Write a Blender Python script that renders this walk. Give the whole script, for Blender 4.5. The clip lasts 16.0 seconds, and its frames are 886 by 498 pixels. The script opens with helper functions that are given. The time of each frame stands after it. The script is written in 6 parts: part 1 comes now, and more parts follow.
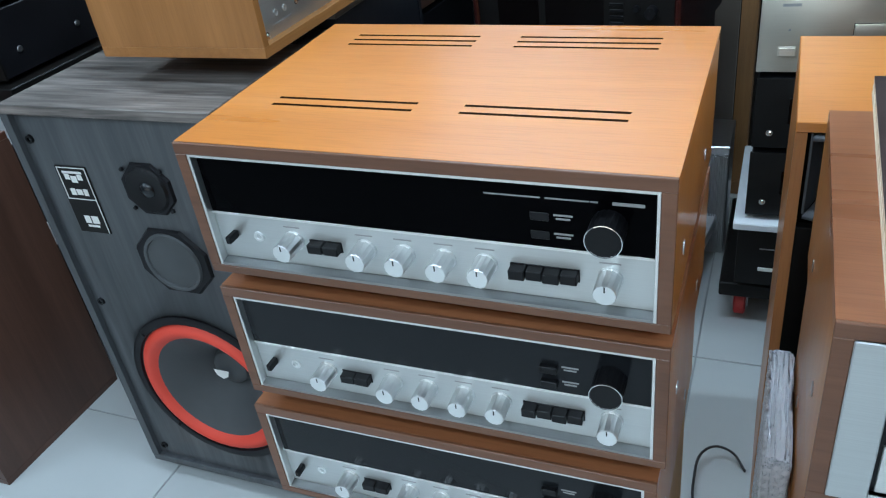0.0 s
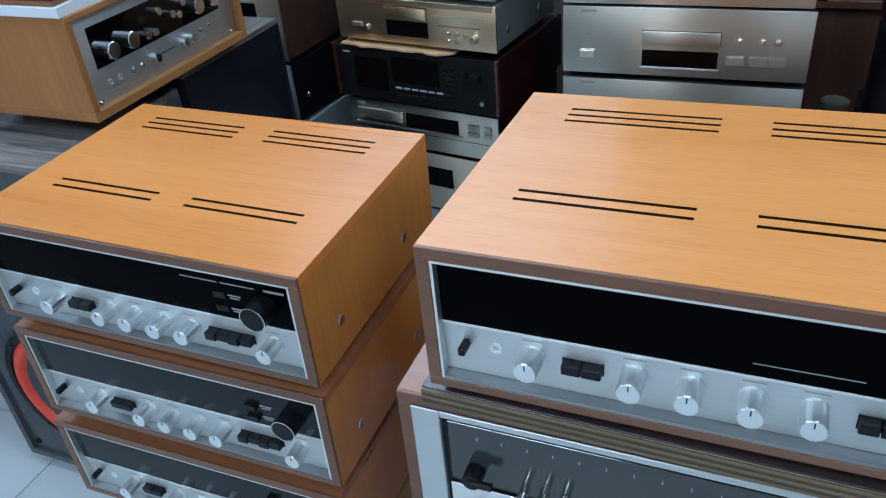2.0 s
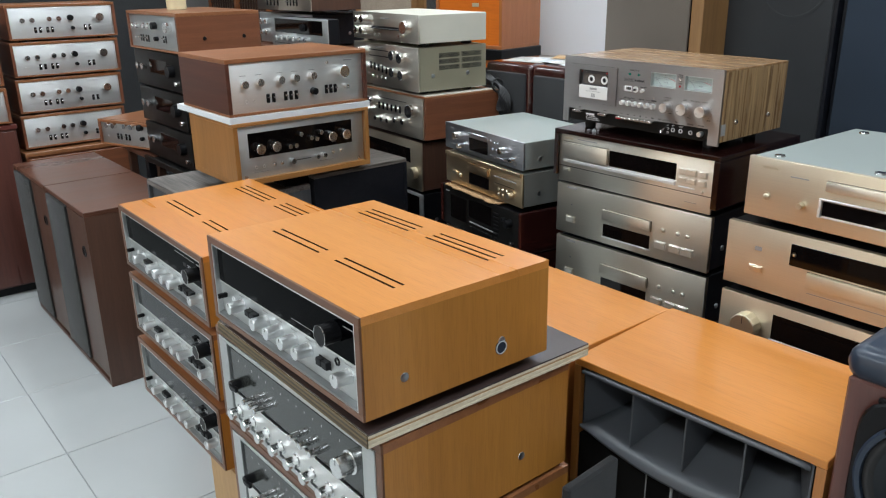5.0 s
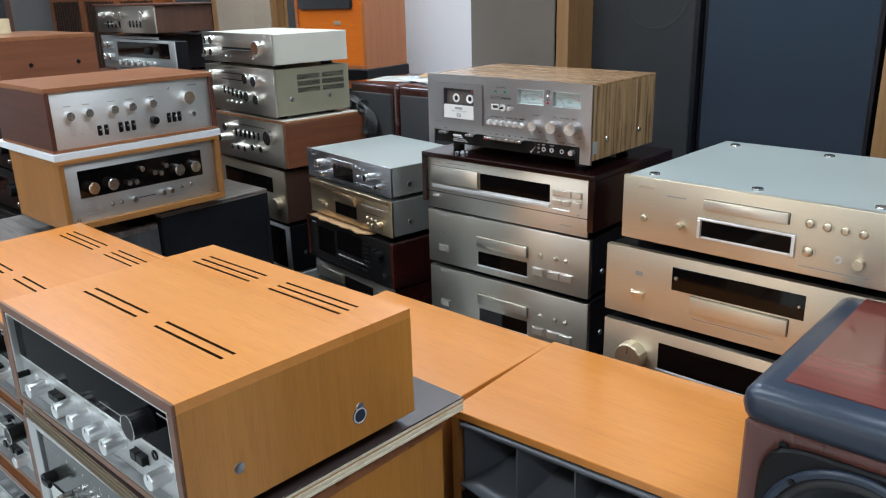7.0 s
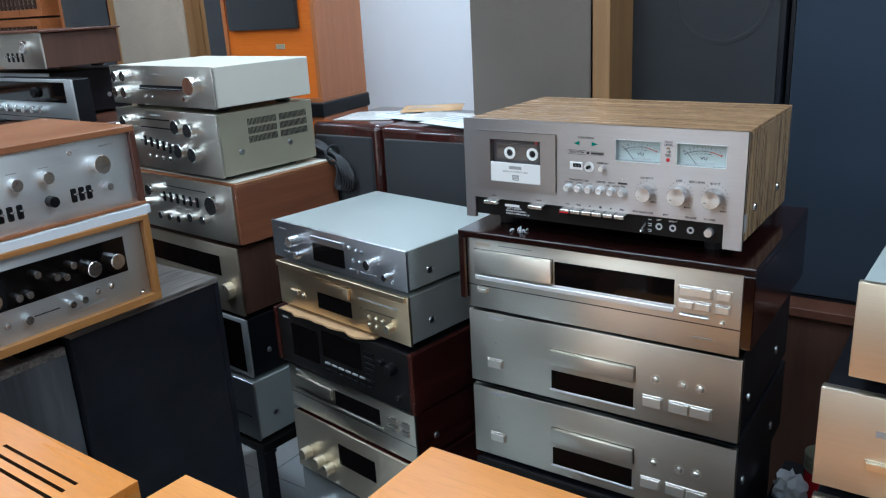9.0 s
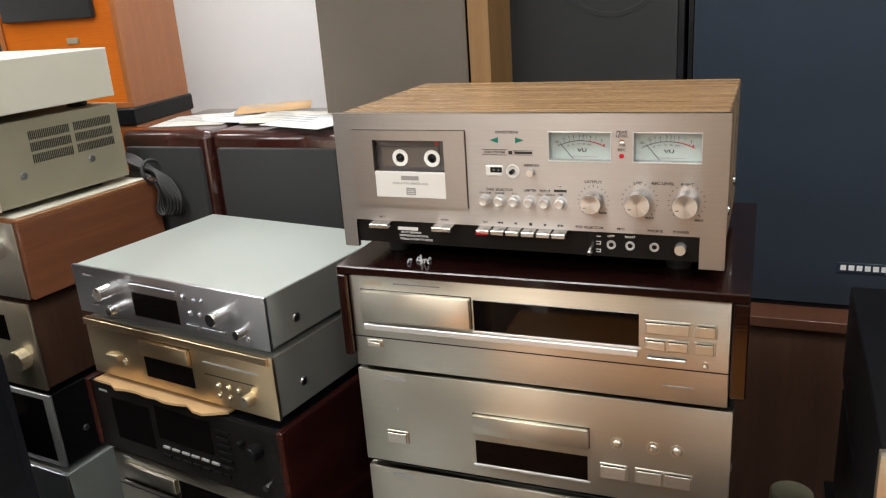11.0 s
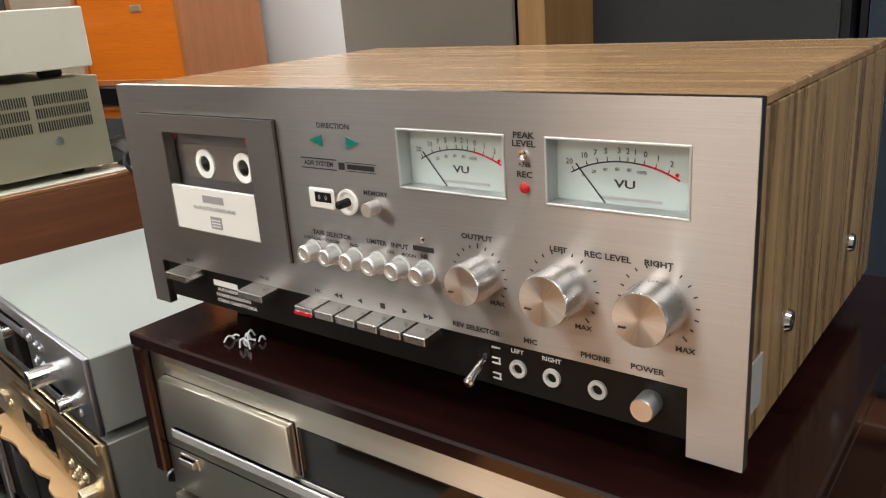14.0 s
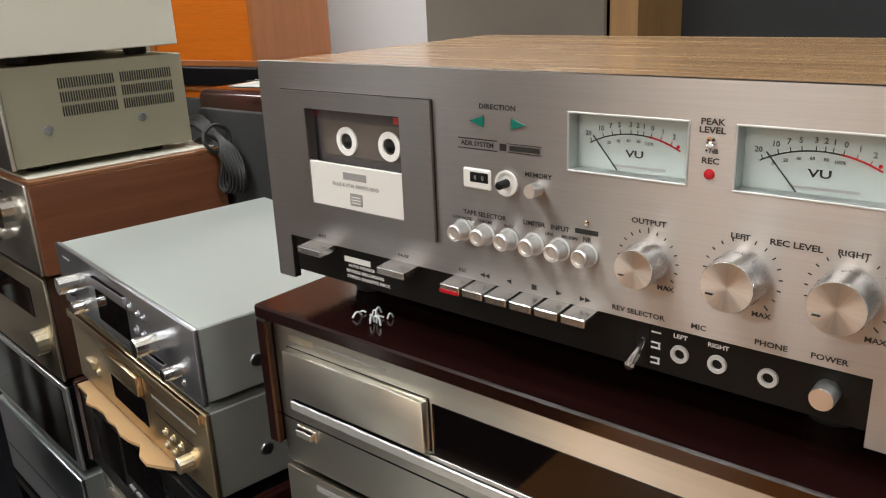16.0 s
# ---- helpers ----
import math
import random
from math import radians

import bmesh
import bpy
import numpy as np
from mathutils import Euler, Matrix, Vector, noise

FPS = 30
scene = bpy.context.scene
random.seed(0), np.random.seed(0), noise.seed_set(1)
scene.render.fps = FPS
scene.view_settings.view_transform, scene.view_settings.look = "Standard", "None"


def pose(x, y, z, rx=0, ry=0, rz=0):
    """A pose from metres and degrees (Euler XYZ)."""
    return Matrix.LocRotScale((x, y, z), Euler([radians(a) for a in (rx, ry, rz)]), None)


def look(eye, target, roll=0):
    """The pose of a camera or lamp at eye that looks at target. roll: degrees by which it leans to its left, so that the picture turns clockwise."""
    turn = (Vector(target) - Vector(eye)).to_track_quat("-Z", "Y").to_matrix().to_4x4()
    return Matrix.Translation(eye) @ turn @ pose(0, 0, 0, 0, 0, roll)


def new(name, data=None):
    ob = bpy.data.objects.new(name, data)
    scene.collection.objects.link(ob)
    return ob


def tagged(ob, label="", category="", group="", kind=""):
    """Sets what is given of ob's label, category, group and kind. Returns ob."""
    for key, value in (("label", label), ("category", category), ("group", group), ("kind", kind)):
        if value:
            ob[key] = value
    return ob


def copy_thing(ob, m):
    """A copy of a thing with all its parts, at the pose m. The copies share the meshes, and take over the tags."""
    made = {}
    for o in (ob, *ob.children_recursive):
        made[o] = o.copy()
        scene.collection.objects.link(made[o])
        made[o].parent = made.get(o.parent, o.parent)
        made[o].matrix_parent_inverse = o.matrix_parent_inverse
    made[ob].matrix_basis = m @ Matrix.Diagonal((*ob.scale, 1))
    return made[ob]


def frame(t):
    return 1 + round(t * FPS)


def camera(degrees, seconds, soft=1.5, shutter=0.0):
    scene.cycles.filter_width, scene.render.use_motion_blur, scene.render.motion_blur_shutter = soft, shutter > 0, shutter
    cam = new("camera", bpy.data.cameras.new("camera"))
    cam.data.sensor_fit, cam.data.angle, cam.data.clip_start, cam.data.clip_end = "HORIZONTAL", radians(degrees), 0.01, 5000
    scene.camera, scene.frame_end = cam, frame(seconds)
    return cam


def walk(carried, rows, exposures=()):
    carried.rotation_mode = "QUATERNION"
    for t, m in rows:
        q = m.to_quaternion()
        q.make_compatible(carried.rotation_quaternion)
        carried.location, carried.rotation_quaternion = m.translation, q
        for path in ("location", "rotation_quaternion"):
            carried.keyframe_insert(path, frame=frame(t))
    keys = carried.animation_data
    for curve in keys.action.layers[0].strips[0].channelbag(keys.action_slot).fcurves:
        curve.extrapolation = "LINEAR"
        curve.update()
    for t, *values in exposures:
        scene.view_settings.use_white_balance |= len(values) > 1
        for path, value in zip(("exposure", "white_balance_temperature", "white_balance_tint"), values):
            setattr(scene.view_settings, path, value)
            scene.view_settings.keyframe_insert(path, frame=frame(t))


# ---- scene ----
cam = camera(58.4, 16.0, 1.2)
PATH = [
    (0, (0.221, 0.131, 1.18), (-0.513, 1.656, 0.114), -8.4),
    (0.5, (0.224, 0.116, 1.218), (-0.51, 1.653, 0.171), -7.9),
    (1, (0.247, 0.095, 1.266), (-0.518, 1.65, 0.268), -7.9),
    (1.5, (0.379, 0.085, 1.313), (-0.339, 1.637, 0.276), -7.5),
    (2, (0.568, 0.133, 1.334), (-0.13, 1.658, 0.244), -5.5),
    (2.5, (0.678, 0.132, 1.362), (-0.062, 1.666, 0.313), -5.5),
    (3, (0.774, 0.058, 1.365), (-0.004, 1.613, 0.376), -4.5),
    (3.5, (0.899, 0.076, 1.403), (-0.041, 1.61, 0.532), -2.1),
    (3.7, (0.986, 0.102, 1.42), (-0.077, 1.588, 0.607), -0.7),
    (5.8, (1.715, 0.144, 1.377), (0.211, 1.298, 0.739), -1.7),
    (6, (1.722, 0.162, 1.372), (0.272, 1.383, 0.735), -1.7),
    (6.5, (1.649, 0.209, 1.368), (0.282, 1.521, 0.727), -1.0),
    (7, (1.458, 0.274, 1.382), (0.179, 1.679, 0.757), -1.5),
    (7.5, (1.295, 0.386, 1.363), (0.061, 1.838, 0.754), -2.0),
    (8, (1.144, 0.506, 1.378), (-0.07, 1.979, 0.782), -1.5),
    (8.2, (1.085, 0.522, 1.38), (-0.124, 2.003, 0.792), -2.0),
    (10.3, (0.685, 0.691, 1.379), (-0.189, 2.37, 0.734), -3.6),
    (10.5, (0.669, 0.704, 1.374), (-0.17, 2.408, 0.746), -3.6),
    (11, (0.659, 0.835, 1.328), (-0.1, 2.576, 0.702), -4.1),
    (11.5, (0.695, 1.04, 1.285), (-0.227, 2.703, 0.667), -4.1),
    (12, (0.725, 1.103, 1.268), (-0.338, 2.686, 0.665), -5.0),
    (12.5, (0.714, 1.282, 1.251), (-0.49, 2.764, 0.657), -5.5),
    (13, (0.704, 1.34, 1.242), (-0.523, 2.798, 0.637), -4.9),
    (13.5, (0.706, 1.344, 1.228), (-0.515, 2.802, 0.61), -4.4),
    (14, (0.711, 1.341, 1.239), (-0.497, 2.814, 0.631), -4.5),
    (14.5, (0.709, 1.309, 1.259), (-0.525, 2.767, 0.665), -4.4),
    (15, (0.706, 1.298, 1.253), (-0.528, 2.747, 0.639), -3.8),
    (15.5, (0.685, 1.285, 1.249), (-0.555, 2.726, 0.628), -2.7),
    (16, (0.658, 1.288, 1.239), (-0.595, 2.717, 0.617), -2.7),
]
# stops, kelvin and tint of the clip's own automatic white balance
EXPOSURES = [
    (0.0, -0.12, 5350, 1), (1.5, -0.22, 5150, 2), (2.5, -0.38, 4750, 2), (3.0, -0.38, 4650, 1), (3.5, -0.30, 5000, 2), (5.8, -0.08, 6600, 9), (6.5, -0.05, 6500, 9), (7.0, -0.05, 6050, 8), (7.5, -0.18, 5600, 6),
    (8.0, -0.14, 4950, 2), (8.2, -0.14, 4950, 2), (10.3, 0.07, 6900, 11), (12.0, 0.08, 7300, 12), (14.5, 0.08, 7350, 12), (16.0, -0.1, 7200, 12),
]
walk(cam, [(t, look(eye, target, roll)) for t, eye, target, roll in PATH], EXPOSURES)


# ---------------------------------------------------------------- world and light
world = bpy.data.worlds.new("World")
scene.world = world
world.use_nodes = True
wn = world.node_tree.nodes
sky = wn.new("ShaderNodeTexSky")
sky.sky_type, sky.sun_disc = "NISHITA", False
sky.sun_elevation, sky.sun_rotation = radians(40), radians(200)
world.node_tree.links.new(sky.outputs[0], wn["Background"].inputs[0])
wn["Background"].inputs[1].default_value = 0.08


def area_lamp(name, loc, target, sx, sy, watts, colour):
    data = bpy.data.lights.new(name, "AREA")
    data.shape, data.size, data.size_y, data.energy, data.color = "RECTANGLE", sx, sy, watts, colour
    ob = new(name, data)
    ob.matrix_world = look(loc, target)
    return ob


CEIL = 2.75
# Lamps out of view, places assumed; the last added to brighten the back wall.
LAMPS = [(-0.4, -1.4), (-2.3, -0.7), (1.7, -0.7), (-0.25, 0.8), (-2.3, 1.5), (1.6, 1.5), (-0.6, 2.6)]
for lx, ly in LAMPS:
    area_lamp("ceiling_lamp", (lx, ly, CEIL - 0.075), (lx, ly + 0.0001, 0), 1.15, 0.28, 34 if ly < 0 else 27, (0.88, 0.95, 1.0))
# unseen warm fill, added far behind the one who films as from a shopfront
area_lamp("shopfront_daylight", (-0.6, -3.3, 1.35), (-0.6, 0, 1.0), 3.2, 2.0, 30, (1.0, 0.86, 0.70))


# ---------------------------------------------------------------- materials
def node_mat(name):
    m = bpy.data.materials.new(name)
    m.use_nodes = True
    nt = m.node_tree
    return m, nt, nt.nodes, nt.links, nt.nodes["Principled BSDF"]


def rgba(c):
    return (c[0], c[1], c[2], 1.0)


def coords(n, l, scale, shift=True):
    tc = n.new("ShaderNodeTexCoord")
    mp = n.new("ShaderNodeMapping")
    mp.inputs["Scale"].default_value = scale
    l.new(tc.outputs["Object"], mp.inputs["Vector"])
    if shift:
        info = n.new("ShaderNodeObjectInfo")
        mul = n.new("ShaderNodeMath")
        mul.operation, mul.inputs[1].default_value = "MULTIPLY", 37.0
        l.new(info.outputs["Random"], mul.inputs[0])
        l.new(mul.outputs[0], mp.inputs["Location"])
    return mp


def ramp(n, stops):
    r = n.new("ShaderNodeValToRGB")
    e = r.color_ramp.elements
    while len(e) < len(stops):
        e.new(0.5)
    for k, (p, c) in enumerate(stops):
        e[k].position, e[k].color = p, rgba(c)
    return r


def scaled(c, k):
    return tuple(min(1.0, v * k) for v in c)


def paint(name, col, rough=0.5, metal=0.0, var=0.12, scale=35, bump=0.05, coat=0.0, spec=0.5):
    """Painted, moulded or plain surface: broad smudges, fine grain, uneven gloss."""
    m, nt, n, l, b = node_mat(name)
    mp = coords(n, l, (1, 1, 1))
    big, fine = n.new("ShaderNodeTexNoise"), n.new("ShaderNodeTexNoise")
    big.inputs["Scale"].default_value, big.inputs["Detail"].default_value = scale * 0.25, 5
    fine.inputs["Scale"].default_value, fine.inputs["Detail"].default_value = scale * 14, 2
    l.new(mp.outputs[0], big.inputs["Vector"]), l.new(mp.outputs[0], fine.inputs["Vector"])
    r = ramp(n, [(0.3, scaled(col, 1 - var)), (0.7, scaled(col, 1 + var))])
    l.new(big.outputs[0], r.inputs[0]), l.new(r.outputs[0], b.inputs["Base Color"])
    mr = n.new("ShaderNodeMapRange")
    mr.inputs["To Min"].default_value, mr.inputs["To Max"].default_value = rough * 0.8, min(1, rough * 1.2)
    l.new(big.outputs[0], mr.inputs[0]), l.new(mr.outputs[0], b.inputs["Roughness"])
    bp = n.new("ShaderNodeBump")
    bp.inputs["Strength"].default_value, bp.inputs["Distance"].default_value = bump, 0.002
    l.new(fine.outputs[0], bp.inputs["Height"]), l.new(bp.outputs[0], b.inputs["Normal"])
    b.inputs["Metallic"].default_value = metal
    b.inputs["Coat Weight"].default_value, b.inputs["Coat Roughness"].default_value = coat, 0.12
    b.inputs["Specular IOR Level"].default_value = spec
    return m


def wood(name, dark, light, along, rough=0.35, fine=1.0, coat=0.0, contrast=1.0, bands=1.0, spec=0.5):
    """Veneer: long grain along the named axis, pores, and broad figure."""
    m, nt, n, l, b = node_mat(name)
    k = [1.0, 1.0, 1.0]
    k["xyz".index(along)] = 0.06
    mp = coords(n, l, tuple(v * fine for v in k))
    figure, grain, pores = (n.new("ShaderNodeTexNoise") for _ in range(3))
    for node, s, d, w in ((figure, 9 * bands, 3, 0.8), (grain, 70, 6, 0.4), (pores, 420, 2, 0.0)):
        node.inputs["Scale"].default_value, node.inputs["Detail"].default_value, node.inputs["Distortion"].default_value = s, d, w
        l.new(mp.outputs[0], node.inputs["Vector"])
    mix = n.new("ShaderNodeMix")
    mix.data_type = "FLOAT"
    mix.inputs[0].default_value = 0.45
    l.new(figure.outputs[0], mix.inputs[2]), l.new(grain.outputs[0], mix.inputs[3])
    half = 0.22 / contrast
    r = ramp(n, [(0.5 - half, dark), (0.5 + half, light)])
    l.new(mix.outputs[0], r.inputs[0])
    mul = n.new("ShaderNodeMix")
    mul.data_type, mul.blend_type = "RGBA", "MULTIPLY"
    pr = ramp(n, [(0.35, (0.72, 0.7, 0.68)), (0.5, (1, 1, 1))])
    l.new(pores.outputs[0], pr.inputs[0])
    mul.inputs[0].default_value = 0.3
    l.new(r.outputs[0], mul.inputs[6]), l.new(pr.outputs[0], mul.inputs[7])
    l.new(mul.outputs[2], b.inputs["Base Color"])
    mr = n.new("ShaderNodeMapRange")
    mr.inputs["To Min"].default_value, mr.inputs["To Max"].default_value = rough * 0.75, rough * 1.25
    l.new(figure.outputs[0], mr.inputs[0]), l.new(mr.outputs[0], b.inputs["Roughness"])
    bp = n.new("ShaderNodeBump")
    bp.inputs["Strength"].default_value, bp.inputs["Distance"].default_value = 0.08, 0.001
    l.new(pores.outputs[0], bp.inputs["Height"]), l.new(bp.outputs[0], b.inputs["Normal"])
    b.inputs["Coat Weight"].default_value, b.inputs["Coat Roughness"].default_value = coat, 0.08
    b.inputs["Specular IOR Level"].default_value = spec
    return m


def brushed(name, col, rough=0.34, aniso=0.75, across="x", metal=1.0):
    """Brushed metal with the strokes along the named axis."""
    m, nt, n, l, b = node_mat(name)
    k = [260.0, 260.0, 260.0]
    k["xyz".index(across)] = 2.5
    mp = coords(n, l, tuple(k))
    streak, haze = n.new("ShaderNodeTexNoise"), n.new("ShaderNodeTexNoise")
    streak.inputs["Scale"].default_value, streak.inputs["Detail"].default_value = 6, 3
    haze.inputs["Scale"].default_value = 5
    l.new(mp.outputs[0], streak.inputs["Vector"])
    tc = n.new("ShaderNodeTexCoord")
    l.new(tc.outputs["Object"], haze.inputs["Vector"])
    r = ramp(n, [(0.3, scaled(col, 0.955)), (0.7, scaled(col, 1.03))])
    l.new(streak.outputs[0], r.inputs[0]), l.new(r.outputs[0], b.inputs["Base Color"])
    mr = n.new("ShaderNodeMapRange")
    mr.inputs["To Min"].default_value, mr.inputs["To Max"].default_value = rough * 0.85, rough * 1.15
    l.new(haze.outputs[0], mr.inputs[0]), l.new(mr.outputs[0], b.inputs["Roughness"])
    b.inputs["Metallic"].default_value = metal
    b.inputs["Anisotropic"].default_value = aniso
    t = n.new("ShaderNodeCombineXYZ")
    t.inputs[2].default_value = 1.0
    l.new(t.outputs[0], b.inputs["Tangent"])
    return m


def glassy(name, col, rough=0.06, spec=0.5):
    m, nt, n, l, b = node_mat(name)
    mp = coords(n, l, (1, 1, 1))
    sm = n.new("ShaderNodeTexNoise")
    sm.inputs["Scale"].default_value = 14
    l.new(mp.outputs[0], sm.inputs["Vector"])
    mr = n.new("ShaderNodeMapRange")
    mr.inputs["To Min"].default_value, mr.inputs["To Max"].default_value = rough * 0.5, rough * 1.8
    l.new(sm.outputs[0], mr.inputs[0]), l.new(mr.outputs[0], b.inputs["Roughness"])
    b.inputs["Base Color"].default_value = rgba(col)
    b.inputs["Specular IOR Level"].default_value = spec
    return m


def clear_glass(name, tint, rough=0.03):
    m, nt, n, l, b = node_mat(name)
    b.inputs["Base Color"].default_value = rgba(tint)
    b.inputs["Transmission Weight"].default_value = 1.0
    b.inputs["Roughness"].default_value = rough
    b.inputs["IOR"].default_value = 1.1
    return m


def weave(name, col, rough=0.9, scale=900, var=0.25):
    """Grille cloth."""
    m, nt, n, l, b = node_mat(name)
    mp = coords(n, l, (1, 1, 1), False)
    ch, big = n.new("ShaderNodeTexChecker"), n.new("ShaderNodeTexNoise")
    ch.inputs["Scale"].default_value = scale
    ch.inputs["Color1"].default_value, ch.inputs["Color2"].default_value = rgba(scaled(col, 1 - var)), rgba(scaled(col, 1 + var))
    big.inputs["Scale"].default_value, big.inputs["Detail"].default_value = 4, 4
    l.new(mp.outputs[0], ch.inputs["Vector"]), l.new(mp.outputs[0], big.inputs["Vector"])
    mul = n.new("ShaderNodeMix")
    mul.data_type, mul.blend_type = "RGBA", "MULTIPLY"
    mul.inputs[0].default_value = 0.6
    pr = ramp(n, [(0.3, (0.75, 0.75, 0.75)), (0.7, (1.1, 1.1, 1.1))])
    l.new(big.outputs[0], pr.inputs[0])
    l.new(ch.outputs[0], mul.inputs[6]), l.new(pr.outputs[0], mul.inputs[7]), l.new(mul.outputs[2], b.inputs["Base Color"])
    bp = n.new("ShaderNodeBump")
    bp.inputs["Strength"].default_value, bp.inputs["Distance"].default_value = 0.3, 0.001
    l.new(ch.outputs[1], bp.inputs["Height"]), l.new(bp.outputs[0], b.inputs["Normal"])
    b.inputs["Roughness"].default_value = rough
    b.inputs["Sheen Weight"].default_value = 0.15
    return m


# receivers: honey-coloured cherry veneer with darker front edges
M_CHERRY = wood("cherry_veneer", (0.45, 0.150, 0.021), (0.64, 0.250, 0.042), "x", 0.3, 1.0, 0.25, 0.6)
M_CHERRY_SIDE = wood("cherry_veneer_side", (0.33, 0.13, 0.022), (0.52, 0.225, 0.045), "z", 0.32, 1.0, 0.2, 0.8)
M_CHERRY_PALE = wood("pale_cherry_veneer", (0.50, 0.18, 0.032), (0.70, 0.30, 0.075), "x", 0.3, 1.0, 0.25, 0.6, 0.6)
M_WALNUT_EDGE = wood("walnut_edge", (0.10, 0.043, 0.021), (0.19, 0.085, 0.044), "x", 0.38)
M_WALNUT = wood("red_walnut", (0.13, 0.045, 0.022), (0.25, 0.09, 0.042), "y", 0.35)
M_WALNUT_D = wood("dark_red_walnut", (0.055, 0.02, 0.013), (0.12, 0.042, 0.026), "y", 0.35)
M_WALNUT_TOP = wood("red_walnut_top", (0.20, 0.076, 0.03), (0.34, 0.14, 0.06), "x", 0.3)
M_OAK = wood("golden_oak", (0.27, 0.115, 0.028), (0.43, 0.20, 0.06), "z", 0.36)
M_OAK_TOP = wood("golden_oak_edge", (0.27, 0.115, 0.028), (0.43, 0.20, 0.06), "x", 0.36)
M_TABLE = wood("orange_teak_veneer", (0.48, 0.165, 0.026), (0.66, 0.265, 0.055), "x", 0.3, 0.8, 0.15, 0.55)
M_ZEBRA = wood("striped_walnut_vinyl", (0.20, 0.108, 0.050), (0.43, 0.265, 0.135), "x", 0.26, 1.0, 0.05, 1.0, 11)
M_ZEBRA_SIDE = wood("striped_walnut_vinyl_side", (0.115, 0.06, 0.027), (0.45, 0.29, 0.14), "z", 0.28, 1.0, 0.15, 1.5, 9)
M_ROSE = wood("dark_rosewood", (0.004, 0.0015, 0.0015), (0.022, 0.006, 0.005), "x", 0.16, 1.0, 0.3)
M_ROSE_SIDE = wood("dark_rosewood_side", (0.016, 0.004, 0.004), (0.062, 0.015, 0.012), "y", 0.16, 1.0, 0.5)
M_MAHOG = wood("mahogany_gloss", (0.085, 0.022, 0.018), (0.19, 0.05, 0.04), "x", 0.22, 1.0, 0.4)
M_MAHOG_V = wood("mahogany_baffle", (0.07, 0.026, 0.02), (0.14, 0.05, 0.038), "z", 0.3, 1.0, 0.2)
M_BROWN = wood("dark_brown_veneer", (0.058, 0.029, 0.020), (0.118, 0.058, 0.038), "z", 0.35)
M_BROWN_TOP = wood("dark_brown_veneer_top", (0.075, 0.03, 0.018), (0.15, 0.06, 0.036), "y", 0.3)
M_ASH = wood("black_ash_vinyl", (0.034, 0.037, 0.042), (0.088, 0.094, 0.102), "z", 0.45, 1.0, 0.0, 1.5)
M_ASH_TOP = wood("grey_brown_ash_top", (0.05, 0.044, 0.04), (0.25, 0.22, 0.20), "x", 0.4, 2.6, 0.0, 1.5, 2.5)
M_ASH_TOP_Y = wood("grey_brown_ash_top_long", (0.05, 0.044, 0.04), (0.25, 0.22, 0.20), "y", 0.4, 2.6, 0.0, 1.5, 2.5)
M_BLACKASH = wood("black_woodgrain", (0.005, 0.006, 0.009), (0.013, 0.014, 0.019), "y", 0.45, spec=0.25)
M_ORANGE = wood("orange_veneer", (0.34, 0.11, 0.036), (0.48, 0.17, 0.055), "z", 0.3, 1.0, 0.2, 0.8)
M_ORANGE_BAF = wood("orange_baffle", (0.58, 0.12, 0.009), (0.74, 0.19, 0.016), "x", 0.3, 1.0, 0.2, 0.8)
M_TEAK_RAIL = wood("teak_rail", (0.20, 0.10, 0.04), (0.36, 0.20, 0.08), "z", 0.4)
M_PLY_TOP = paint("dark_laminate", (0.045, 0.03, 0.028), 0.3, 0, 0.2)
M_PLY_EDGE = wood("plywood_edge", (0.64, 0.53, 0.37), (0.86, 0.77, 0.60), "x", 0.6, 1.0, 0, 1.2, 6)
M_TAN = wood("tan_box_board", (0.42, 0.26, 0.12), (0.55, 0.36, 0.18), "z", 0.7)
M_SATIN = brushed("satin_aluminium", (0.80, 0.81, 0.80), 0.48, 0.5)
M_PLATE = brushed("pale_aluminium", (0.60, 0.62, 0.62), 0.5, 0.4)
M_AKAI = brushed("brushed_aluminium", (0.385, 0.36, 0.345), 0.33, 1.0)
M_AKAI_DOOR = brushed("brushed_aluminium_door", (0.385, 0.36, 0.345), 0.30, 0.94)
M_LIP = brushed("grey_aluminium_lip", (0.34, 0.35, 0.35), 0.42, 0.5)
M_CHAMP = brushed("champagne_aluminium", (0.58, 0.545, 0.465), 0.34, 0.85)
M_CHAMP_L = brushed("pale_champagne_aluminium", (0.70, 0.665, 0.585), 0.34, 0.85)
M_GOLD = brushed("gold_anodised", (0.66, 0.58, 0.45), 0.44, 0.6)
M_GOLDF = brushed("brassy_gold_anodised", (0.80, 0.63, 0.41), 0.34, 0.6)
M_GREYSIL = brushed("blue_grey_aluminium", (0.50, 0.52, 0.56), 0.36, 0.5)
M_STEELTOP = paint("silver_painted_steel", (0.40, 0.44, 0.42), 0.42, 0.35, 0.03, 20, 0.04)
M_GOLDTOP = paint("gold_grey_painted_steel", (0.34, 0.36, 0.34), 0.38, 0.35, 0.05)
M_CREAM = paint("cream_painted_steel", (0.66, 0.64, 0.55), 0.45, 0.0, 0.04)
M_BEIGE = paint("beige_painted_steel", (0.30, 0.28, 0.20), 0.45, 0.1, 0.05)
M_CHROME = paint("polished_chrome", (0.80, 0.80, 0.80), 0.12, 1.0, 0.03)
M_KNOB = paint("turned_aluminium", (0.80, 0.80, 0.79), 0.2, 1.0, 0.05)
M_KNOB_R = paint("satin_turned_aluminium", (0.84, 0.85, 0.85), 0.4, 1.0, 0.05)
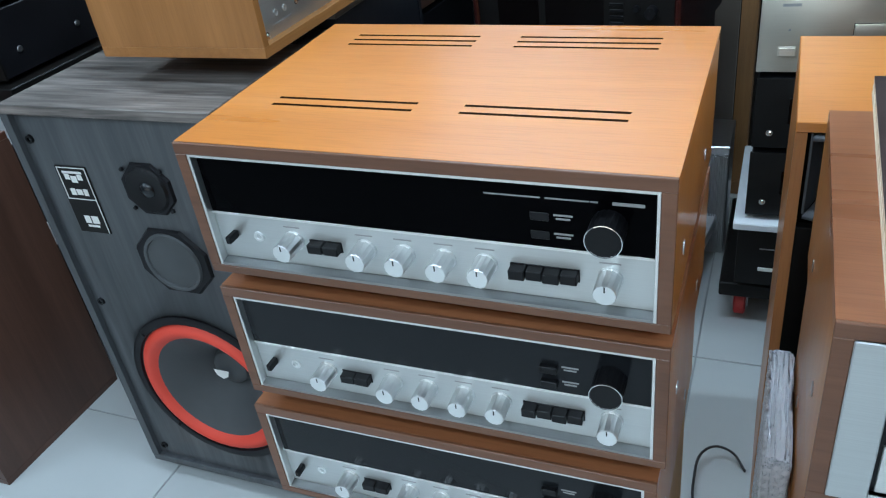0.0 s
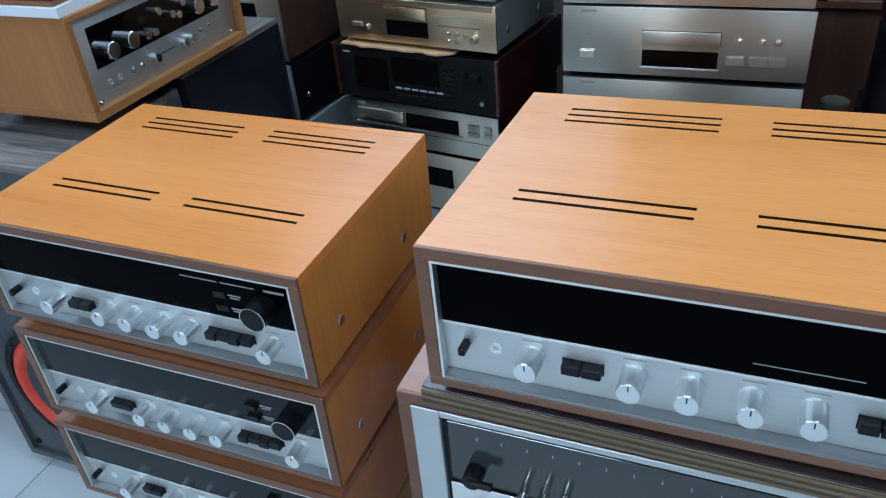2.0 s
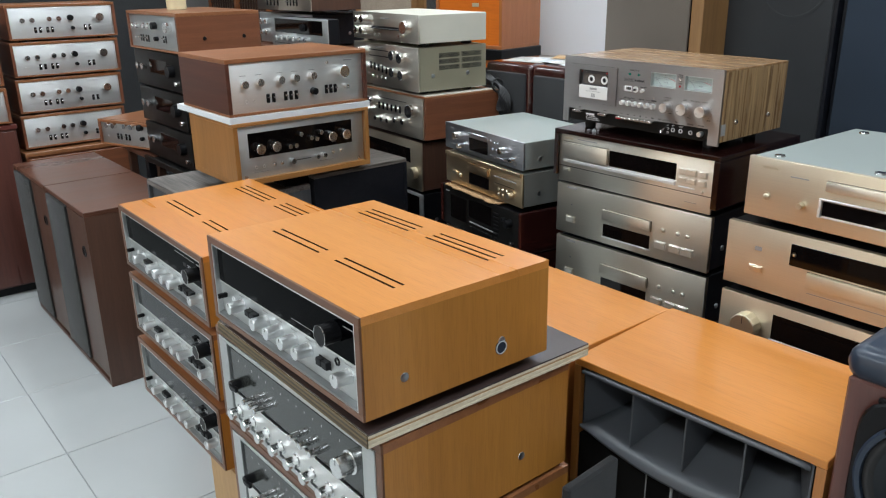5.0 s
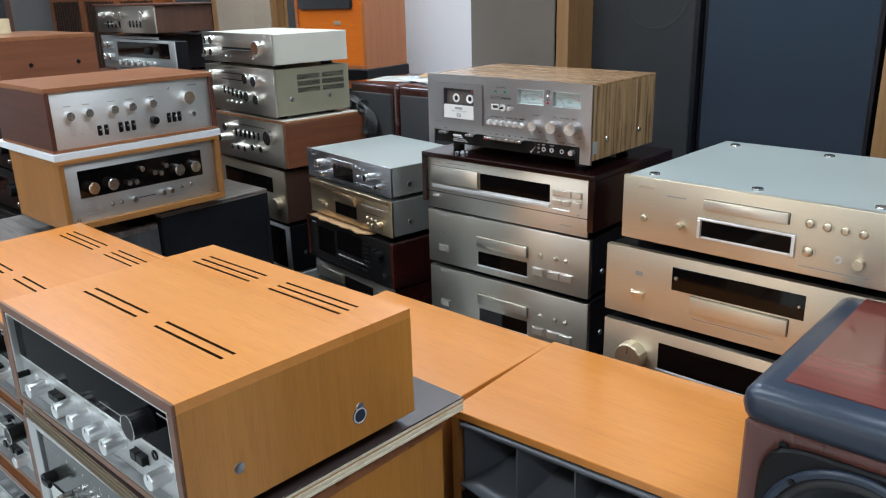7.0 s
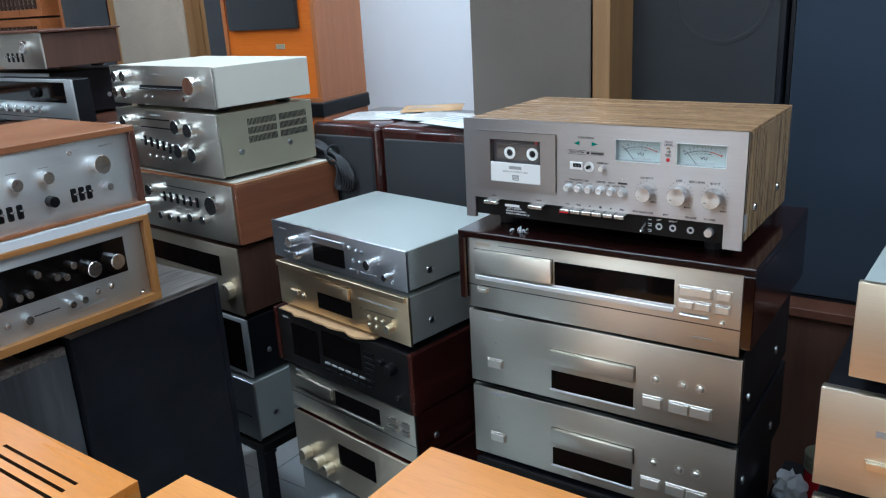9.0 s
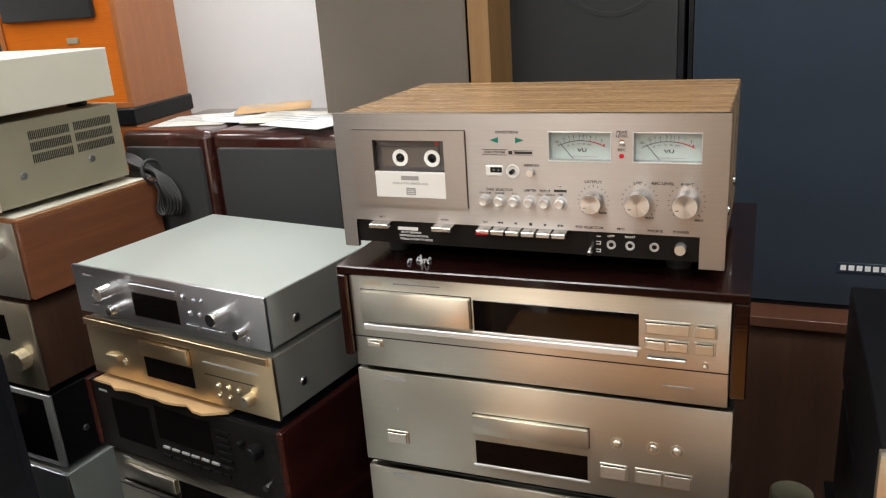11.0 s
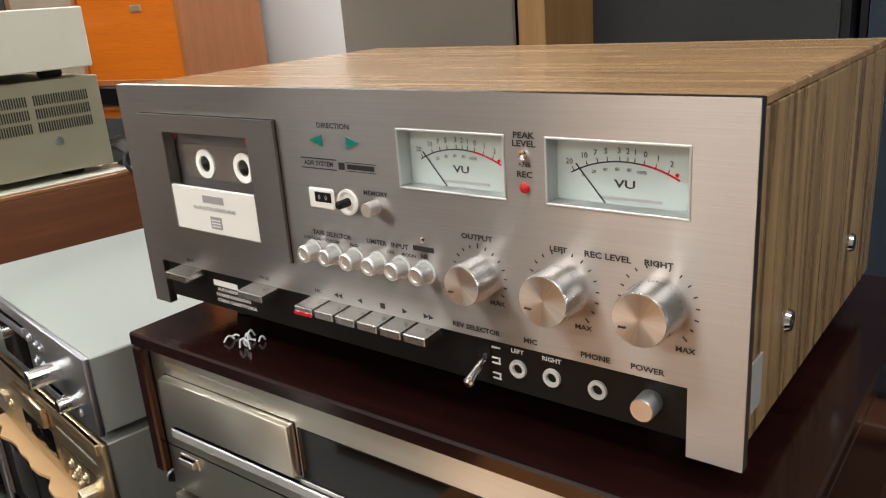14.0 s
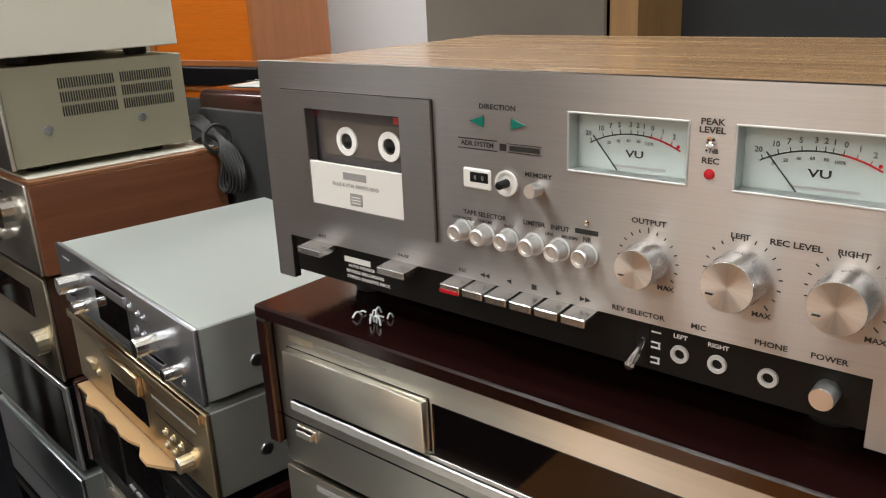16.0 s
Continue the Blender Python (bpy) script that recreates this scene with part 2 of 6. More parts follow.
M_KNOB_SIDE = paint("knurled_aluminium", (0.88, 0.88, 0.88), 0.24, 1.0, 0.08)
M_KNOB_G = paint("gold_turned_aluminium", (0.70, 0.63, 0.49), 0.42, 1.0, 0.05)
M_RING = paint("pale_grey_ring", (0.52, 0.52, 0.52), 0.35, 0.0, 0.04)
M_CUT = paint("shade_dark_slot_wall", (0.035, 0.016, 0.007), 0.8, spec=0.1)
M_PLY_FRONT = wood("dark_plywood_edge", (0.10, 0.072, 0.036), (0.21, 0.155, 0.085), "x", 0.6, 1.0, 0, 1.2, 6)
M_PLY_DARK = wood("dark_plywood_core", (0.045, 0.032, 0.018), (0.085, 0.06, 0.034), "x", 0.6, 1.0, 0, 1.2, 6)
M_BLACK = paint("black_plastic", (0.006, 0.006, 0.007), 0.4, 0, 0.2, spec=0.22)
M_BLACKP = paint("black_panel", (0.0085, 0.0078, 0.0075), 0.4, 0, 0.15, spec=0.16)
M_STEELB = paint("black_painted_steel", (0.007, 0.007, 0.009), 0.45, 0, 0.2, spec=0.2)
M_CHASSIS = paint("inner_chassis", (0.004, 0.0035, 0.0035), 0.8, spec=0.1)
M_RUBBER = paint("black_rubber", (0.018, 0.018, 0.019), 0.65)
M_WIN = glassy("black_dial_glass", (0.001, 0.001, 0.0014), 0.08, 0.02)
# Grey base stands in for the reflection on the lower receivers' dials.
M_WIN_G = glassy("reflection_grey_dial_glass", (0.010, 0.011, 0.013), 0.10, 0.2)
# Grey-green tint, its base lifted to stand in for floor and wall reflections.
M_WIN_L = glassy("tinted_reflection_dial_glass", (0.035, 0.038, 0.036), 0.12, 0.7)
M_DISPLAY = glassy("smoked_display", (0.004, 0.003, 0.003), 0.05, 0.3)
M_WHITE = paint("white_print", (0.75, 0.75, 0.74), 0.5, 0, 0.02)
M_GREYP = paint("grey_print", (0.30, 0.30, 0.30), 0.5, 0, 0.02)
M_INK = paint("black_print", (0.012, 0.012, 0.012), 0.5, 0, 0.02)
M_LABEL = paint("ivory_label", (0.74, 0.74, 0.72), 0.5, 0, 0.02)
M_SCALE = paint("dark_grey_scale_print", (0.075, 0.08, 0.08), 0.5, 0, 0.02)
M_METER = paint("meter_face", (0.36, 0.42, 0.405), 0.5, 0, 0.03)
M_RED = paint("red_lens", (0.45, 0.01, 0.02), 0.2)
M_REDSUR = paint("red_foam_surround", (0.62, 0.055, 0.03), 0.6, 0, 0.08)
M_GREEN = paint("green_lens", (0.0, 0.16, 0.12), 0.2)
M_CONE = paint("grey_paper_cone", (0.06, 0.065, 0.07), 0.7, 0, 0.15, 60, 0.15)
M_CONE_B = paint("glossy_black_cone", (0.006, 0.008, 0.011), 0.27, 0, 0.2)
M_BRASS = paint("dull_brass_dome", (0.05, 0.052, 0.028), 0.3, 0.4)
M_NAVY = paint("blue_black_rubber_edge", (0.020, 0.031, 0.052), 0.32, 0, 0.1)
M_CLOTH_NAVY = weave("navy_grille_cloth", (0.016, 0.028, 0.048), 0.9)
M_CLOTH_DARK = weave("charcoal_grille_cloth", (0.022, 0.023, 0.025), 0.9)
M_CLOTH_GREY = weave("taupe_grille_cloth", (0.125, 0.102, 0.082), 0.9)
M_CLOTH_BLACK = weave("black_grille_cloth", (0.011, 0.010, 0.010), 0.9)
M_CLOTH_BEIGE = weave("beige_grille_cloth", (0.34, 0.27, 0.20), 0.9, 500)
M_FOAM = paint("white_foam_sheet", (0.72, 0.75, 0.78), 0.7, 0, 0.04)
M_PAPER = paint("old_paper", (0.62, 0.60, 0.56), 0.8, 0, 0.12)
M_CARD = paint("brown_cardboard", (0.54, 0.34, 0.17), 0.8, 0, 0.12)
M_WALL = paint("white_wall_paint", (0.84, 0.85, 0.88), 0.7, 0, 0.03, 6, 0.1)
M_WALLD = paint("dark_unseen_wall", (0.28, 0.27, 0.265), 0.7, 0, 0.05, 6, 0.1)
M_CEIL = paint("ceiling_paint", (0.80, 0.80, 0.80), 0.8, 0, 0.02, 6, 0.1)
M_TILE = paint("pale_porcelain_tile", (0.47, 0.49, 0.49), 0.2, 0, 0.04, 8, 0.01)
M_GROUT = paint("grey_grout", (0.28, 0.29, 0.29), 0.8)
M_CASTOR = paint("red_castor_wheel", (0.45, 0.03, 0.03), 0.4)
M_ZINC = paint("zinc_plated_steel", (0.45, 0.46, 0.48), 0.35, 1.0)
M_CABLE = paint("black_cable", (0.022, 0.022, 0.024), 0.45)
M_SMOKE = clear_glass("clear_plastic_window", (0.9, 0.9, 0.9))
M_TAPE = paint("grey_cassette_shell", (0.075, 0.068, 0.07), 0.25)
M_TAPEBR = paint("brown_tape_pack", (0.11, 0.092, 0.082), 0.25)
M_BUBBLE = paint("silver_bubble_wrap", (0.80, 0.82, 0.86), 0.16, 0.45, 0.12, 90, 1.0)
M_KHAKI = paint("khaki_plastic_lid", (0.30, 0.29, 0.20), 0.4)
M_LAMPW = paint("lamp_housing", (0.8, 0.8, 0.8), 0.5)
M_CREAMPLASTIC = paint("cream_plastic", (0.70, 0.60, 0.38), 0.5)


# ---------------------------------------------------------------- mesh helpers
def thing(name, m, label, category, group="", kind=""):
    ob = new(name)
    ob.empty_display_size = 0.05
    ob.matrix_world = m
    return tagged(ob, label, category, group, kind)


def part(name, bm, material, parent, label=""):
    me = bpy.data.meshes.new(name)
    bmesh.ops.recalc_face_normals(bm, faces=bm.faces)
    bm.to_mesh(me)
    bm.free()
    me.set_sharp_from_angle(angle=0.55)
    for mt in (material if isinstance(material, (list, tuple)) else [material]):
        me.materials.append(mt)
    ob = new(name, me)
    if parent is not None:
        ob.parent = parent
    if label:
        ob["label"] = label
    return ob


def add_box(bm, x, y, z, bev=0.0, seg=1):
    vs = [bm.verts.new((a, b, c)) for c in z for a, b in ((x[0], y[0]), (x[1], y[0]), (x[1], y[1]), (x[0], y[1]))]
    fs = [bm.faces.new([vs[i] for i in q]) for q in ((3, 2, 1, 0), (4, 5, 6, 7), (0, 1, 5, 4), (1, 2, 6, 5), (2, 3, 7, 6), (3, 0, 4, 7))]
    if bev:
        bmesh.ops.bevel(bm, geom=list({e for f in fs for e in f.edges}), offset=bev, segments=seg, affect="EDGES", profile=0.5)
    return bm


def block(parent, name, mat, x, y, z, bev=0.0008, label="", seg=1):
    return part(name, add_box(bmesh.new(), x, y, z, bev, seg), mat, parent, label)


def turned(rings, segs=24, axis="y", c=(0, 0, 0), flute=0.0, caps=True):
    """A body of revolution: rings of (radius, distance along the axis), pointing to -y by default."""
    bm = bmesh.new()
    rows = []
    for r, d in rings:
        row = []
        for k in range(segs):
            a = 2 * math.pi * k / segs
            rr = r * (1 - flute * (k % 2))
            u, v = rr * math.cos(a), rr * math.sin(a)
            p = {"y": (u, -d, v), "z": (u, v, d), "x": (d, u, v)}[axis]
            row.append(bm.verts.new((c[0] + p[0], c[1] + p[1], c[2] + p[2])))
        rows.append(row)
    for a, b in zip(rows, rows[1:]):
        for k in range(segs):
            f = bm.faces.new((a[k], a[(k + 1) % segs], b[(k + 1) % segs], b[k]))
            f.smooth = flute == 0
    if caps and rings[0][0] > 1e-5:
        bm.faces.new(rows[0])
    if caps and rings[-1][0] > 1e-5:
        bm.faces.new(rows[-1])
    return bm


def knob(parent, x, z, r, length, mat=None, y=0.0, flute=0.0, name="knob", label="", segs=24, skirt=0.0, pointer=True):
    mat = mat or M_KNOB
    rings = [(r * 1.0, 0.0)]
    if skirt:
        rings = [(skirt, 0.0), (skirt, 0.002), (r, 0.0025)]
    rings += [(r, length * 0.25), (r * 0.985, length - 0.0012), (r * 0.93, length)]
    k = part(name, turned(rings, segs, "y", (0, 0, 0), flute), mat, parent, label)
    k.location = (x, y, z)
    for e in k.data.polygons:
        e.use_smooth = flute == 0 and len(e.vertices) == 4
    if pointer and r > 0.006:
        part("pointer", add_box(bmesh.new(), (-0.0006, 0.0006), (-length - 0.0003, -length + 0.0005), (r * 0.3, r * 0.85)), M_INK, k)
    return k


def jack(parent, x, z, r=0.005, y=0.0, mat=None):
    j = part("jack", turned([(r * 0.55, -0.006), (r * 0.55, 0.0), (r * 0.62, 0.0015), (r, 0.0015), (r * 1.05, 0.0)], 20, caps=False), mat or M_KNOB_R, parent)
    j.location = (x, y, z)
    part("jack_hole", turned([(r * 0.52, -0.005), (r * 0.52, -0.0005)], 16), M_CHASSIS, j)
    return j


def button(parent, x, z, w, h, depth=0.004, mat=None, y=0.0, name="button", bev=0.0006):
    return block(parent, name, mat or M_SATIN, (x - w / 2, x + w / 2), (y - depth, y + 0.001), (z - h / 2, z + h / 2), bev)


def bar(parent, x, z, w, h, mat=None, y=0.0, name="print_line"):
    return part(name, add_box(bmesh.new(), (x - w / 2, x + w / 2), (y - 0.0003, y + 0.0002), (z - h / 2, z + h / 2)), mat or M_INK, parent)


def letters(parent, text, x, z, size, mat=None, y=0.0, align="CENTER", stretch=1.0):
    cu = bpy.data.curves.new("letters", "FONT")
    cu.offset = size * 0.022
    cu.body, cu.size, cu.align_x, cu.align_y, cu.resolution_u = text, size * 0.86, align, "CENTER", 2
    tmp = bpy.data.objects.new("letters_tmp", cu)
    me = bpy.data.meshes.new_from_object(tmp)
    bpy.data.objects.remove(tmp)
    me.transform(Matrix.Diagonal((stretch, 1, 1, 1)))
    me.transform(Matrix.Rotation(math.pi / 2, 4, "X"))
    me.materials.clear()
    me.materials.append(mat or M_INK)
    ob = new("lettering", me)
    ob.parent = parent
    ob.location = (x, y - 0.0003, z)
    return ob


def feet(parent, w, d, h=0.012, r=0.014, inset=0.045, mat=None):
    for fx in (inset, w - inset):
        for fy in (inset, d - inset):
            f = part("foot", turned([(r, 0.0), (r, -h * 0.7), (r * 0.9, -h)], 14, "z"), mat or M_RUBBER, parent)
            f.location = (fx, fy, 0)


def slotted(x, y, z, slots):
    """A board with slots cut through it."""
    bm = bmesh.new()
    xs = sorted({*x, *(v for s in slots for v in s[:2])})
    ys = sorted({*y, *(v for s in slots for v in s[2:])})
    cut = lambda i, j: any(s[0] <= (xs[i] + xs[i + 1]) / 2 <= s[1] and s[2] <= (ys[j] + ys[j + 1]) / 2 <= s[3] for s in slots)
    solid = {(i, j) for i in range(len(xs) - 1) for j in range(len(ys) - 1) if not cut(i, j)}
    vs = {}

    def v(i, j, k):
        if (i, j, k) not in vs:
            vs[i, j, k] = bm.verts.new((xs[i], ys[j], z[k]))
        return vs[i, j, k]

    for i, j in solid:
        bm.faces.new((v(i, j, 1), v(i + 1, j, 1), v(i + 1, j + 1, 1), v(i, j + 1, 1)))
        bm.faces.new((v(i, j, 0), v(i, j + 1, 0), v(i + 1, j + 1, 0), v(i + 1, j, 0)))
        for di, dj, a, b in ((-1, 0, (i, j), (i, j + 1)), (1, 0, (i + 1, j), (i + 1, j + 1)), (0, -1, (i, j), (i + 1, j)), (0, 1, (i, j + 1), (i + 1, j + 1))):
            if (i + di, j + dj) not in solid:
                bm.faces.new((v(*a, 0), v(*b, 0), v(*b, 1), v(*a, 1)))
    return bm


def tube(name, points, r, mat, parent, label="", segs=8):
    """A cable through the given points."""
    cu = bpy.data.curves.new(name, "CURVE")
    cu.dimensions, cu.bevel_depth, cu.bevel_resolution, cu.resolution_u = "3D", r, 2, 6
    sp = cu.splines.new("BEZIER")
    sp.bezier_points.add(len(points) - 1)
    for bp, p in zip(sp.bezier_points, points):
        bp.co = p
        bp.handle_left_type = bp.handle_right_type = "AUTO"
    tmp = bpy.data.objects.new("tube_tmp", cu)
    me = bpy.data.meshes.new_from_object(tmp)
    bpy.data.objects.remove(tmp)
    me.materials.clear()
    me.materials.append(mat)
    ob = new(name, me)
    ob.parent = parent
    if label:
        ob["label"] = label
    return ob


def holed_plate(parent, name, mat, w, h, r, th, power=5.0, n=64):
    """A plate with softly squared outline and a round hole."""
    bm = bmesh.new()
    rows = [[] for _ in range(5)]
    for k in range(n):
        a = 2 * math.pi * k / n
        c, s = math.cos(a), math.sin(a)
        q = (abs(c) ** power + abs(s) ** power) ** (-1 / power)
        for i, (u, v, y) in enumerate(((w / 2 * c * q, h / 2 * s * q, 0.0), (w / 2 * c * q, h / 2 * s * q, -th * 0.6), (w / 2 * c * q * 0.975, h / 2 * s * q * 0.975, -th), (r * c, r * s, -th), (r * c, r * s, th))):
            rows[i].append(bm.verts.new((u, y, v)))
    for a, b in zip(rows, rows[1:]):
        for k in range(n):
            bm.faces.new((a[k], a[(k + 1) % n], b[(k + 1) % n], b[k]))
    return part(name, bm, mat, parent)


def drill(ob, x, z, r, y0, y1):
    """Cut a round hole through a board of a thing."""
    cut = part("drill_tmp", turned([(r, -y1), (r, -y0)], 48, "y", (x, 0, z)), M_BLACK, ob.parent)
    mod = ob.modifiers.new("hole", "BOOLEAN")
    mod.operation, mod.object, mod.solver = "DIFFERENCE", cut, "EXACT"
    bpy.context.view_layer.update()
    me = bpy.data.meshes.new_from_object(ob.evaluated_get(bpy.context.evaluated_depsgraph_get()))
    ob.modifiers.clear()
    ob.data = me
    bpy.data.objects.remove(cut)


def speaker_driver(parent, x, z, r, surround, cone, frame_mat, y=0.0, cap=None, name="woofer", square=0.0, cap_r=0.3, depth=0.3, surround_w=0.16):
    """A cone loudspeaker seen from the front: frame ring, roll surround, cone, dust cap."""
    d = part(name, turned([(r, 0), (r, 0.004), (r * 0.97, 0.006), (r * 0.91, 0.005), (r * 0.90, -0.002)], 48, caps=False), frame_mat, parent)
    d.location = (x, y, z)
    ri = r * 0.9
    w = surround_w * r
    prof = [(ri, -0.001)]
    for k in range(1, 7):
        a = math.pi * k / 6
        prof.append((ri - w * k / 6, -0.001 + math.sin(a) * w * 0.35))
    part("surround", turned(prof, 48, caps=False), surround, d)
    rc = ri - w
    part("cone", turned([(rc, -0.001), (rc * 0.75, -depth * r * 0.3), (rc * 0.45, -depth * r * 0.75), (rc * cap_r, -depth * r)], 48, caps=False), cone, d)
    cr = rc * cap_r
    part("dust_cap", turned([(cr * 1.02, -depth * r), (cr * 0.9, -depth * r + cr * 0.3), (cr * 0.5, -depth * r + cr * 0.5), (cr * 0.02, -depth * r + cr * 0.55)], 28), cap or cone, d)
    for k in range(4):
        a = math.pi / 4 + math.pi / 2 * k
        s = part("screw", turned([(0.004, 0.004), (0.0038, 0.0075), (0.002, 0.008)], 10), M_BLACK, d)
        s.location = (math.cos(a) * r * 0.945, 0, math.sin(a) * r * 0.945)
    return d


# ---------------------------------------------------------------- the room
X0, X1, Y0, Y1 = -4.6, 3.4, -3.4, 3.15


def structure(name, mat, x, y, z, label, category):
    ob = block(None, name, mat, x, y, z, 0)
    return tagged(ob, label, category, kind="structure")


structure("wall_north", M_WALL, (X0 - 0.1, X1 + 0.1), (Y1, Y1 + 0.1), (0, CEIL), "plain white painted wall behind the loudspeakers", "wall")
# Unseen walls, added and toned dark to hold down bounce and reflections.
structure("wall_west", M_WALLD, (X0 - 0.1, X0), (Y0, Y1), (0, CEIL), "unseen plain side wall, toned dark to cut reflections", "wall")
structure("wall_east", M_WALLD, (X1, X1 + 0.1), (Y0, Y1), (0, CEIL), "unseen plain side wall, toned dark to cut reflections", "wall")
structure("wall_south", M_WALLD, (X0 - 0.1, X1 + 0.1), (Y0 - 0.1, Y0), (0, CEIL), "unseen plain wall behind the camera, toned dark to cut reflections", "wall")
structure("ceiling", M_CEIL, (X0 - 0.1, X1 + 0.1), (Y0 - 0.1, Y1 + 0.1), (CEIL, CEIL + 0.1), "plain white ceiling of the shop", "ceiling")
floor = structure("floor", M_GROUT, (X0 - 0.1, X1 + 0.1), (Y0 - 0.1, Y1 + 0.1), (-0.1, -0.003), "pale glossy porcelain tiles with thin grey joints", "floor")
for lx, ly in LAMPS:
    cl = thing("ceiling_light", pose(lx, ly, CEIL), "assumed white fluorescent ceiling light fitting, out of view", "ceiling light", "ceiling lights")
    block(cl, "housing", M_LAMPW, (-0.6, 0.6), (-0.16, 0.16), (-0.05, 0), 0.006)
    block(cl, "end_cap", M_LAMPW, (-0.62, -0.6), (-0.16, 0.16), (-0.07, 0), 0.003)
    block(cl, "end_cap", M_LAMPW, (0.6, 0.62), (-0.16, 0.16), (-0.07, 0), 0.003)


# ---------------------------------------------------------------- receivers in wooden cases
def wooden_case(t, w, d, h, top, side, edge, th=0.012, slots=True, notch=False):
    """Veneered case: top board with vents, two sides, bottom, and a darker edge band round the front."""
    s = []
    if slots:
        for x0 in (0.054, 0.2545):
            for y in (0.0925, 0.1085, 0.2635, 0.2785, 0.2935):
                s.append((x0, x0 + 0.153, y, y + 0.0046))
    e = 0.004
    board = part("top_board", slotted((0, w), (e, d), (h - th, h), s), [top, M_CUT], t, "honey-coloured veneer with cut vents" if slots else "")
    # Slot walls painted near black: shade inside the vents put into the colour.
    for f in board.data.polygons:
        if abs(f.normal.z) < 0.5 and 0.001 < f.center.x < w - 0.001 and e + 0.001 < f.center.y < d - 0.001:
            f.material_index = 1
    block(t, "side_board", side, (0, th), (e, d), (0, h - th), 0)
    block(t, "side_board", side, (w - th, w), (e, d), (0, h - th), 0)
    block(t, "bottom_board", side, (th, w - th), (e, d), (0, th * 0.8), 0)
    block(t, "front_edge", edge, (0, w), (0, e), (h - th, h), 0.0006, "dark walnut edge band")
    block(t, "front_edge", edge, (0, w), (0, e), (0, th * 0.75), 0.0006, "dark walnut edge band")
    block(t, "front_edge", edge, (0, th), (0, e), (th * 0.75, h - th), 0.0006, "dark walnut edge band")
    block(t, "front_edge", edge, (w - th, w), (0, e), (th * 0.75, h - th), 0.0006, "dark walnut edge band")
    block(t, "chassis", M_CHASSIS, (th + 0.002, w - th - 0.002), (0.02, d - 0.004), (th + 0.001, h - th - 0.006), 0)
    for sx in (0.0, w):
        for fy in (0.2, 0.72):
            sc = part("side_screw", turned([(0.007, 0.0), (0.0065, 0.0016), (0.003, 0.0008)], 14, "x"), M_ZINC, t)
            sc.location = (sx - (0.0006 if sx else 0.001), d * fy, h * 0.3)


def receiver(m, label, window, kind=0, top=None, w=0.461, d=0.335, h=0.147, mid=0.0685, zc=0.0405, v0=0.006, foot=0.018):
    t = thing("stereo_receiver", m, label, "receiver", "wood-cased receivers")
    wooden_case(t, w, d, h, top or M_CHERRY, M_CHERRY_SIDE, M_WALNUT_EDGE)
    th, f = 0.012, 0.003
    u0, u1, v1 = th, w - th, h - th
    for n, x, z in (("trim", (u0, u1), (v1 - f, v1)), ("trim", (u0, u1), (v0, v0 + f)), ("trim", (u0, u0 + f), (v0 + f, v1 - f)), ("trim", (u1 - f, u1), (v0 + f, v1 - f))):
        block(t, n, M_SATIN, x, (0.001, 0.016), z, 0.0004, "bright aluminium trim strip")
    y = 0.010
    glass = block(t, "dial_window", window, (u0 + f, u1 - f), (y - 0.001, y + 0.004), (mid, v1 - f), 0.0004)
    block(t, "control_panel", M_PLATE, (u0 + f, u1 - f), (y, y + 0.004), (v0 + f + 0.006, mid - 0.0005), 0.0004)
    lip = block(t, "panel_lip", M_LIP, (u0 + f, u1 - f), (y - 0.009, y + 0.004), (v0 + f - 0.001, v0 + f + 0.0064), 0.0)
    for v in lip.data.vertices:
        v.co.z -= 0.0035 if v.co.z > v0 + f + 0.003 and v.co.y < y else 0.0
    block(t, "panel_ridge", M_SATIN, (u0 + f, u1 - f), (y - 0.002, y), (mid - 0.002, mid + 0.0005), 0.0003)
    lv = block(t, "lever", M_BLACK, (0.033, 0.039), (y - 0.016, y), (zc, zc + 0.008), 0.001)
    jack(t, 0.0625, zc + 0.003, 0.0055, y)
    for x in ((0.103, 0.181, 0.2206, 0.2606, 0.2997, 0.409) if kind < 2 else (0.0955, 0.1795, 0.2235, 0.269, 0.312, 0.4185)):
        knob(t, x, zc + 0.003, 0.0102, 0.025, M_KNOB_R, y, 0.04, "knob", "", 28, 0.011, True)
        bar(t, x, zc + 0.018, 0.018, 0.0014, M_GREYP, y)
    rock = block(t, "rocker_recess", M_BLACK, (0.1205, 0.1555), (y - 0.001, y + 0.002), (zc - 0.005, zc + 0.007), 0.0004)
    for k in range(2):
        block(t, "rocker", M_BLACK, (0.1215 + 0.0168 * k, 0.1377 + 0.0168 * k), (y - 0.010, y), (zc - 0.004, zc + 0.006), 0.001)
    if kind < 2:
        block(t, "key_recess", M_BLACK, (0.322, 0.3835), (y - 0.001, y + 0.002), (zc - 0.005, zc + 0.008), 0.0004)
        for k in range(4):
            block(t, "push_key", M_BLACK, (0.323 + 0.0151 * k, 0.3373 + 0.0151 * k), (y - 0.012 + 0.002 * (k % 2), y), (zc - 0.003, zc + 0.007), 0.0008)
    else:
        block(t, "key_recess", M_BLACK, (0.341, 0.372), (y - 0.001, y + 0.002), (zc - 0.008, zc + 0.006), 0.0004)
        for k in range(2):
            block(t, "rocker", M_BLACK, (0.342 + 0.015 * k, 0.356 + 0.015 * k), (y - 0.008, y), (zc - 0.007, zc + 0.005), 0.001)
        for z in (zc - 0.014, zc + 0.013):
            jack(t, 0.390, z, 0.006, y, M_BLACK)
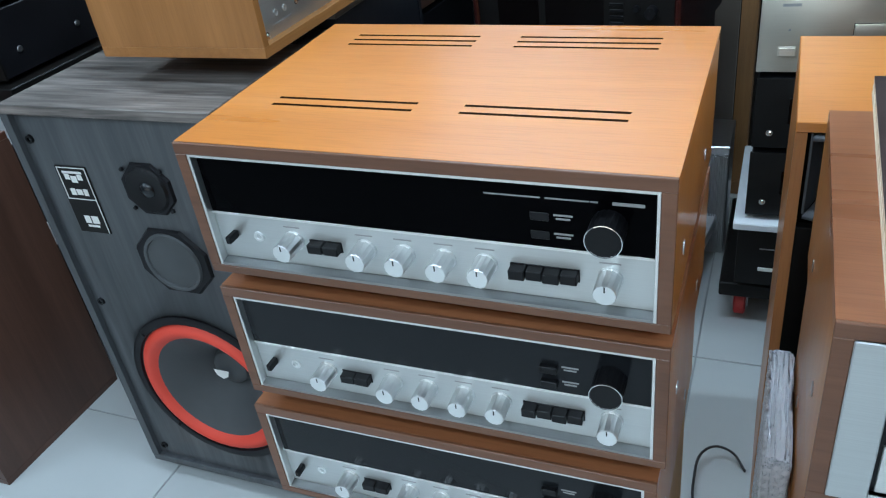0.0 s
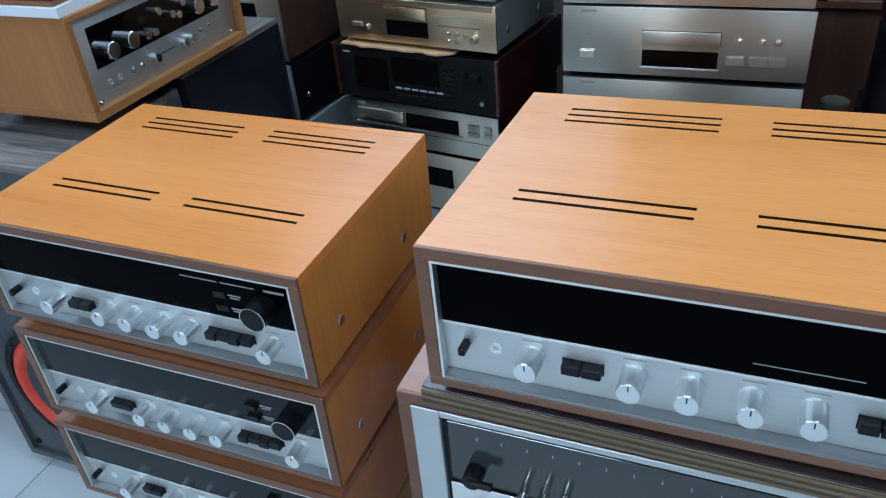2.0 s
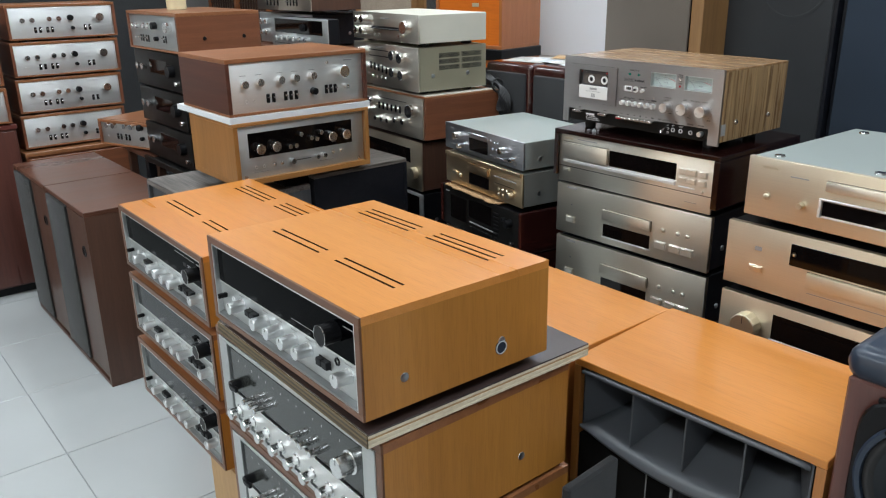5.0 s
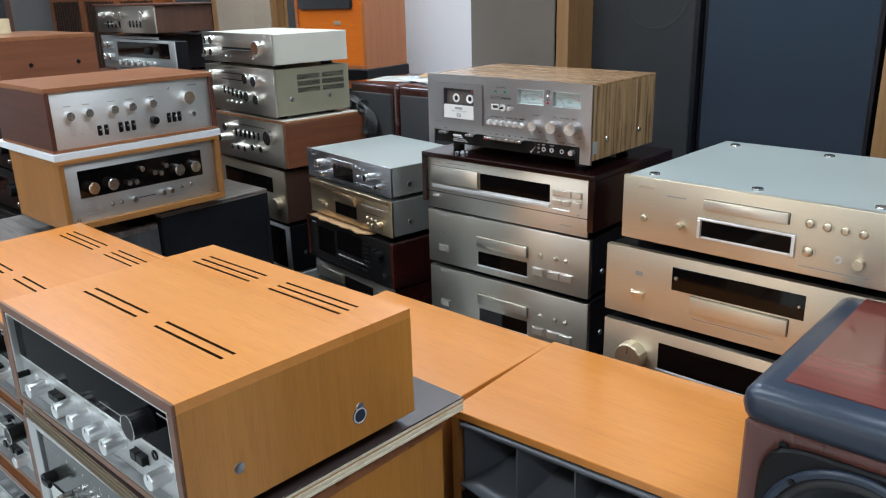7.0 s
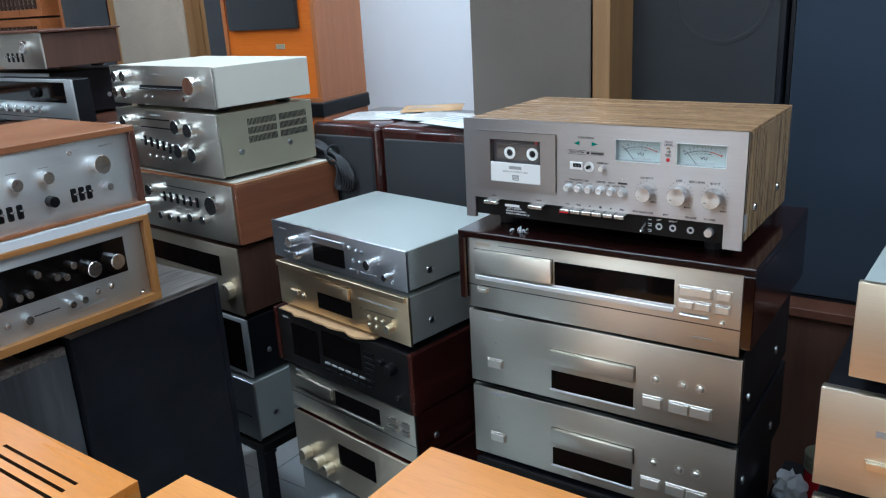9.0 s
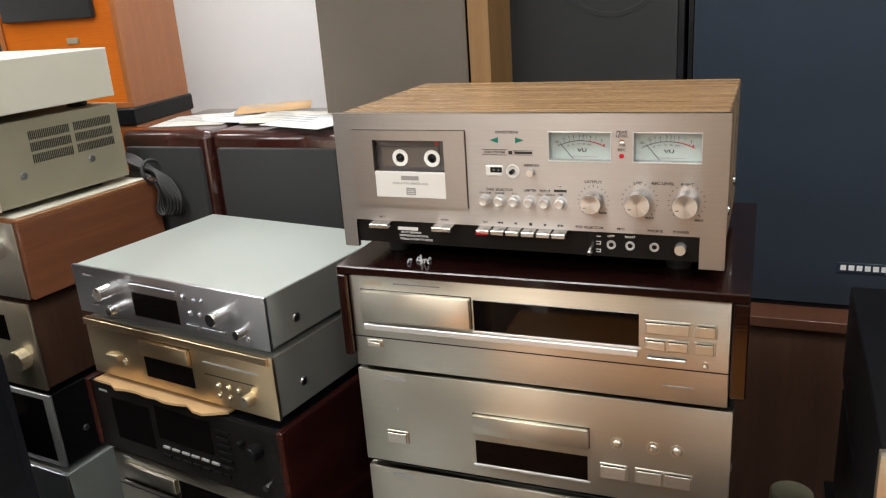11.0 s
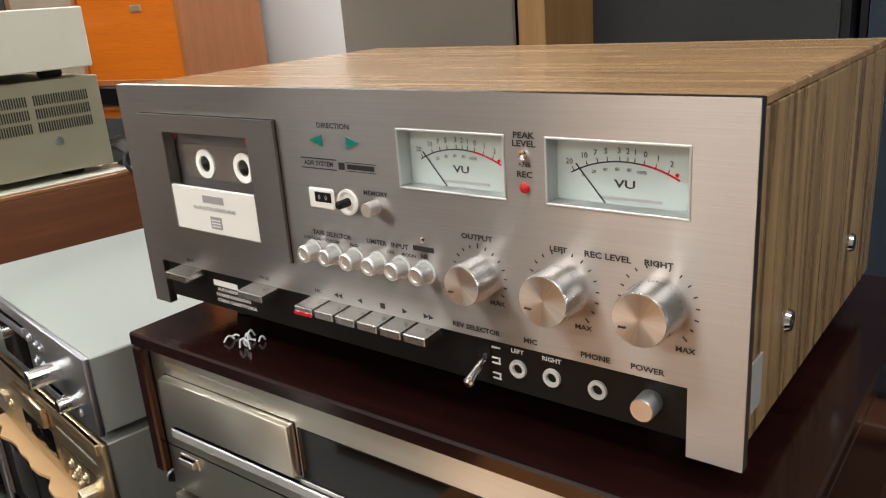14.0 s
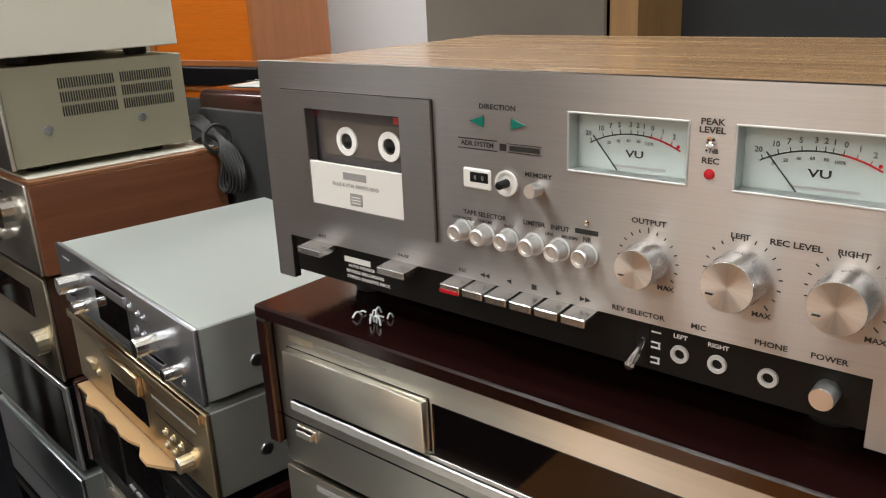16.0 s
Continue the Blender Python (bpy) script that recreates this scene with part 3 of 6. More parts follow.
    tune = knob(t, 0.4085 if kind < 2 else 0.392, mid + (0.0275 if kind < 2 else 0.034), 0.0150, 0.025, M_BLACK, y - 0.001, 0.02, "tuning_knob", "black knob with a bright rim", 40, 0, False)
    part("knob_rim", turned([(0.0150, 0.0246), (0.0152, 0.0255), (0.0145, 0.0257), (0.0142, 0.0249)], 40, caps=False), M_CHROME, tune)
    if kind < 2:
        for z in (0.0985, 0.0805):
            button(t, 0.351, z, 0.016, 0.008, 0.006 if kind else 0.001, M_BLACK, y - 0.001, "push_key")
            for k in range(2):
                bar(t, 0.371, z + 0.0026 - 0.0034 * k, 0.016 - 0.004 * k, 0.0016, M_GREYP, y - 0.0012)
    if kind == 0:
        for x, ww in ((0.3285, 0.048), (0.3745, 0.036), (0.3965, 0.006)):
            bar(t, x, 0.1165, ww, 0.0012, M_GREYP, y - 0.0012)
        bar(t, 0.4235, 0.1165, 0.025, 0.0028, M_GREYP, y - 0.0012, "brand_mark")
    if kind == 2:
        bar(t, 0.303, mid + 0.012, 0.075, 0.0008, M_GREYP, y - 0.0012)
        bar(t, 0.425, 0.117, 0.026, 0.0014, M_GREYP, y - 0.0012)
    feet(t, w, d, foot, 0.016)
    return t


ra = receiver(pose(-0.2996, 0.6616, 0.7519, 0.58, 0.74, 0.06), "honey-cherry cased stereo receiver with black dial on a stack", M_WIN, 0)
rb = receiver(pose(-0.300, 0.662, 0.5845, 0.2, 0.35, 0.2), "cherry cased stereo receiver with reflection-grey dial, middle of a stack", M_WIN_G, 1, M_WALNUT_TOP, foot=0.0225)
rc = copy_thing(rb, pose(-0.307, 0.661, 0.4130, 0, 0, 0.1))
rc["label"] = "cherry cased stereo receiver with reflection-grey dial, bottom of a stack"
rd = receiver(pose(0.3232, 0.6125, 0.8413, -0.5, -0.9, -0.87), "pale cherry cased receiver with black dial on a plywood board", M_WIN, 2, M_CHERRY_PALE, 0.464, 0.335, 0.147, 0.0690, 0.0445, 0.0065, 0.0125)
part("sticker", turned([(0.011, -0.0006), (0.011, 0.0006)], 20, "x"), M_NAVY, rd, "round blue sticker").location = (0.4645, 0.24, 0.034)
part("sticker_ring", turned([(0.0105, -0.0003), (0.0105, 0.0009), (0.0088, 0.0012), (0.0086, 0.0004)], 20, "x", caps=False), M_RING, rd).location = (0.4645, 0.24, 0.034)

# stand under the first stack
st = thing("cardboard_box", pose(0.0, 0.69, 0), "closed tan cardboard box carrying a stack of receivers", "box")
block(st, "box_body", M_TAN, (-0.0, 0.15), (0, 0.28), (0, 0.3855), 0.003)
block(st, "flap", M_CARD, (0.001, 0.149), (0.002, 0.139), (0.3855, 0.3885), 0.001)
block(st, "flap", M_CARD, (0.001, 0.149), (0.141, 0.278), (0.3855, 0.3885), 0.001)

# plywood board
pb = thing("plywood_board", pose(0.309, 0.622, 0.8055, 0, -0.45, -1.4), "dark laminated plywood board with a pale raw edge", "board")
block(pb, "laminate", M_PLY_TOP, (0, 0.480), (0, 0.422), (0.018, 0.0205), 0.0004)
for k in range(5):
    block(pb, "ply_layer", M_PLY_EDGE if k != 3 else M_TAN, (0.0004 * (k % 2), 0.480 - 0.0006 * (k % 2)), (0.0005 * (k % 2), 0.422), (0.0036 * k, 0.0036 * (k + 1)), 0)
    # Front edge strips are darker than the layers behind them.
    block(pb, "stained_edge", M_PLY_FRONT if k % 2 == 0 else M_PLY_DARK, (0.0, 0.4795), (-0.0022 + 0.0004 * (k % 2), -0.0002), (0.0036 * k, 0.0036 * (k + 1)), 0)


def silver_amp(m, label):
    """Wood-cased amplifier with a deep aluminium surround, tinted dial glass and chrome controls."""
    w, d, h = 0.513, 0.368, 0.186
    t = thing("stereo_amplifier", m, label, "amplifier", "amplifiers with chrome knobs")
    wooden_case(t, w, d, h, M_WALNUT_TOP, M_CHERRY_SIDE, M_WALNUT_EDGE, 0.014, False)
    a = 0.032
    block(t, "surround", M_PLATE, (0.014, a + 0.012), (-0.002, 0.012), (0.0105, h - 0.014), 0.001)
    block(t, "surround", M_PLATE, (w - a - 0.012, w - 0.014), (-0.002, 0.012), (0.0105, h - 0.014), 0.001)
    block(t, "surround", M_PLATE, (a + 0.012, w - a - 0.012), (-0.002, 0.012), (h - 0.022, h - 0.014), 0.001)
    block(t, "surround", M_PLATE, (a + 0.012, w - a - 0.012), (-0.002, 0.012), (0.0105, 0.020), 0.001)
    block(t, "inner_frame", M_BLACK, (a + 0.012, w - a - 0.012), (0.004, 0.012), (0.020, h - 0.022), 0)
    block(t, "dial_window", M_WIN_L, (a + 0.018, w - a - 0.018), (0.002, 0.005), (0.078, h - 0.028), 0.0005)
    block(t, "control_panel", M_SATIN, (a + 0.016, w - a - 0.016), (0.001, 0.006), (0.022, 0.072), 0.0005)
    lv = knob(t, 0.077, 0.098, 0.010, 0.018, M_BLACK, 0.002, 0, "selector", "", 20, 0, False)
    block(lv, "lever", M_BLACK, (-0.003, 0.022), (-0.02, -0.014), (-0.004, 0.004), 0.001)
    for k in range(3):
        knob(t, 0.127 + 0.020 * k, 0.089, 0.005, 0.02, M_CHROME, 0.001, 0, "lever", "", 14, 0, False)
    for x in (0.07, 0.12, 0.17, 0.22, 0.27, 0.32, 0.37, 0.415, 0.455):
        knob(t, x, 0.040, 0.0105, 0.022, M_CHROME, 0.001, 0.05, "knob", "", 24, 0.013, False)
    for k in range(3):
        knob(t, 0.28 + 0.03 * k, 0.092, 0.006, 0.016, M_CHROME, 0.001, 0, "knob", "", 18, 0, False)
    knob(t, 0.432, 0.120, 0.016, 0.026, M_KNOB, 0.002, 0.03, "tuning_knob", "", 32, 0.019, True)
    for k in range(14):
        bar(t, 0.08 + 0.025 * k, 0.142, 0.001, 0.004, M_GREYP, 0.002)
    feet(t, w, d, 0.008)
    return t


sa = silver_amp(pose(0.277, 0.628, 0.6195), "wood-cased amplifier with pale aluminium face and chrome knobs")
sb = copy_thing(sa, pose(0.284, 0.630, 0.4255, 0, 0, 0.5))
sc_ = copy_thing(sa, pose(0.280, 0.628, 0.2315))
bx = thing("wooden_crate", pose(0.277, 0.632, 0), "low wooden crate under a stack of amplifiers", "crate")
for k in range(4):
    block(bx, "slat", M_OAK_TOP, (0, 0.513), (0, 0.012), (0.006 + 0.0545 * k, 0.055 + 0.0545 * k), 0.001)
    block(bx, "slat", M_OAK_TOP, (0, 0.513), (0.308, 0.32), (0.006 + 0.0545 * k, 0.055 + 0.0545 * k), 0.001)
for x in (0.0, 0.501):
    block(bx, "side_panel", M_OAK, (x, x + 0.012), (0.012, 0.308), (0, 0.2232), 0.001)


# ---------------------------------------------------------------- the silver cassette deck
def needle_meter(t, x0, x1, z0, z1, deep=0.0095):
    """A level meter sunk into the plate: lining, pale face, scale arc, needle, glass."""
    f = part("level_meter", add_box(bmesh.new(), (x0, x1), (deep, deep + 0.003), (z0, z1)), M_METER, t, "pale blue-green level meter with a printed scale")
    fr = 0.0011
    for x, z in (((x0, x1), (z1 - fr, z1)), ((x0, x1), (z0, z0 + fr)), ((x0, x0 + fr), (z0 + fr, z1 - fr)), ((x1 - fr, x1), (z0 + fr, z1 - fr))):
        block(f, "meter_frame", M_PLATE, x, (-0.0006, deep), z, 0.0003)
    w, h, cx = x1 - x0, z1 - z0, (x0 + x1) / 2
    R, cz = w * 0.78, z1 - 0.0115 - w * 0.78
    y = deep - 0.0003

    def arc(a0, a1, mat, name, dr=0.0007):
        bm = bmesh.new()
        rows = [[bm.verts.new((cx + r * math.sin(a0 + (a1 - a0) * k / 16), y, cz + r * math.cos(a0 + (a1 - a0) * k / 16))) for r in (R, R + dr)] for k in range(17)]
        for a, b in zip(rows, rows[1:]):
            bm.faces.new((a[0], b[0], b[1], a[1]))
        part(name, bm, mat, f)

    arc(-0.50, 0.16, M_INK, "scale_arc")
    arc(0.16, 0.50, M_RED, "scale_arc", 0.0009)
    for k, (a, s) in enumerate(((-0.47, "20"), (-0.33, "10"), (-0.23, "7"), (-0.14, "5"), (-0.03, "3"), (0.04, "2"), (0.10, "1"), (0.18, "0"), (0.28, "1"), (0.39, "2"))):
        tick = part("scale_mark", add_box(bmesh.new(), (-0.0002, 0.0002), (-0.0001, 0.0001), (0, 0.0026)), M_RED if a > 0.2 else M_INK, f)
        tick.location, tick.rotation_euler = (cx + R * math.sin(a), y, cz + R * math.cos(a)), (0, a, 0)
        letters(f, s, cx + (R + 0.0052) * math.sin(a), cz + (R + 0.0052) * math.cos(a), 0.0042, M_SCALE, y)
    for k, s in enumerate(("0", "20", "40", "60", "80", "100%")):
        a = -0.40 + 0.115 * k
        letters(f, s, cx + (R - 0.003) * math.sin(a), cz + (R - 0.003) * math.cos(a), 0.0026, M_SCALE, y)
    letters(f, "VU", cx + 0.0010, z0 + h * 0.33, 0.0060, M_INK, y, "CENTER", 1.5)
    bar(f, cx + 0.003, z0 + h * 0.12, w * 0.44, 0.0011, M_GREYP, y, "maker_line")
    dot = part("red_dot", turned([(0.0009, 0), (0.0009, 0.0003)], 10), M_RED, f)
    dot.location = (cx + w * 0.36, y, z0 + h * 0.52)
    nd = part("needle", add_box(bmesh.new(), (-0.0003, 0.0003), (-0.0004, 0.0), (0, 0.0225)), M_INK, f)
    nd.location, nd.rotation_euler = (cx - 0.0080, y - 0.0012, z0 + 0.0015), (0, -0.70, 0)
    g = block(f, "meter_glass", M_SMOKE, (x0 + fr, x1 - fr), (0.0004, 0.0009), (z0 + fr, z1 - fr), 0)
    g.visible_shadow = False


def ticks(t, x, z, r, n=17, a0=-2.4, a1=2.4):
    for k in range(n):
        a = a0 + (a1 - a0) * k / (n - 1)
        tk = part("scale_mark", add_box(bmesh.new(), (-0.0003, 0.0003), (-0.0002, 0.0002), (0, 0.0028 if k in (0, n - 1, n // 2) else 0.0018)), M_INK, t)
        tk.location, tk.rotation_euler = (x + r * math.sin(a), -0.0001, z + r * math.cos(a)), (0, a, 0)


def big_knob(t, x, z, r, length):
    k = part("knob", turned([(r * 1.04, 0.0), (r * 1.04, length * 0.45), (r, length * 0.5), (r, length - 0.0015), (r * 0.95, length)], 48), M_KNOB_SIDE, t, "turned aluminium knob")
    k.location = (x, 0, z)
    part("knob_face", turned([(r * 0.945, length - 0.0003), (r * 0.945, length + 0.0004), (r * 0.3, length + 0.0001), (0.0001, length)], 48), M_SPUN, k, "spun aluminium face")
    part("pointer", add_box(bmesh.new(), (-r * 0.72, -r * 0.45), (-length - 0.0012, -length), (-r * 0.36, -r * 0.30)), M_INK, k)
    return k


m_, nt_, n_, l_, b_ = node_mat("spun_aluminium")
M_SPUN = m_
tc_ = n_.new("ShaderNodeTexCoord")
gr_ = n_.new("ShaderNodeTexGradient")
gr_.gradient_type = "RADIAL"
mp_ = n_.new("ShaderNodeMapping")
mp_.inputs["Rotation"].default_value = (radians(90), 0, 0)
l_.new(tc_.outputs["Object"], mp_.inputs["Vector"]), l_.new(mp_.outputs[0], gr_.inputs["Vector"])
wv_ = n_.new("ShaderNodeTexNoise")
wv_.noise_dimensions = "1D"
wv_.inputs["Scale"].default_value, wv_.inputs["Detail"].default_value = 22, 2
l_.new(gr_.outputs["Fac"], wv_.inputs["W"])
rr_ = ramp(n_, [(0.3, (0.76, 0.76, 0.755)), (0.7, (0.86, 0.86, 0.86))])
l_.new(wv_.outputs[0], rr_.inputs[0]), l_.new(rr_.outputs[0], b_.inputs["Base Color"])
b_.inputs["Metallic"].default_value, b_.inputs["Roughness"].default_value, b_.inputs["Anisotropic"].default_value = 1.0, 0.34, 0.6
tg_ = n_.new("ShaderNodeTangent")
tg_.direction_type, tg_.axis = "RADIAL", "Y"
l_.new(tg_.outputs[0], b_.inputs["Tangent"])


def cassette_deck(m):
    w, h, d = 0.441, 0.162, 0.270
    t = thing("cassette_deck", m, "silver-faced vintage cassette deck in a striped walnut case", "cassette deck")
    block(t, "case_top", M_ZEBRA, (0.004, w - 0.003), (0.007, d), (h - 0.006, h - 0.001), 0.001, "striped walnut vinyl top")
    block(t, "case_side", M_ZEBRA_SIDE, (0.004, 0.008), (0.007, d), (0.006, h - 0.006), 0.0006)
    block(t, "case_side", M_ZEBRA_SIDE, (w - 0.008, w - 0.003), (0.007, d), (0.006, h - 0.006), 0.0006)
    block(t, "chassis", M_CHASSIS, (0.008, w - 0.008), (0.0135, d - 0.002), (0.008, h - 0.006), 0)
    # face: aluminium with a black lower bay
    bx0, bx1, bz = 0.018, 0.4157, 0.0346
    well = (0.0500, 0.1385, 0.0645, 0.1316)
    meters = ((0.2580, 0.3250, 0.1108, 0.1428), (0.3468, 0.4150, 0.1110, 0.1428))

    def pierced(name, mat, x, z, y, holes, label=""):
        o = part(name, slotted(x, z, (-y[1], -y[0]), holes), mat, t, label)
        o.data.transform(Matrix.Rotation(math.pi / 2, 4, "X"))
        return o

    pierced("face_plate", M_AKAI, (0.0, w), (bz, h), (0.0, 0.006), (well,) + meters, "brushed aluminium front")
    block(t, "face_plate", M_AKAI, (0.0, bx0), (0, 0.006), (0.0, bz), 0)
    block(t, "face_plate", M_AKAI, (bx1, w), (0, 0.006), (0.0, bz), 0)
    block(t, "lower_bay", M_BLACKP, (bx0, bx1), (0.0045, 0.007), (0.006, bz), 0.0)
    # cassette door
    dr = pierced("cassette_door", M_AKAI_DOOR, (0.0235, 0.1640), (0.0547, 0.1430), (-0.0026, -0.0004), (well,), "brushed door with a clear window")
    block(t, "door_gap", M_INK, (0.0229, 0.1646), (-0.0003, 0.0004), (0.0541, 0.0547), 0)
    block(t, "door_gap", M_INK, (0.0229, 0.1646), (-0.0003, 0.0004), (0.1430, 0.1436), 0)
    block(t, "door_gap", M_INK, (0.1640, 0.1646), (-0.0003, 0.0004), (0.0547, 0.1430), 0)
    block(dr, "cassette_shell", M_TAPE, (0.030, 0.1480), (0.0085, 0.0125), (0.060, 0.140), 0.0006)
    block(dr, "tape_pack", M_TAPEBR, (0.0560, 0.1290), (0.0078, 0.0086), (0.0985, 0.1225), 0.0003)
    pane = block(dr, "door_window", M_SMOKE, (well[0], well[1]), (-0.0014, -0.0008), (0.0952, well[3]), 0)
    pane.visible_shadow = False
    for x in (0.0800, 0.1200):
        rl = part("reel_hub", turned([(0.0098, 0.0), (0.0098, 0.0012), (0.0058, 0.0014), (0.0055, 0.0004)], 28, caps=False), M_LABEL, dr)
        rl.location = (x, 0.0078, 0.1095)
        sp_ = part("spindle", turned([(0.0052, 0.0), (0.003, 0.0018), (0.0004, 0.0032)], 6), M_BLACK, rl)
    for x in (0.0480, 0.1265):
        part("red_tab", add_box(bmesh.new(), (x - 0.0022, x + 0.0022), (0.0074, 0.0086), (0.1245, 0.1285)), M_CASTOR, dr)
    lb = block(dr, "label_plate", M_LABEL, (0.0500, 0.1385), (-0.0020, 0.0005), (0.0645, 0.0952), 0.0004, "ivory label plate")
    bar(lb, 0.0945, 0.0880, 0.022, 0.0050, M_GREYP, -0.0020, "brand_mark")
    letters(lb, "GLASS & X'TAL FERRITE HEAD", 0.0945, 0.0815, 0.0039, M_GREYP, -0.0020)
    block(lb, "crest", M_GREYP, (0.0890, 0.1005), (-0.0024, -0.0020), (0.0680, 0.0765), 0.0004)
    for k in range(3):
        bar(lb, 0.0947, 0.0700 + 0.002 * k, 0.009, 0.0006, M_LABEL, -0.0024)
    # direction arrows, counter, small switches
    letters(t, "DIRECTION", 0.2124, 0.1417, 0.0047, M_INK, 0, "CENTER", 1.2)
    for x, s in ((0.1978, -1), (0.2264, 1)):
        bm = bmesh.new()
        q = [bm.verts.new((x - s * 0.0045, -0.0008, 0.1299)), bm.verts.new((x + s * 0.0048, -0.0008, 0.1331)), bm.verts.new((x - s * 0.0045, -0.0008, 0.1363))]
        q2 = [bm.verts.new((v.co.x, 0.0006, v.co.z)) for v in q]
        bm.faces.new(q), bm.faces.new(q2[::-1])
        for i in range(3):
            bm.faces.new((q[i], q2[i], q2[(i + 1) % 3], q[(i + 1) % 3]))
        part("direction_lamp", bm, M_GREEN, t, "dark green arrow lens")
    letters(t, "ADR SYSTEM", 0.1978, 0.1197, 0.0044, M_INK, 0, "CENTER", 1.1)
    for z in (0.1226, 0.1168):
        bar(t, 0.1978, z, 0.0285, 0.0006)
    bar(t, 0.2160, 0.1195, 0.0045, 0.004), bar(t, 0.2305, 0.1195, 0.020, 0.0028)
    for z in (0.1219, 0.1171):
        bar(t, 0.2305, z, 0.0225, 0.0004)
    ct = block(t, "tape_counter", M_LABEL, (0.1868, 0.2072), (-0.0012, 0.002), (0.0930, 0.1053), 0.001)
    block(ct, "counter_window", M_BLACK, (0.1925, 0.2058), (-0.0016, -0.0008), (0.0972, 0.1032), 0.0003)
    for x in (0.1968, 0.2022):
        letters(ct, "0", x, 0.1001, 0.0042, M_GREYP, -0.0017)
    ds = part("reset_dish", turned([(0.0075, 0.0), (0.0075, 0.0015), (0.0062, 0.0015), (0.0045, 0.0003)], 28), M_LABEL, t)
    ds.location = (0.2182, 0, 0.0990)
    part("reset_button", turned([(0.0026, 0.0), (0.0024, 0.008), (0.0016, 0.009)], 14), M_BLACK, ds)
    letters(t, "MEMORY", 0.2397, 0.1058, 0.0044, M_INK, 0, "CENTER", 1.15)
    knob(t, 0.2392, 0.0985, 0.0040, 0.0085, M_KNOB_R, 0, 0, "push_button", "", 20, 0, False)
    letters(t, "TAPE SELECTOR", 0.2017, 0.0776, 0.0046, M_INK, 0, "CENTER", 1.1)
    for s, x, z in (("LOW NOISE", 0.1848, 0.0735), ("CHROME", 0.2020, 0.0735), ("Fe-Cr", 0.2192, 0.0735), ("LINE", 0.2470, 0.0735), ("MIC/DIN", 0.2600, 0.0735)):
        letters(t, s, x, z, 0.0031, M_INK)
    letters(t, "LIMITER", 0.2368, 0.0778, 0.0045, M_INK, 0, "CENTER", 1.1), letters(t, "INPUT", 0.2539, 0.0778, 0.0045, M_INK, 0, "CENTER", 1.1)
    bar(t, 0.2705, 0.0785, 0.014, 0.0028), letters(t, "NR", 0.2710, 0.0742, 0.0044)
    for x in (0.1848, 0.2020, 0.2193, 0.2365, 0.2537, 0.2710):
        ring = part("button_ring", turned([(0.0068, 0.0), (0.0068, 0.0008), (0.0055, 0.0008), (0.0055, -0.001)], 24, caps=False), M_RING, t)
        ring.location = (x, 0, 0.0657)
        part("push_button", turned([(0.0052, 0.0), (0.0052, 0.0088), (0.0044, 0.0098), (0.0030, 0.0096), (0.0028, 0.0088)], 24), M_KNOB_R, ring)
    pl = part("pilot_hole", turned([(0.0016, 0.0), (0.0016, 0.0006), (0.001, 0.0002)], 14), M_CHROME, t)
    pl.location = (0.2707, 0, 0.0836)
    # meters
    for hole in meters:
        needle_meter(t, *hole)
    letters(t, "PEAK", 0.3358, 0.1427, 0.0048, M_INK, 0, "CENTER", 1.2), letters(t, "LEVEL", 0.3358, 0.1388, 0.0048, M_INK, 0, "CENTER", 1.2)
    lh = part("peak_lamp", turned([(0.0024, 0.0), (0.0024, 0.0012), (0.0012, 0.0005)], 16), M_CHROME, t)
    lh.location = (0.3356, 0, 0.1336)
    letters(t, "+7dB", 0.3360, 0.1290, 0.0036), letters(t, "REC", 0.3358, 0.1243, 0.0047, M_INK, 0, "CENTER", 1.2)
    rl_ = part("record_lamp", turned([(0.0026, 0.0), (0.0024, 0.0010), (0.0013, 0.0017), (0.0002, 0.0019)], 20), M_RED, t, "red record lamp")
    rl_.location = (0.3356, 0, 0.1180)
    # level knobs
    letters(t, "OUTPUT", 0.3061, 0.0896, 0.0047, M_INK, 0, "CENTER", 1.2)
    letters(t, "LEFT", 0.3526, 0.0900, 0.0044, M_INK, 0, "CENTER", 1.2), letters(t, "RIGHT", 0.4017, 0.0902, 0.0044, M_INK, 0, "CENTER", 1.2), letters(t, "REC LEVEL", 0.3776, 0.0900, 0.0048, M_INK, 0, "CENTER", 1.2)
    big_knob(t, 0.3062, 0.0688, 0.0108, 0.0158), ticks(t, 0.3062, 0.0688, 0.0152)
    big_knob(t, 0.3545, 0.0708, 0.0129, 0.0190), ticks(t, 0.3545, 0.0708, 0.0172)
    big_knob(t, 0.4015, 0.0715, 0.0127, 0.0195), ticks(t, 0.4015, 0.0715, 0.0170)
    for x, z in ((0.3167, 0.0560), (0.3651, 0.0530), (0.4143, 0.0526)):
        letters(t, "MAX", x, z, 0.0042, M_INK, 0, "CENTER", 1.15)
    for s, x in (("EJECT", 0.0539), ("PAUSE", 0.1338), ("REC", 0.1839)):
        letters(t, s, x, 0.0393, 0.0034, M_INK, 0, "CENTER", 1.15)
    for k, (x, kinds) in enumerate(((0.2010, "<<"), (0.2189, "<"), (0.2366, "#"), (0.2534, ">"), (0.2705, ">>"))):
        for j, ch in enumerate(kinds):
            bm = bmesh.new()
            cx, s = x + 0.0035 * (j - (len(kinds) - 1) / 2), {"<": -1, ">": 1, "#": 0}[ch]
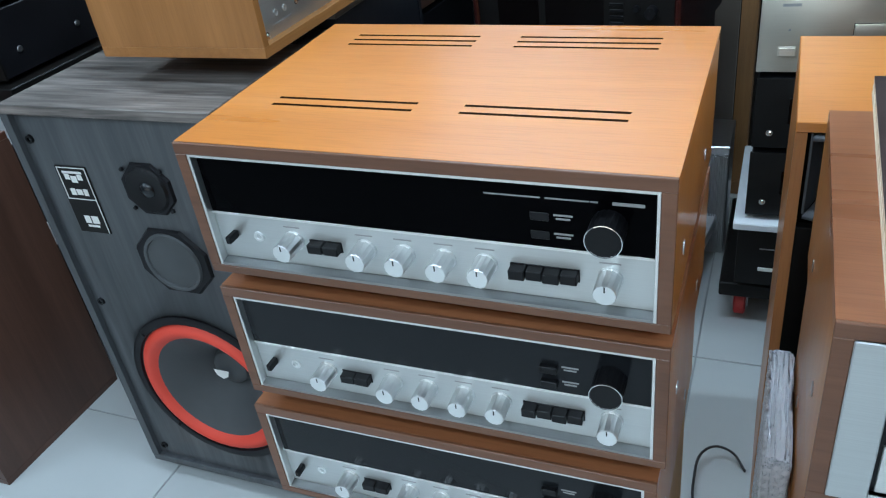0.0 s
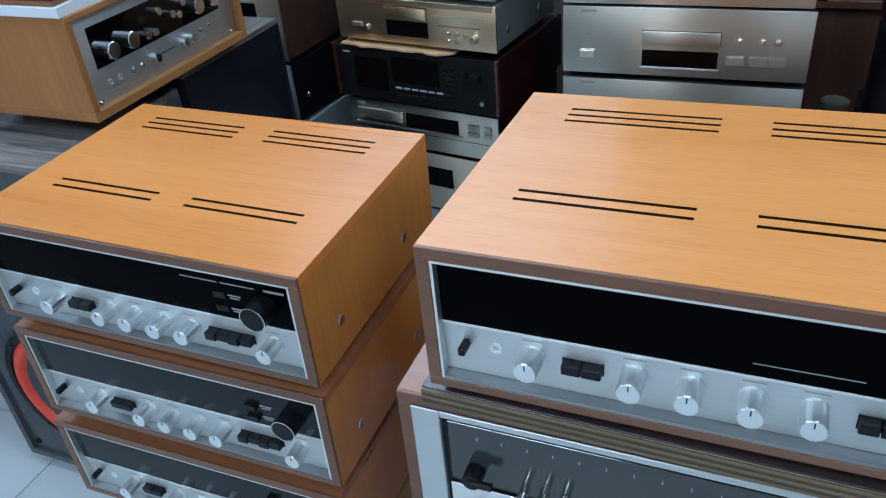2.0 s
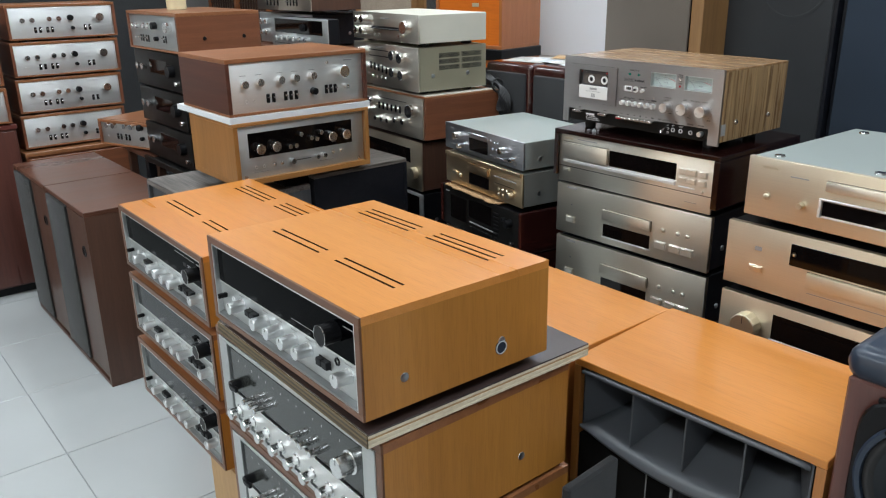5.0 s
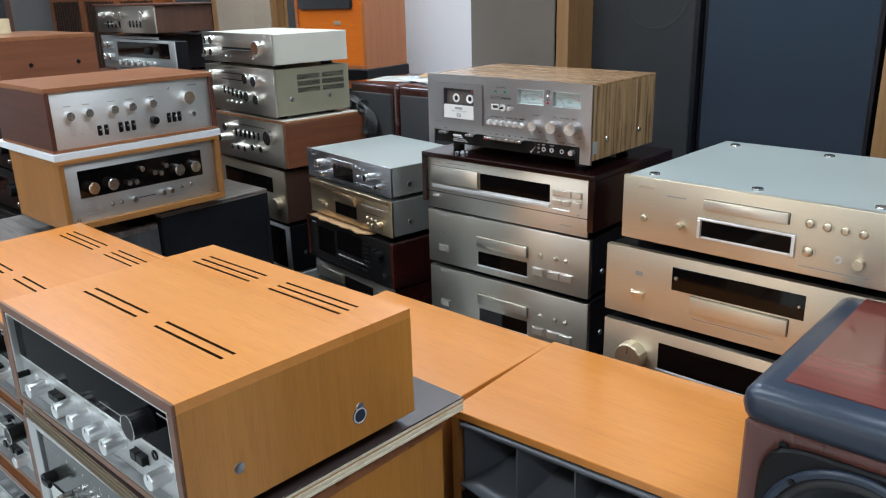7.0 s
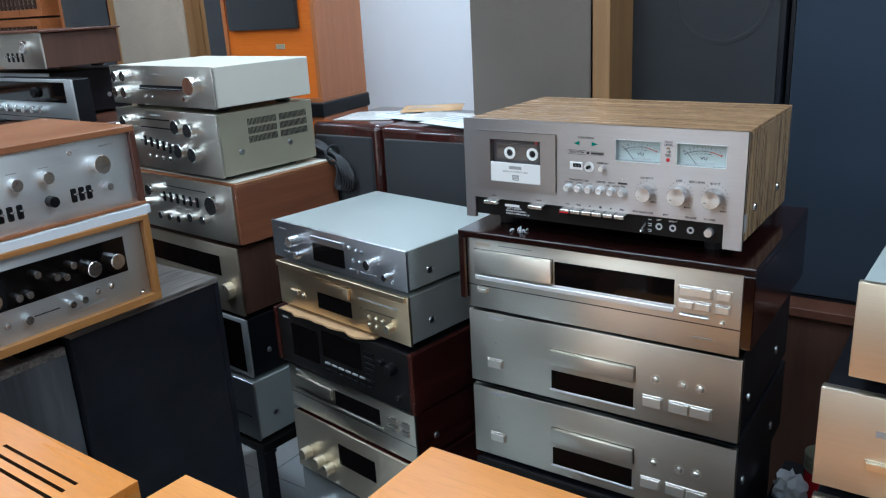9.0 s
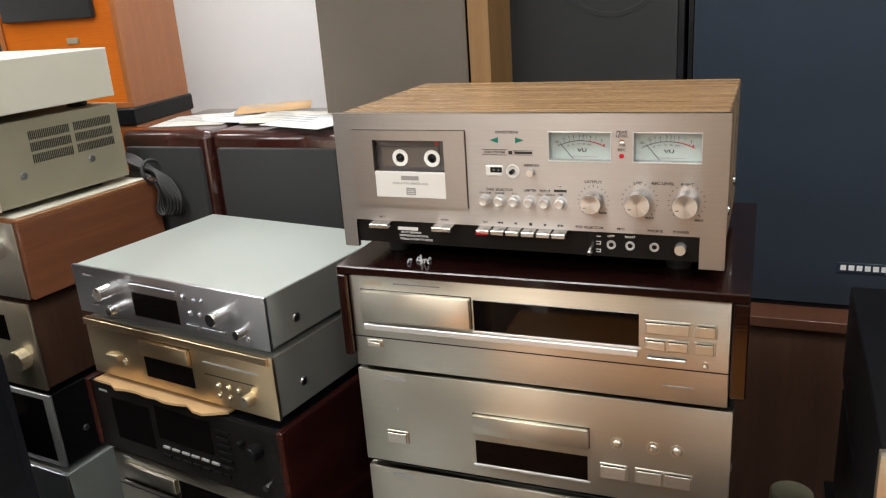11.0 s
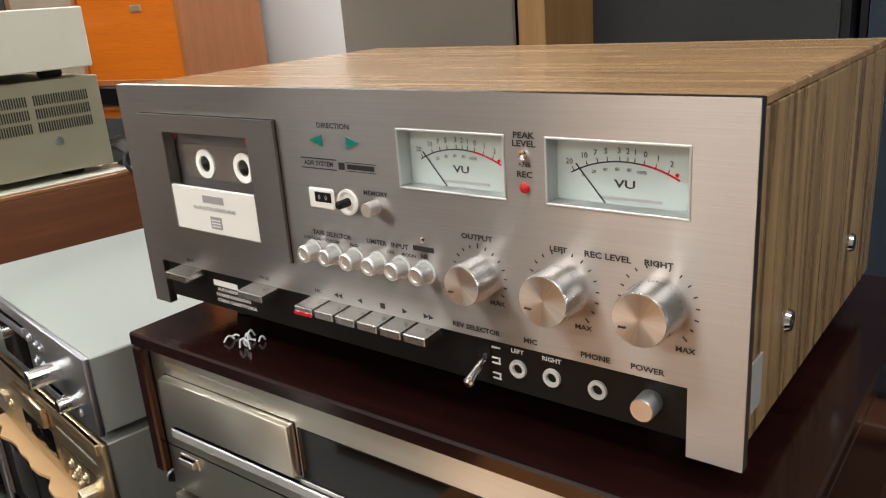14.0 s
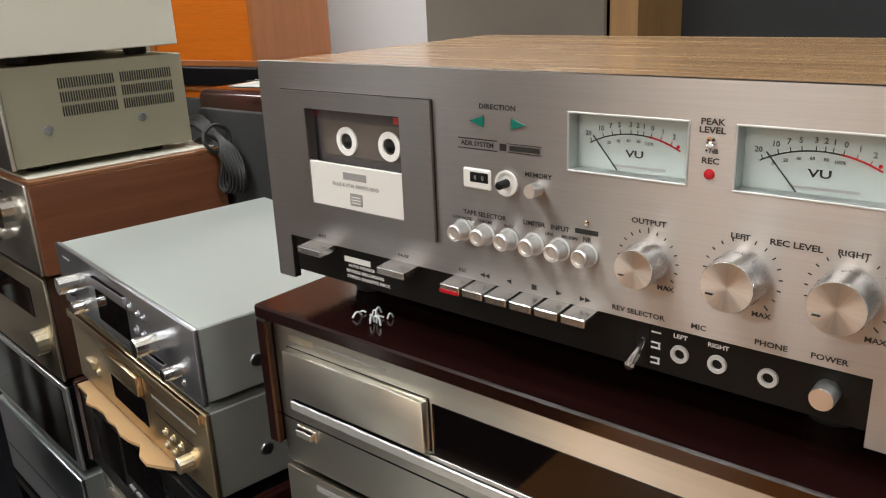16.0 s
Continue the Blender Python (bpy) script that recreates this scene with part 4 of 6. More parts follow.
            if s:
                bm.faces.new([bm.verts.new(p) for p in ((cx - s * 0.0018, -0.0003, 0.0378), (cx + s * 0.002, -0.0003, 0.0394), (cx - s * 0.0018, -0.0003, 0.0410))])
            else:
                add_box(bm, (cx - 0.0017, cx + 0.0017), (-0.0003, 0), (0.0378, 0.0410))
            part("key_symbol", bm, M_INK, t)
    letters(t, "REV SELECTOR", 0.3020, 0.0392, 0.0046, M_INK, 0, "CENTER", 1.15), letters(t, "MIC", 0.3354, 0.0392, 0.0047, M_INK, 0, "CENTER", 1.15)
    letters(t, "PHONE", 0.3710, 0.0389, 0.0047, M_INK, 0, "CENTER", 1.15), letters(t, "POWER", 0.3970, 0.0390, 0.0047, M_INK, 0, "CENTER", 1.15)

    def piano_key(x, w2, name="piano_key", label=""):
        bm = add_box(bmesh.new(), (x - w2 / 2, x + w2 / 2), (-0.0145, 0.004), (0.0300, 0.0350), 0.0005, 1)
        for v in bm.verts:
            v.co.z -= max(0.0, -v.co.y) * 0.22 - (0.0 if v.co.z > 0.038 else max(0.0, -v.co.y) * 0.12)
        return part(name, bm, M_KEY, t, label)

    piano_key(0.0539, 0.024, "eject_key"), piano_key(0.1338, 0.024, "pause_key")
    for k in range(6):
        kk = piano_key(0.1839 + 0.01735 * k, 0.0150)
        if k == 0:
            part("red_stripe", add_box(bmesh.new(), (0.1767, 0.1911), (-0.0151, -0.0140), (0.0285, 0.0305)), M_RED, kk)
    # lower bay print and sockets
    bar(t, 0.0840, 0.0245, 0.026, 0.0040, M_WHITE, 0.0043, "model_name")
    for k, s in enumerate(("AUTO REVERSE", "REVERSE RECORDING", "STEREO CASSETTE DECK")):
        letters(t, s, 0.088 + 0.003 * k, 0.0200 - 0.0042 * k, 0.0037, M_WHITE, 0.0043, "CENTER", 1.2)
    sw = block(t, "switch_slot", M_BLACK, (0.3005, 0.308), (0.0035, 0.005), (0.008, 0.032), 0.0004)
    lv = part("toggle", turned([(0.0016, 0.0), (0.0022, 0.010), (0.0032, 0.019), (0.002, 0.0205)], 16), M_CHROME, t)
    lv.location, lv.rotation_euler = (0.3045, 0.004, 0.0230), (radians(28), 0, 0)
    for k, z in enumerate((0.0285, 0.0195, 0.0106)):
        bar(t, 0.3110, z, 0.0052, 0.0008, M_WHITE, 0.0043, "switch_symbol")
        if k:
            bar(t, 0.3110, z + 0.003, 0.0052, 0.0008, M_WHITE, 0.0043, "switch_symbol"), bar(t, 0.3130, z + 0.0015, 0.0008, 0.003, M_WHITE, 0.0043, "switch_symbol")
    letters(t, "LEFT", 0.3245, 0.0293, 0.0038, M_WHITE, 0.0043, "CENTER", 1.15), letters(t, "RIGHT", 0.3446, 0.0293, 0.0038, M_WHITE, 0.0043, "CENTER", 1.15)
    for x in (0.3246, 0.3446, 0.3699):
        jack(t, x, 0.0195, 0.0048, 0.0045, M_RING)
    pw = knob(t, 0.3970, 0.0210, 0.0058, 0.011, M_KNOB_R, 0.0045, 0, "power_button", "", 28, 0, False)
    feet(t, w, d, 0.0165, 0.014, 0.05)
    for y, z in ((0.07, 0.045), (0.205, 0.045)):
        sc = part("side_screw", turned([(0.006, 0.0), (0.005, 0.0022), (0.002, 0.0026)], 16, "x"), M_CHROME, t)
        sc.location = (w - 0.003, y, z)
    stk = part("sticker", add_box(bmesh.new(), (w - 0.003, w - 0.0024), (0.012, 0.03), (0.02, 0.045)), M_GREYP, t, "worn grey sticker")
    return t


M_KEY = brushed("key_aluminium", (0.62, 0.615, 0.60), 0.26, 0.5)
cassette_deck(pose(0.177, 1.6431, 1.0346, 0.02, 0.35, 0.48))

# cable tie ends sticking out under the deck
ct = thing("torn_foam_scrap", pose(0.272, 1.652, 1.0172), "torn white scrap of foam under the deck", "scrap")
rnd_s = random.Random(5)
for k in range(9):
    a_, l_s = rnd_s.uniform(0, 6.28), rnd_s.uniform(0.004, 0.009)
    x_, y_ = rnd_s.uniform(-0.011, 0.011), rnd_s.uniform(-0.010, 0.002)
    dx, dy = l_s * math.cos(a_), l_s * math.sin(a_)
    tube("shred", [(x_, y_, 0.0008), (x_ + dx * 0.5, y_ + dy * 0.5, 0.002 + 0.0022 * (k % 3)), (x_ + dx, y_ + dy, 0.0010)], 0.0007, M_FOAM, ct)


# ---------------------------------------------------------------- separates: players, tuners, amplifiers
def unit(name, m, w, d, h, face, body, label, category, controls=(), plate=0.006, foot=0.010, knob_mat=None, group="", top_screws=False, rim=None, side_screws=True, slab=True):
    """A hi-fi component: steel cover, thick face plate, feet and the listed controls on the face."""
    t = thing(name, m, label, category, group)
    block(t, "cover", body, (0.003, w - 0.003), (plate, d), (0, h - 0.001), 0.0015)
    block(t, "face_plate", face, (0, w), (0, plate), (-0.001 if slab else 0, h), 0.0014, "", 2)
    for c in controls:
        k, u, v = c[0], c[1], c[2]
        if k == "knob":
            knob(t, u, v, c[3], c[4], (c[5] if len(c) > 5 else knob_mat) or M_KNOB, 0, 0.03 if c[3] > 0.008 else 0, "knob", "", 28, 0, c[3] > 0.008)
        elif k == "dome":
            r = part("button_ring", turned([(c[3] * 1.5, 0.0), (c[3] * 1.5, 0.0008), (c[3] * 1.15, 0.0008), (c[3] * 1.1, -0.001)], 24, caps=False), knob_mat or M_KNOB, t)
            r.location = (u, 0, v)
            part("button", turned([(c[3], -0.001), (c[3], 0.002), (c[3] * 0.7, 0.0036), (c[3] * 0.1, 0.0042)], 20), knob_mat or M_KNOB, r)
        elif k == "btn":
            button(t, u, v, c[3], c[4], c[5] if len(c) > 5 else 0.004, c[6] if len(c) > 6 else knob_mat)
        elif k == "framed":
            f = block(t, "button_frame", knob_mat or M_SATIN, (u - c[3] / 2 - 0.002, u + c[3] / 2 + 0.002), (-0.001, 0.001), (v - c[4] / 2 - 0.002, v + c[4] / 2 + 0.002), 0.0006)
            button(f, u, v, c[3], c[4], 0.0045, knob_mat)
        elif k == "win":
            f = block(t, "display_window", M_DISPLAY, (u, c[3]), (-0.0008, 0.002), (v, c[4]), 0.0003)
            if len(c) > 5:
                block(t, "display_rim", c[5], (u - 0.003, c[3] + 0.003), (-0.0018, 0.001), (v - 0.004, v - 0.0005), 0.0004)
        elif k == "tray":
            block(t, "disc_tray", c[5] if len(c) > 5 else face, (u, c[3]), (-0.007, 0.002), (v, c[4]), 0.0016, "", 2)
            block(t, "tray_gap", M_BLACK, (u - 0.0008, c[3] + 0.0008), (-0.0003, 0.001), (v - 0.0008, c[4] + 0.0008), 0)
        elif k == "bar":
            bar(t, u, v, c[3], c[4], c[5] if len(c) > 5 else M_GREYP)
        elif k == "jack":
            jack(t, u, v, c[3] if len(c) > 3 else 0.005)
        elif k == "ridge":
            block(t, "ridge", c[5] if len(c) > 5 else face, (u, c[3]), (-0.004, 0.001), (v, c[4]), 0.001)
        elif k == "groove":
            block(t, "groove", M_BLACK, (u, c[3]), (-0.0002, 0.001), (v, c[4]), 0)
        elif k == "lever":
            block(t, "lever_slot", M_BLACK, (u - 0.0058, u + 0.0058), (-0.0022, 0.001), (v - 0.0125, v + 0.0125), 0.002)
            block(t, "lever", M_CHROME, (u - 0.0028, u + 0.0028), (-0.012, -0.0022), (v + 0.001, v + 0.0055), 0.0012)
    feet(t, w, d, foot, 0.018, 0.05)
    if side_screws:
        for y in (0.06, d * 0.72):
            s = part("side_screw", turned([(0.007, 0.0), (0.006, 0.0024), (0.003, 0.0028)], 14, "x"), M_ZINC, t)
            s.location = (w - 0.003, y, h * 0.35)
    if top_screws:
        for x in (0.04, w / 2, w - 0.04):
            for y in (0.035, d - 0.04):
                s = part("top_screw", turned([(0.010, 0.0), (0.009, 0.003), (0.004, 0.0038)], 16, "z"), M_KNOB, t)
                s.location = (x, y, h - 0.001)
    return t


# disc player in a rosewood case, under the cassette deck
rp = unit("disc_player", pose(0.1875, 1.622, 0.8845, 0, 0, 0.8), 0.441, 0.31, 0.121, M_CHAMP_L, M_STEELB, "champagne disc player in a dark rosewood case", "disc player", [
    ("tray", 0.016, 0.064, 0.157, 0.102), ("bar", 0.032, 0.111, 0.026, 0.005, M_GOLD), ("bar", 0.09, 0.112, 0.06, 0.0016),
    ("win", 0.160, 0.062, 0.348, 0.100, M_SATIN), ("ridge", 0.016, 0.050, 0.348, 0.058, M_SATIN), ("groove", 0, 0.0385, 0.441, 0.0400),
    ("framed", 0.378, 0.086, 0.044, 0.012), ("framed", 0.417, 0.086, 0.018, 0.012), ("framed", 0.366, 0.066, 0.020, 0.010), ("framed", 0.389, 0.066, 0.020, 0.010), ("framed", 0.416, 0.066, 0.018, 0.011),
    ("ridge", 0.357, 0.0485, 0.398, 0.0515, M_SATIN), ("dome", 0.417, 0.046, 0.003), ("framed", 0.028, 0.031, 0.018, 0.006), ("bar", 0.39, 0.018, 0.03, 0.0014),
    ("bar", 0.087, 0.084, 0.016, 0.009, M_BLACKP), ("bar", 0.045, 0.083, 0.004, 0.004, M_BLACKP), ("bar", 0.135, 0.083, 0.004, 0.004, M_BLACKP)], knob_mat=M_CHAMP_L, side_screws=False, foot=0.012)
block(rp, "case_top", M_ROSE, (-0.013, 0.458), (-0.006, 0.34), (0.1215, 0.1325), 0.0015, "glossy dark rosewood top")
block(rp, "case_side", M_ROSE, (-0.013, -0.001), (-0.006, 0.34), (0.014, 0.1213), 0.0015, "glossy dark rosewood side")
block(rp, "case_side", M_ROSE, (0.442, 0.458), (-0.006, 0.34), (0.014, 0.1213), 0.0015, "glossy dark rosewood side")

TEAC = [("bar", 0.05, 0.121, 0.03, 0.005, M_GREYP), ("bar", 0.05, 0.077, 0.004, 0.004), ("framed", 0.048, 0.038, 0.026, 0.014),
        ("tray", 0.152, 0.062, 0.293, 0.087), ("win", 0.153, 0.018, 0.291, 0.050, M_SATIN),
        ("dome", 0.325, 0.073, 0.0052), ("dome", 0.365, 0.073, 0.0052), ("dome", 0.391, 0.073, 0.0052),
        ("framed", 0.321, 0.035, 0.028, 0.016), ("framed", 0.361, 0.035, 0.028, 0.016), ("framed", 0.393, 0.035, 0.028, 0.016)]
tp = unit("disc_player", pose(0.1875, 1.620, 0.749, 0, 0, 1.2), 0.447, 0.34, 0.130, M_CHAMP, M_STEELB, "heavy champagne disc player with six buttons", "disc player", TEAC, 0.012, 0.010, M_CHAMP_L, "matching champagne players")
tq = copy_thing(tp, pose(0.1865, 1.624, 0.6055, 0, 0, 1.0))
for k, (z, hh) in enumerate(((0.4555, 0.138), (0.305, 0.138))):
    bu = unit("power_amplifier", pose(0.19, 1.62, z), 0.43, 0.33, hh, M_BLACKP, M_STEELB, "black amplifier in a tall stack of components", "amplifier", [("knob", 0.37, 0.07, 0.02, 0.02, M_BLACK), ("win", 0.06, 0.05, 0.28, 0.1), ("dome", 0.03, 0.03, 0.004)], foot=0.012)
wb = thing("white_board", pose(0.17, 1.60, 0.2765), "thin white shelf board between stacked components", "board")
block(wb, "board", M_FOAM, (0, 0.47), (0, 0.36), (0, 0.016), 0.002)
bu = unit("power_amplifier", pose(0.18, 1.63, 0.1265), 0.44, 0.33, 0.149, M_BLACKP, M_STEELB, "black amplifier at the bottom of a trolley stack", "amplifier", [("btn", 0.06, 0.04, 0.03, 0.008, 0.003, M_SATIN), ("bar", 0.06, 0.09, 0.03, 0.003), ("win", 0.12, 0.05, 0.36, 0.1)], foot=0.010)


def castor(parent, x, y, wheel_mat, r=0.034):
    c = part("castor_fork", add_box(bmesh.new(), (-0.020, 0.020), (-0.022, 0.022), (0.072, 0.078), 0.002), M_ZINC, parent)
    c.location = (x, y, 0)
    for s in (-1, 1):
        block(c, "fork_cheek", M_ZINC, (s * 0.016 - 0.0015, s * 0.016 + 0.0015), (-0.016, 0.022), (0.030, 0.073), 0.001)
    w = part("wheel", turned([(r * 0.35, -0.013), (r * 0.85, -0.013), (r, -0.009), (r, 0.009), (r * 0.85, 0.013), (r * 0.35, 0.013)], 28, "x"), wheel_mat, c)
    w.location = (0, 0.008, r)
    part("hub", turned([(0.010, -0.0145), (0.010, 0.0145)], 16, "x"), M_ZINC, w)


def trolley(m, w, d, wheel_mat, board, label):
    t = thing("trolley", m, label, "trolley")
    block(t, "platform", board, (0, w), (0, d), (0.079, 0.115), 0.003)
    for x in (0.045, w - 0.045):
        for y in (0.05, d - 0.05):
            castor(t, x, y, wheel_mat)


trolley(pose(0.150, 1.64, 0), 0.50, 0.38, M_CASTOR, M_BLACKP, "dark platform trolley on red castors")

# ------------------------------------------------ the stack beside it
T0 = Matrix.Translation((-0.354, 1.692, 0)) @ Matrix.Rotation(radians(-8.2), 4, "Z") @ Matrix.Diagonal((0.905, 1, 1, 1))


def at_stack(z, dx=0.0, dy=0.0, rz=0.0):
    return T0 @ pose(dx, dy, z, 0, 0, rz)


unit("minidisc_deck", at_stack(0.8770, 0.0, 0.0), 0.448, 0.300, 0.078, M_GREYSIL, M_STEELTOP, "blue-grey silver disc recorder with two pull-out knobs", "disc recorder", [
    ("knob", 0.105, 0.050, 0.011, 0.030, M_KNOB), ("knob", 0.110, 0.020, 0.008, 0.020, M_KNOB), ("win", 0.150, 0.012, 0.258, 0.050), ("ridge", 0.150, 0.056, 0.262, 0.066), ("groove", 0.17, 0.060, 0.25, 0.062),
    ("knob", 0.365, 0.046, 0.010, 0.030, M_KNOB), ("knob", 0.400, 0.024, 0.007, 0.018, M_KNOB), ("dome", 0.275, 0.058, 0.004), ("dome", 0.298, 0.056, 0.003), ("dome", 0.315, 0.056, 0.003),
    ("dome", 0.285, 0.034, 0.004), ("dome", 0.307, 0.034, 0.004), ("dome", 0.330, 0.034, 0.004), ("btn", 0.288, 0.014, 0.026, 0.008), ("btn", 0.335, 0.014, 0.05, 0.007), ("bar", 0.04, 0.064, 0.025, 0.003), ("btn", 0.05, 0.03, 0.012, 0.004), ("btn", 0.05, 0.016, 0.016, 0.004), ("jack", 0.405, 0.012, 0.004)], foot=0.008, knob_mat=M_GREYSIL)
unit("disc_player", at_stack(0.7705, 0.004, 0.0), 0.442, 0.30, 0.096, M_GOLDF, M_GOLDTOP, "gold-faced disc player with a grey-green cover", "disc player", [
    ("tray", 0.145, 0.056, 0.262, 0.080, M_GOLDF), ("win", 0.145, 0.016, 0.262, 0.050), ("ridge", 0, 0.0845, 0.435, 0.096), ("btn", 0.06, 0.034, 0.028, 0.009), ("dome", 0.09, 0.03, 0.005),
    ("dome", 0.318, 0.032, 0.004), ("dome", 0.340, 0.032, 0.004), ("dome", 0.362, 0.032, 0.004), ("dome", 0.318, 0.016, 0.004), ("dome", 0.340, 0.016, 0.004), ("knob", 0.388, 0.026, 0.009, 0.016, M_KNOB_G), ("groove", 0.29, 0.046, 0.40, 0.0475), ("bar", 0.35, 0.066, 0.12, 0.003)], foot=0.010, knob_mat=M_KNOB_G)
cs = thing("cardboard_sheet", at_stack(0.7565, 0.01, -0.010), "thin torn cardboard sheet between two players", "cardboard")
bm = bmesh.new()
edge = [(0.0, 0.0)] + [(0.02 + 0.024 * k, 0.004 * math.sin(k * 1.7) - 0.004 * (k % 3)) for k in range(13)] + [(0.32, 0.012), (0.34, 0.30), (0.01, 0.30)]
lo = [bm.verts.new((x, y, 0)) for x, y in edge]
hi = [bm.verts.new((x, y, 0.004)) for x, y in edge]
bm.faces.new(hi), bm.faces.new(lo[::-1])
for k in range(len(edge)):
    bm.faces.new((lo[k], lo[(k + 1) % len(edge)], hi[(k + 1) % len(edge)], hi[k]))
part("sheet", bm, M_CARD, cs)
bt = unit("tape_deck", at_stack(0.6300, -0.012, -0.004), 0.45, 0.33, 0.122, M_BLACKP, M_STEELB, "black tape deck with dark rosewood side panels", "tape deck", [
    ("win", 0.05, 0.025, 0.15, 0.1), ("bar", 0.10, 0.076, 0.075, 0.0012, M_WHITE), ("bar", 0.10, 0.052, 0.075, 0.0012, M_WHITE), ("bar", 0.065, 0.064, 0.0012, 0.024, M_WHITE), ("bar", 0.135, 0.064, 0.0012, 0.024, M_WHITE), ("win", 0.165, 0.05, 0.30, 0.108),
    ("bar", 0.03, 0.108, 0.022, 0.004, M_GREYP), ("knob", 0.405, 0.085, 0.012, 0.02, M_BLACK), ("knob", 0.372, 0.09, 0.006, 0.012, M_BLACK), ("knob", 0.42, 0.03, 0.006, 0.012, M_CHROME)] +
    [("btn", 0.18 + 0.024 * k, 0.036, 0.018, 0.004, 0.003, M_GREYP) for k in range(7)] + [("btn", 0.18 + 0.024 * k, 0.020, 0.018, 0.006, 0.003, M_BLACK) for k in range(7)] + [("btn", 0.328, 0.096 - 0.012 * k, 0.03, 0.005, 0.003, M_BLACK) for k in range(6)], foot=0.006, side_screws=False)
block(bt, "side_panel", M_ROSE_SIDE, (-0.013, -0.0005), (-0.004, 0.335), (0.0, 0.126), 0.003, "dark rosewood side panel")
block(bt, "side_panel", M_ROSE_SIDE, (0.4505, 0.463), (-0.004, 0.335), (0.0, 0.126), 0.003, "dark rosewood side panel")
s5 = unit("disc_player", at_stack(0.5190, 0.0, 0.0), 0.44, 0.33, 0.104, M_CHAMP, M_ROSE_SIDE, "champagne disc player with a long tray", "disc player", [
    ("tray", 0.03, 0.060, 0.17, 0.085), ("win", 0.175, 0.05, 0.33, 0.085), ("ridge", 0.02, 0.044, 0.34, 0.049), ("groove", 0, 0.036, 0.44, 0.0375), ("framed", 0.372, 0.076, 0.03, 0.01), ("framed", 0.412, 0.076, 0.02, 0.01), ("framed", 0.372, 0.058, 0.03, 0.01), ("framed", 0.412, 0.058, 0.02, 0.01), ("bar", 0.04, 0.095, 0.02, 0.004)], foot=0.008, knob_mat=M_CHAMP_L)
s6 = unit("stereo_amplifier", at_stack(0.3685, 0.006, -0.006), 0.435, 0.33, 0.142, M_GOLD, M_ROSE_SIDE, "gold-faced amplifier with three small knobs and indicator dots", "amplifier", [
    ("knob", 0.05, 0.05, 0.014, 0.022, M_KNOB_G), ("knob", 0.10, 0.044, 0.014, 0.022, M_KNOB_G), ("knob", 0.135, 0.038, 0.014, 0.022, M_KNOB_G), ("win", 0.17, 0.06, 0.30, 0.11), ("dome", 0.408, 0.105, 0.005)] + [("bar", 0.408, 0.085 - 0.014 * k, 0.006, 0.007, M_INK) for k in range(4)], foot=0.008, knob_mat=M_KNOB_G)
s7 = unit("stereo_amplifier", at_stack(0.2145, 0.006, 0.0), 0.435, 0.34, 0.142, M_PLATE, M_STEELB, "silver-faced amplifier with a column of indicator dots", "amplifier", [
    ("knob", 0.07, 0.06, 0.022, 0.022), ("win", 0.15, 0.05, 0.34, 0.11), ("dome", 0.408, 0.108, 0.005)] + [("bar", 0.408, 0.088 - 0.012 * k, 0.006, 0.006, M_INK) for k in range(5)], foot=0.010)
s8 = unit("equipment_case", at_stack(0.1155, 0.0, 0.0), 0.44, 0.34, 0.088, M_BLACKP, M_STEELB, "flat black component on a white trolley", "amplifier", [("bar", 0.08, 0.05, 0.04, 0.004), ("btn", 0.38, 0.05, 0.03, 0.01, 0.003, M_BLACK)], foot=0.0002)
trolley(T0 @ pose(-0.03, -0.03, 0), 0.51, 0.42, M_ZINC, M_FOAM, "white platform trolley on grey castors")

# ------------------------------------------------ gold players
unit("disc_player", pose(0.7805, 1.495, 0.9525, 0, 0, -1.6), 0.445, 0.40, 0.112, M_GOLD, M_STEELTOP, "pale gold disc player with a silver cover and headphone socket", "disc player", [
    ("tray", 0.153, 0.074, 0.290, 0.091, M_CHAMP_L), ("win", 0.150, 0.028, 0.296, 0.054, M_SATIN), ("ridge", 0.143, 0.0555, 0.303, 0.059, M_SATIN), ("ridge", 0.143, 0.0235, 0.1495, 0.0555, M_SATIN), ("ridge", 0.2965, 0.0235, 0.303, 0.0555, M_SATIN),
    ("dome", 0.043, 0.040, 0.006), ("knob", 0.112, 0.038, 0.006, 0.012, M_KNOB_G), ("bar", 0.045, 0.095, 0.03, 0.005, M_KNOB_G), ("bar", 0.102, 0.086, 0.035, 0.002),
    ("dome", 0.321, 0.080, 0.006), ("dome", 0.346, 0.079, 0.006), ("dome", 0.371, 0.078, 0.006), ("dome", 0.396, 0.077, 0.006), ("dome", 0.322, 0.036, 0.0075), ("jack", 0.366, 0.033, 0.0055), ("knob", 0.396, 0.033, 0.008, 0.012, M_KNOB_G), ("bar", 0.36, 0.012, 0.1, 0.0014)], 0.010, 0.014, M_KNOB_G, "gold players", True)
unit("disc_player", pose(0.755, 1.491, 0.808), 0.480, 0.40, 0.126, M_GOLD, M_STEELB, "gold disc player with a wide black display", "disc player", [
    ("win", 0.130, 0.066, 0.352, 0.108), ("tray", 0.167, 0.034, 0.330, 0.062, M_GOLD), ("bar", 0.067, 0.082, 0.014, 0.008), ("framed", 0.066, 0.041, 0.024, 0.010), ("framed", 0.396, 0.072, 0.026, 0.009), ("framed", 0.432, 0.072, 0.026, 0.009), ("framed", 0.38, 0.04, 0.02, 0.008), ("bar", 0.24, 0.022, 0.14, 0.0016), ("bar", 0.24, 0.088, 0.035, 0.008, M_GREYP), ("dome", 0.138, 0.088, 0.003), ("dome", 0.344, 0.088, 0.003)], 0.014, 0.012, M_KNOB_G, "gold players")
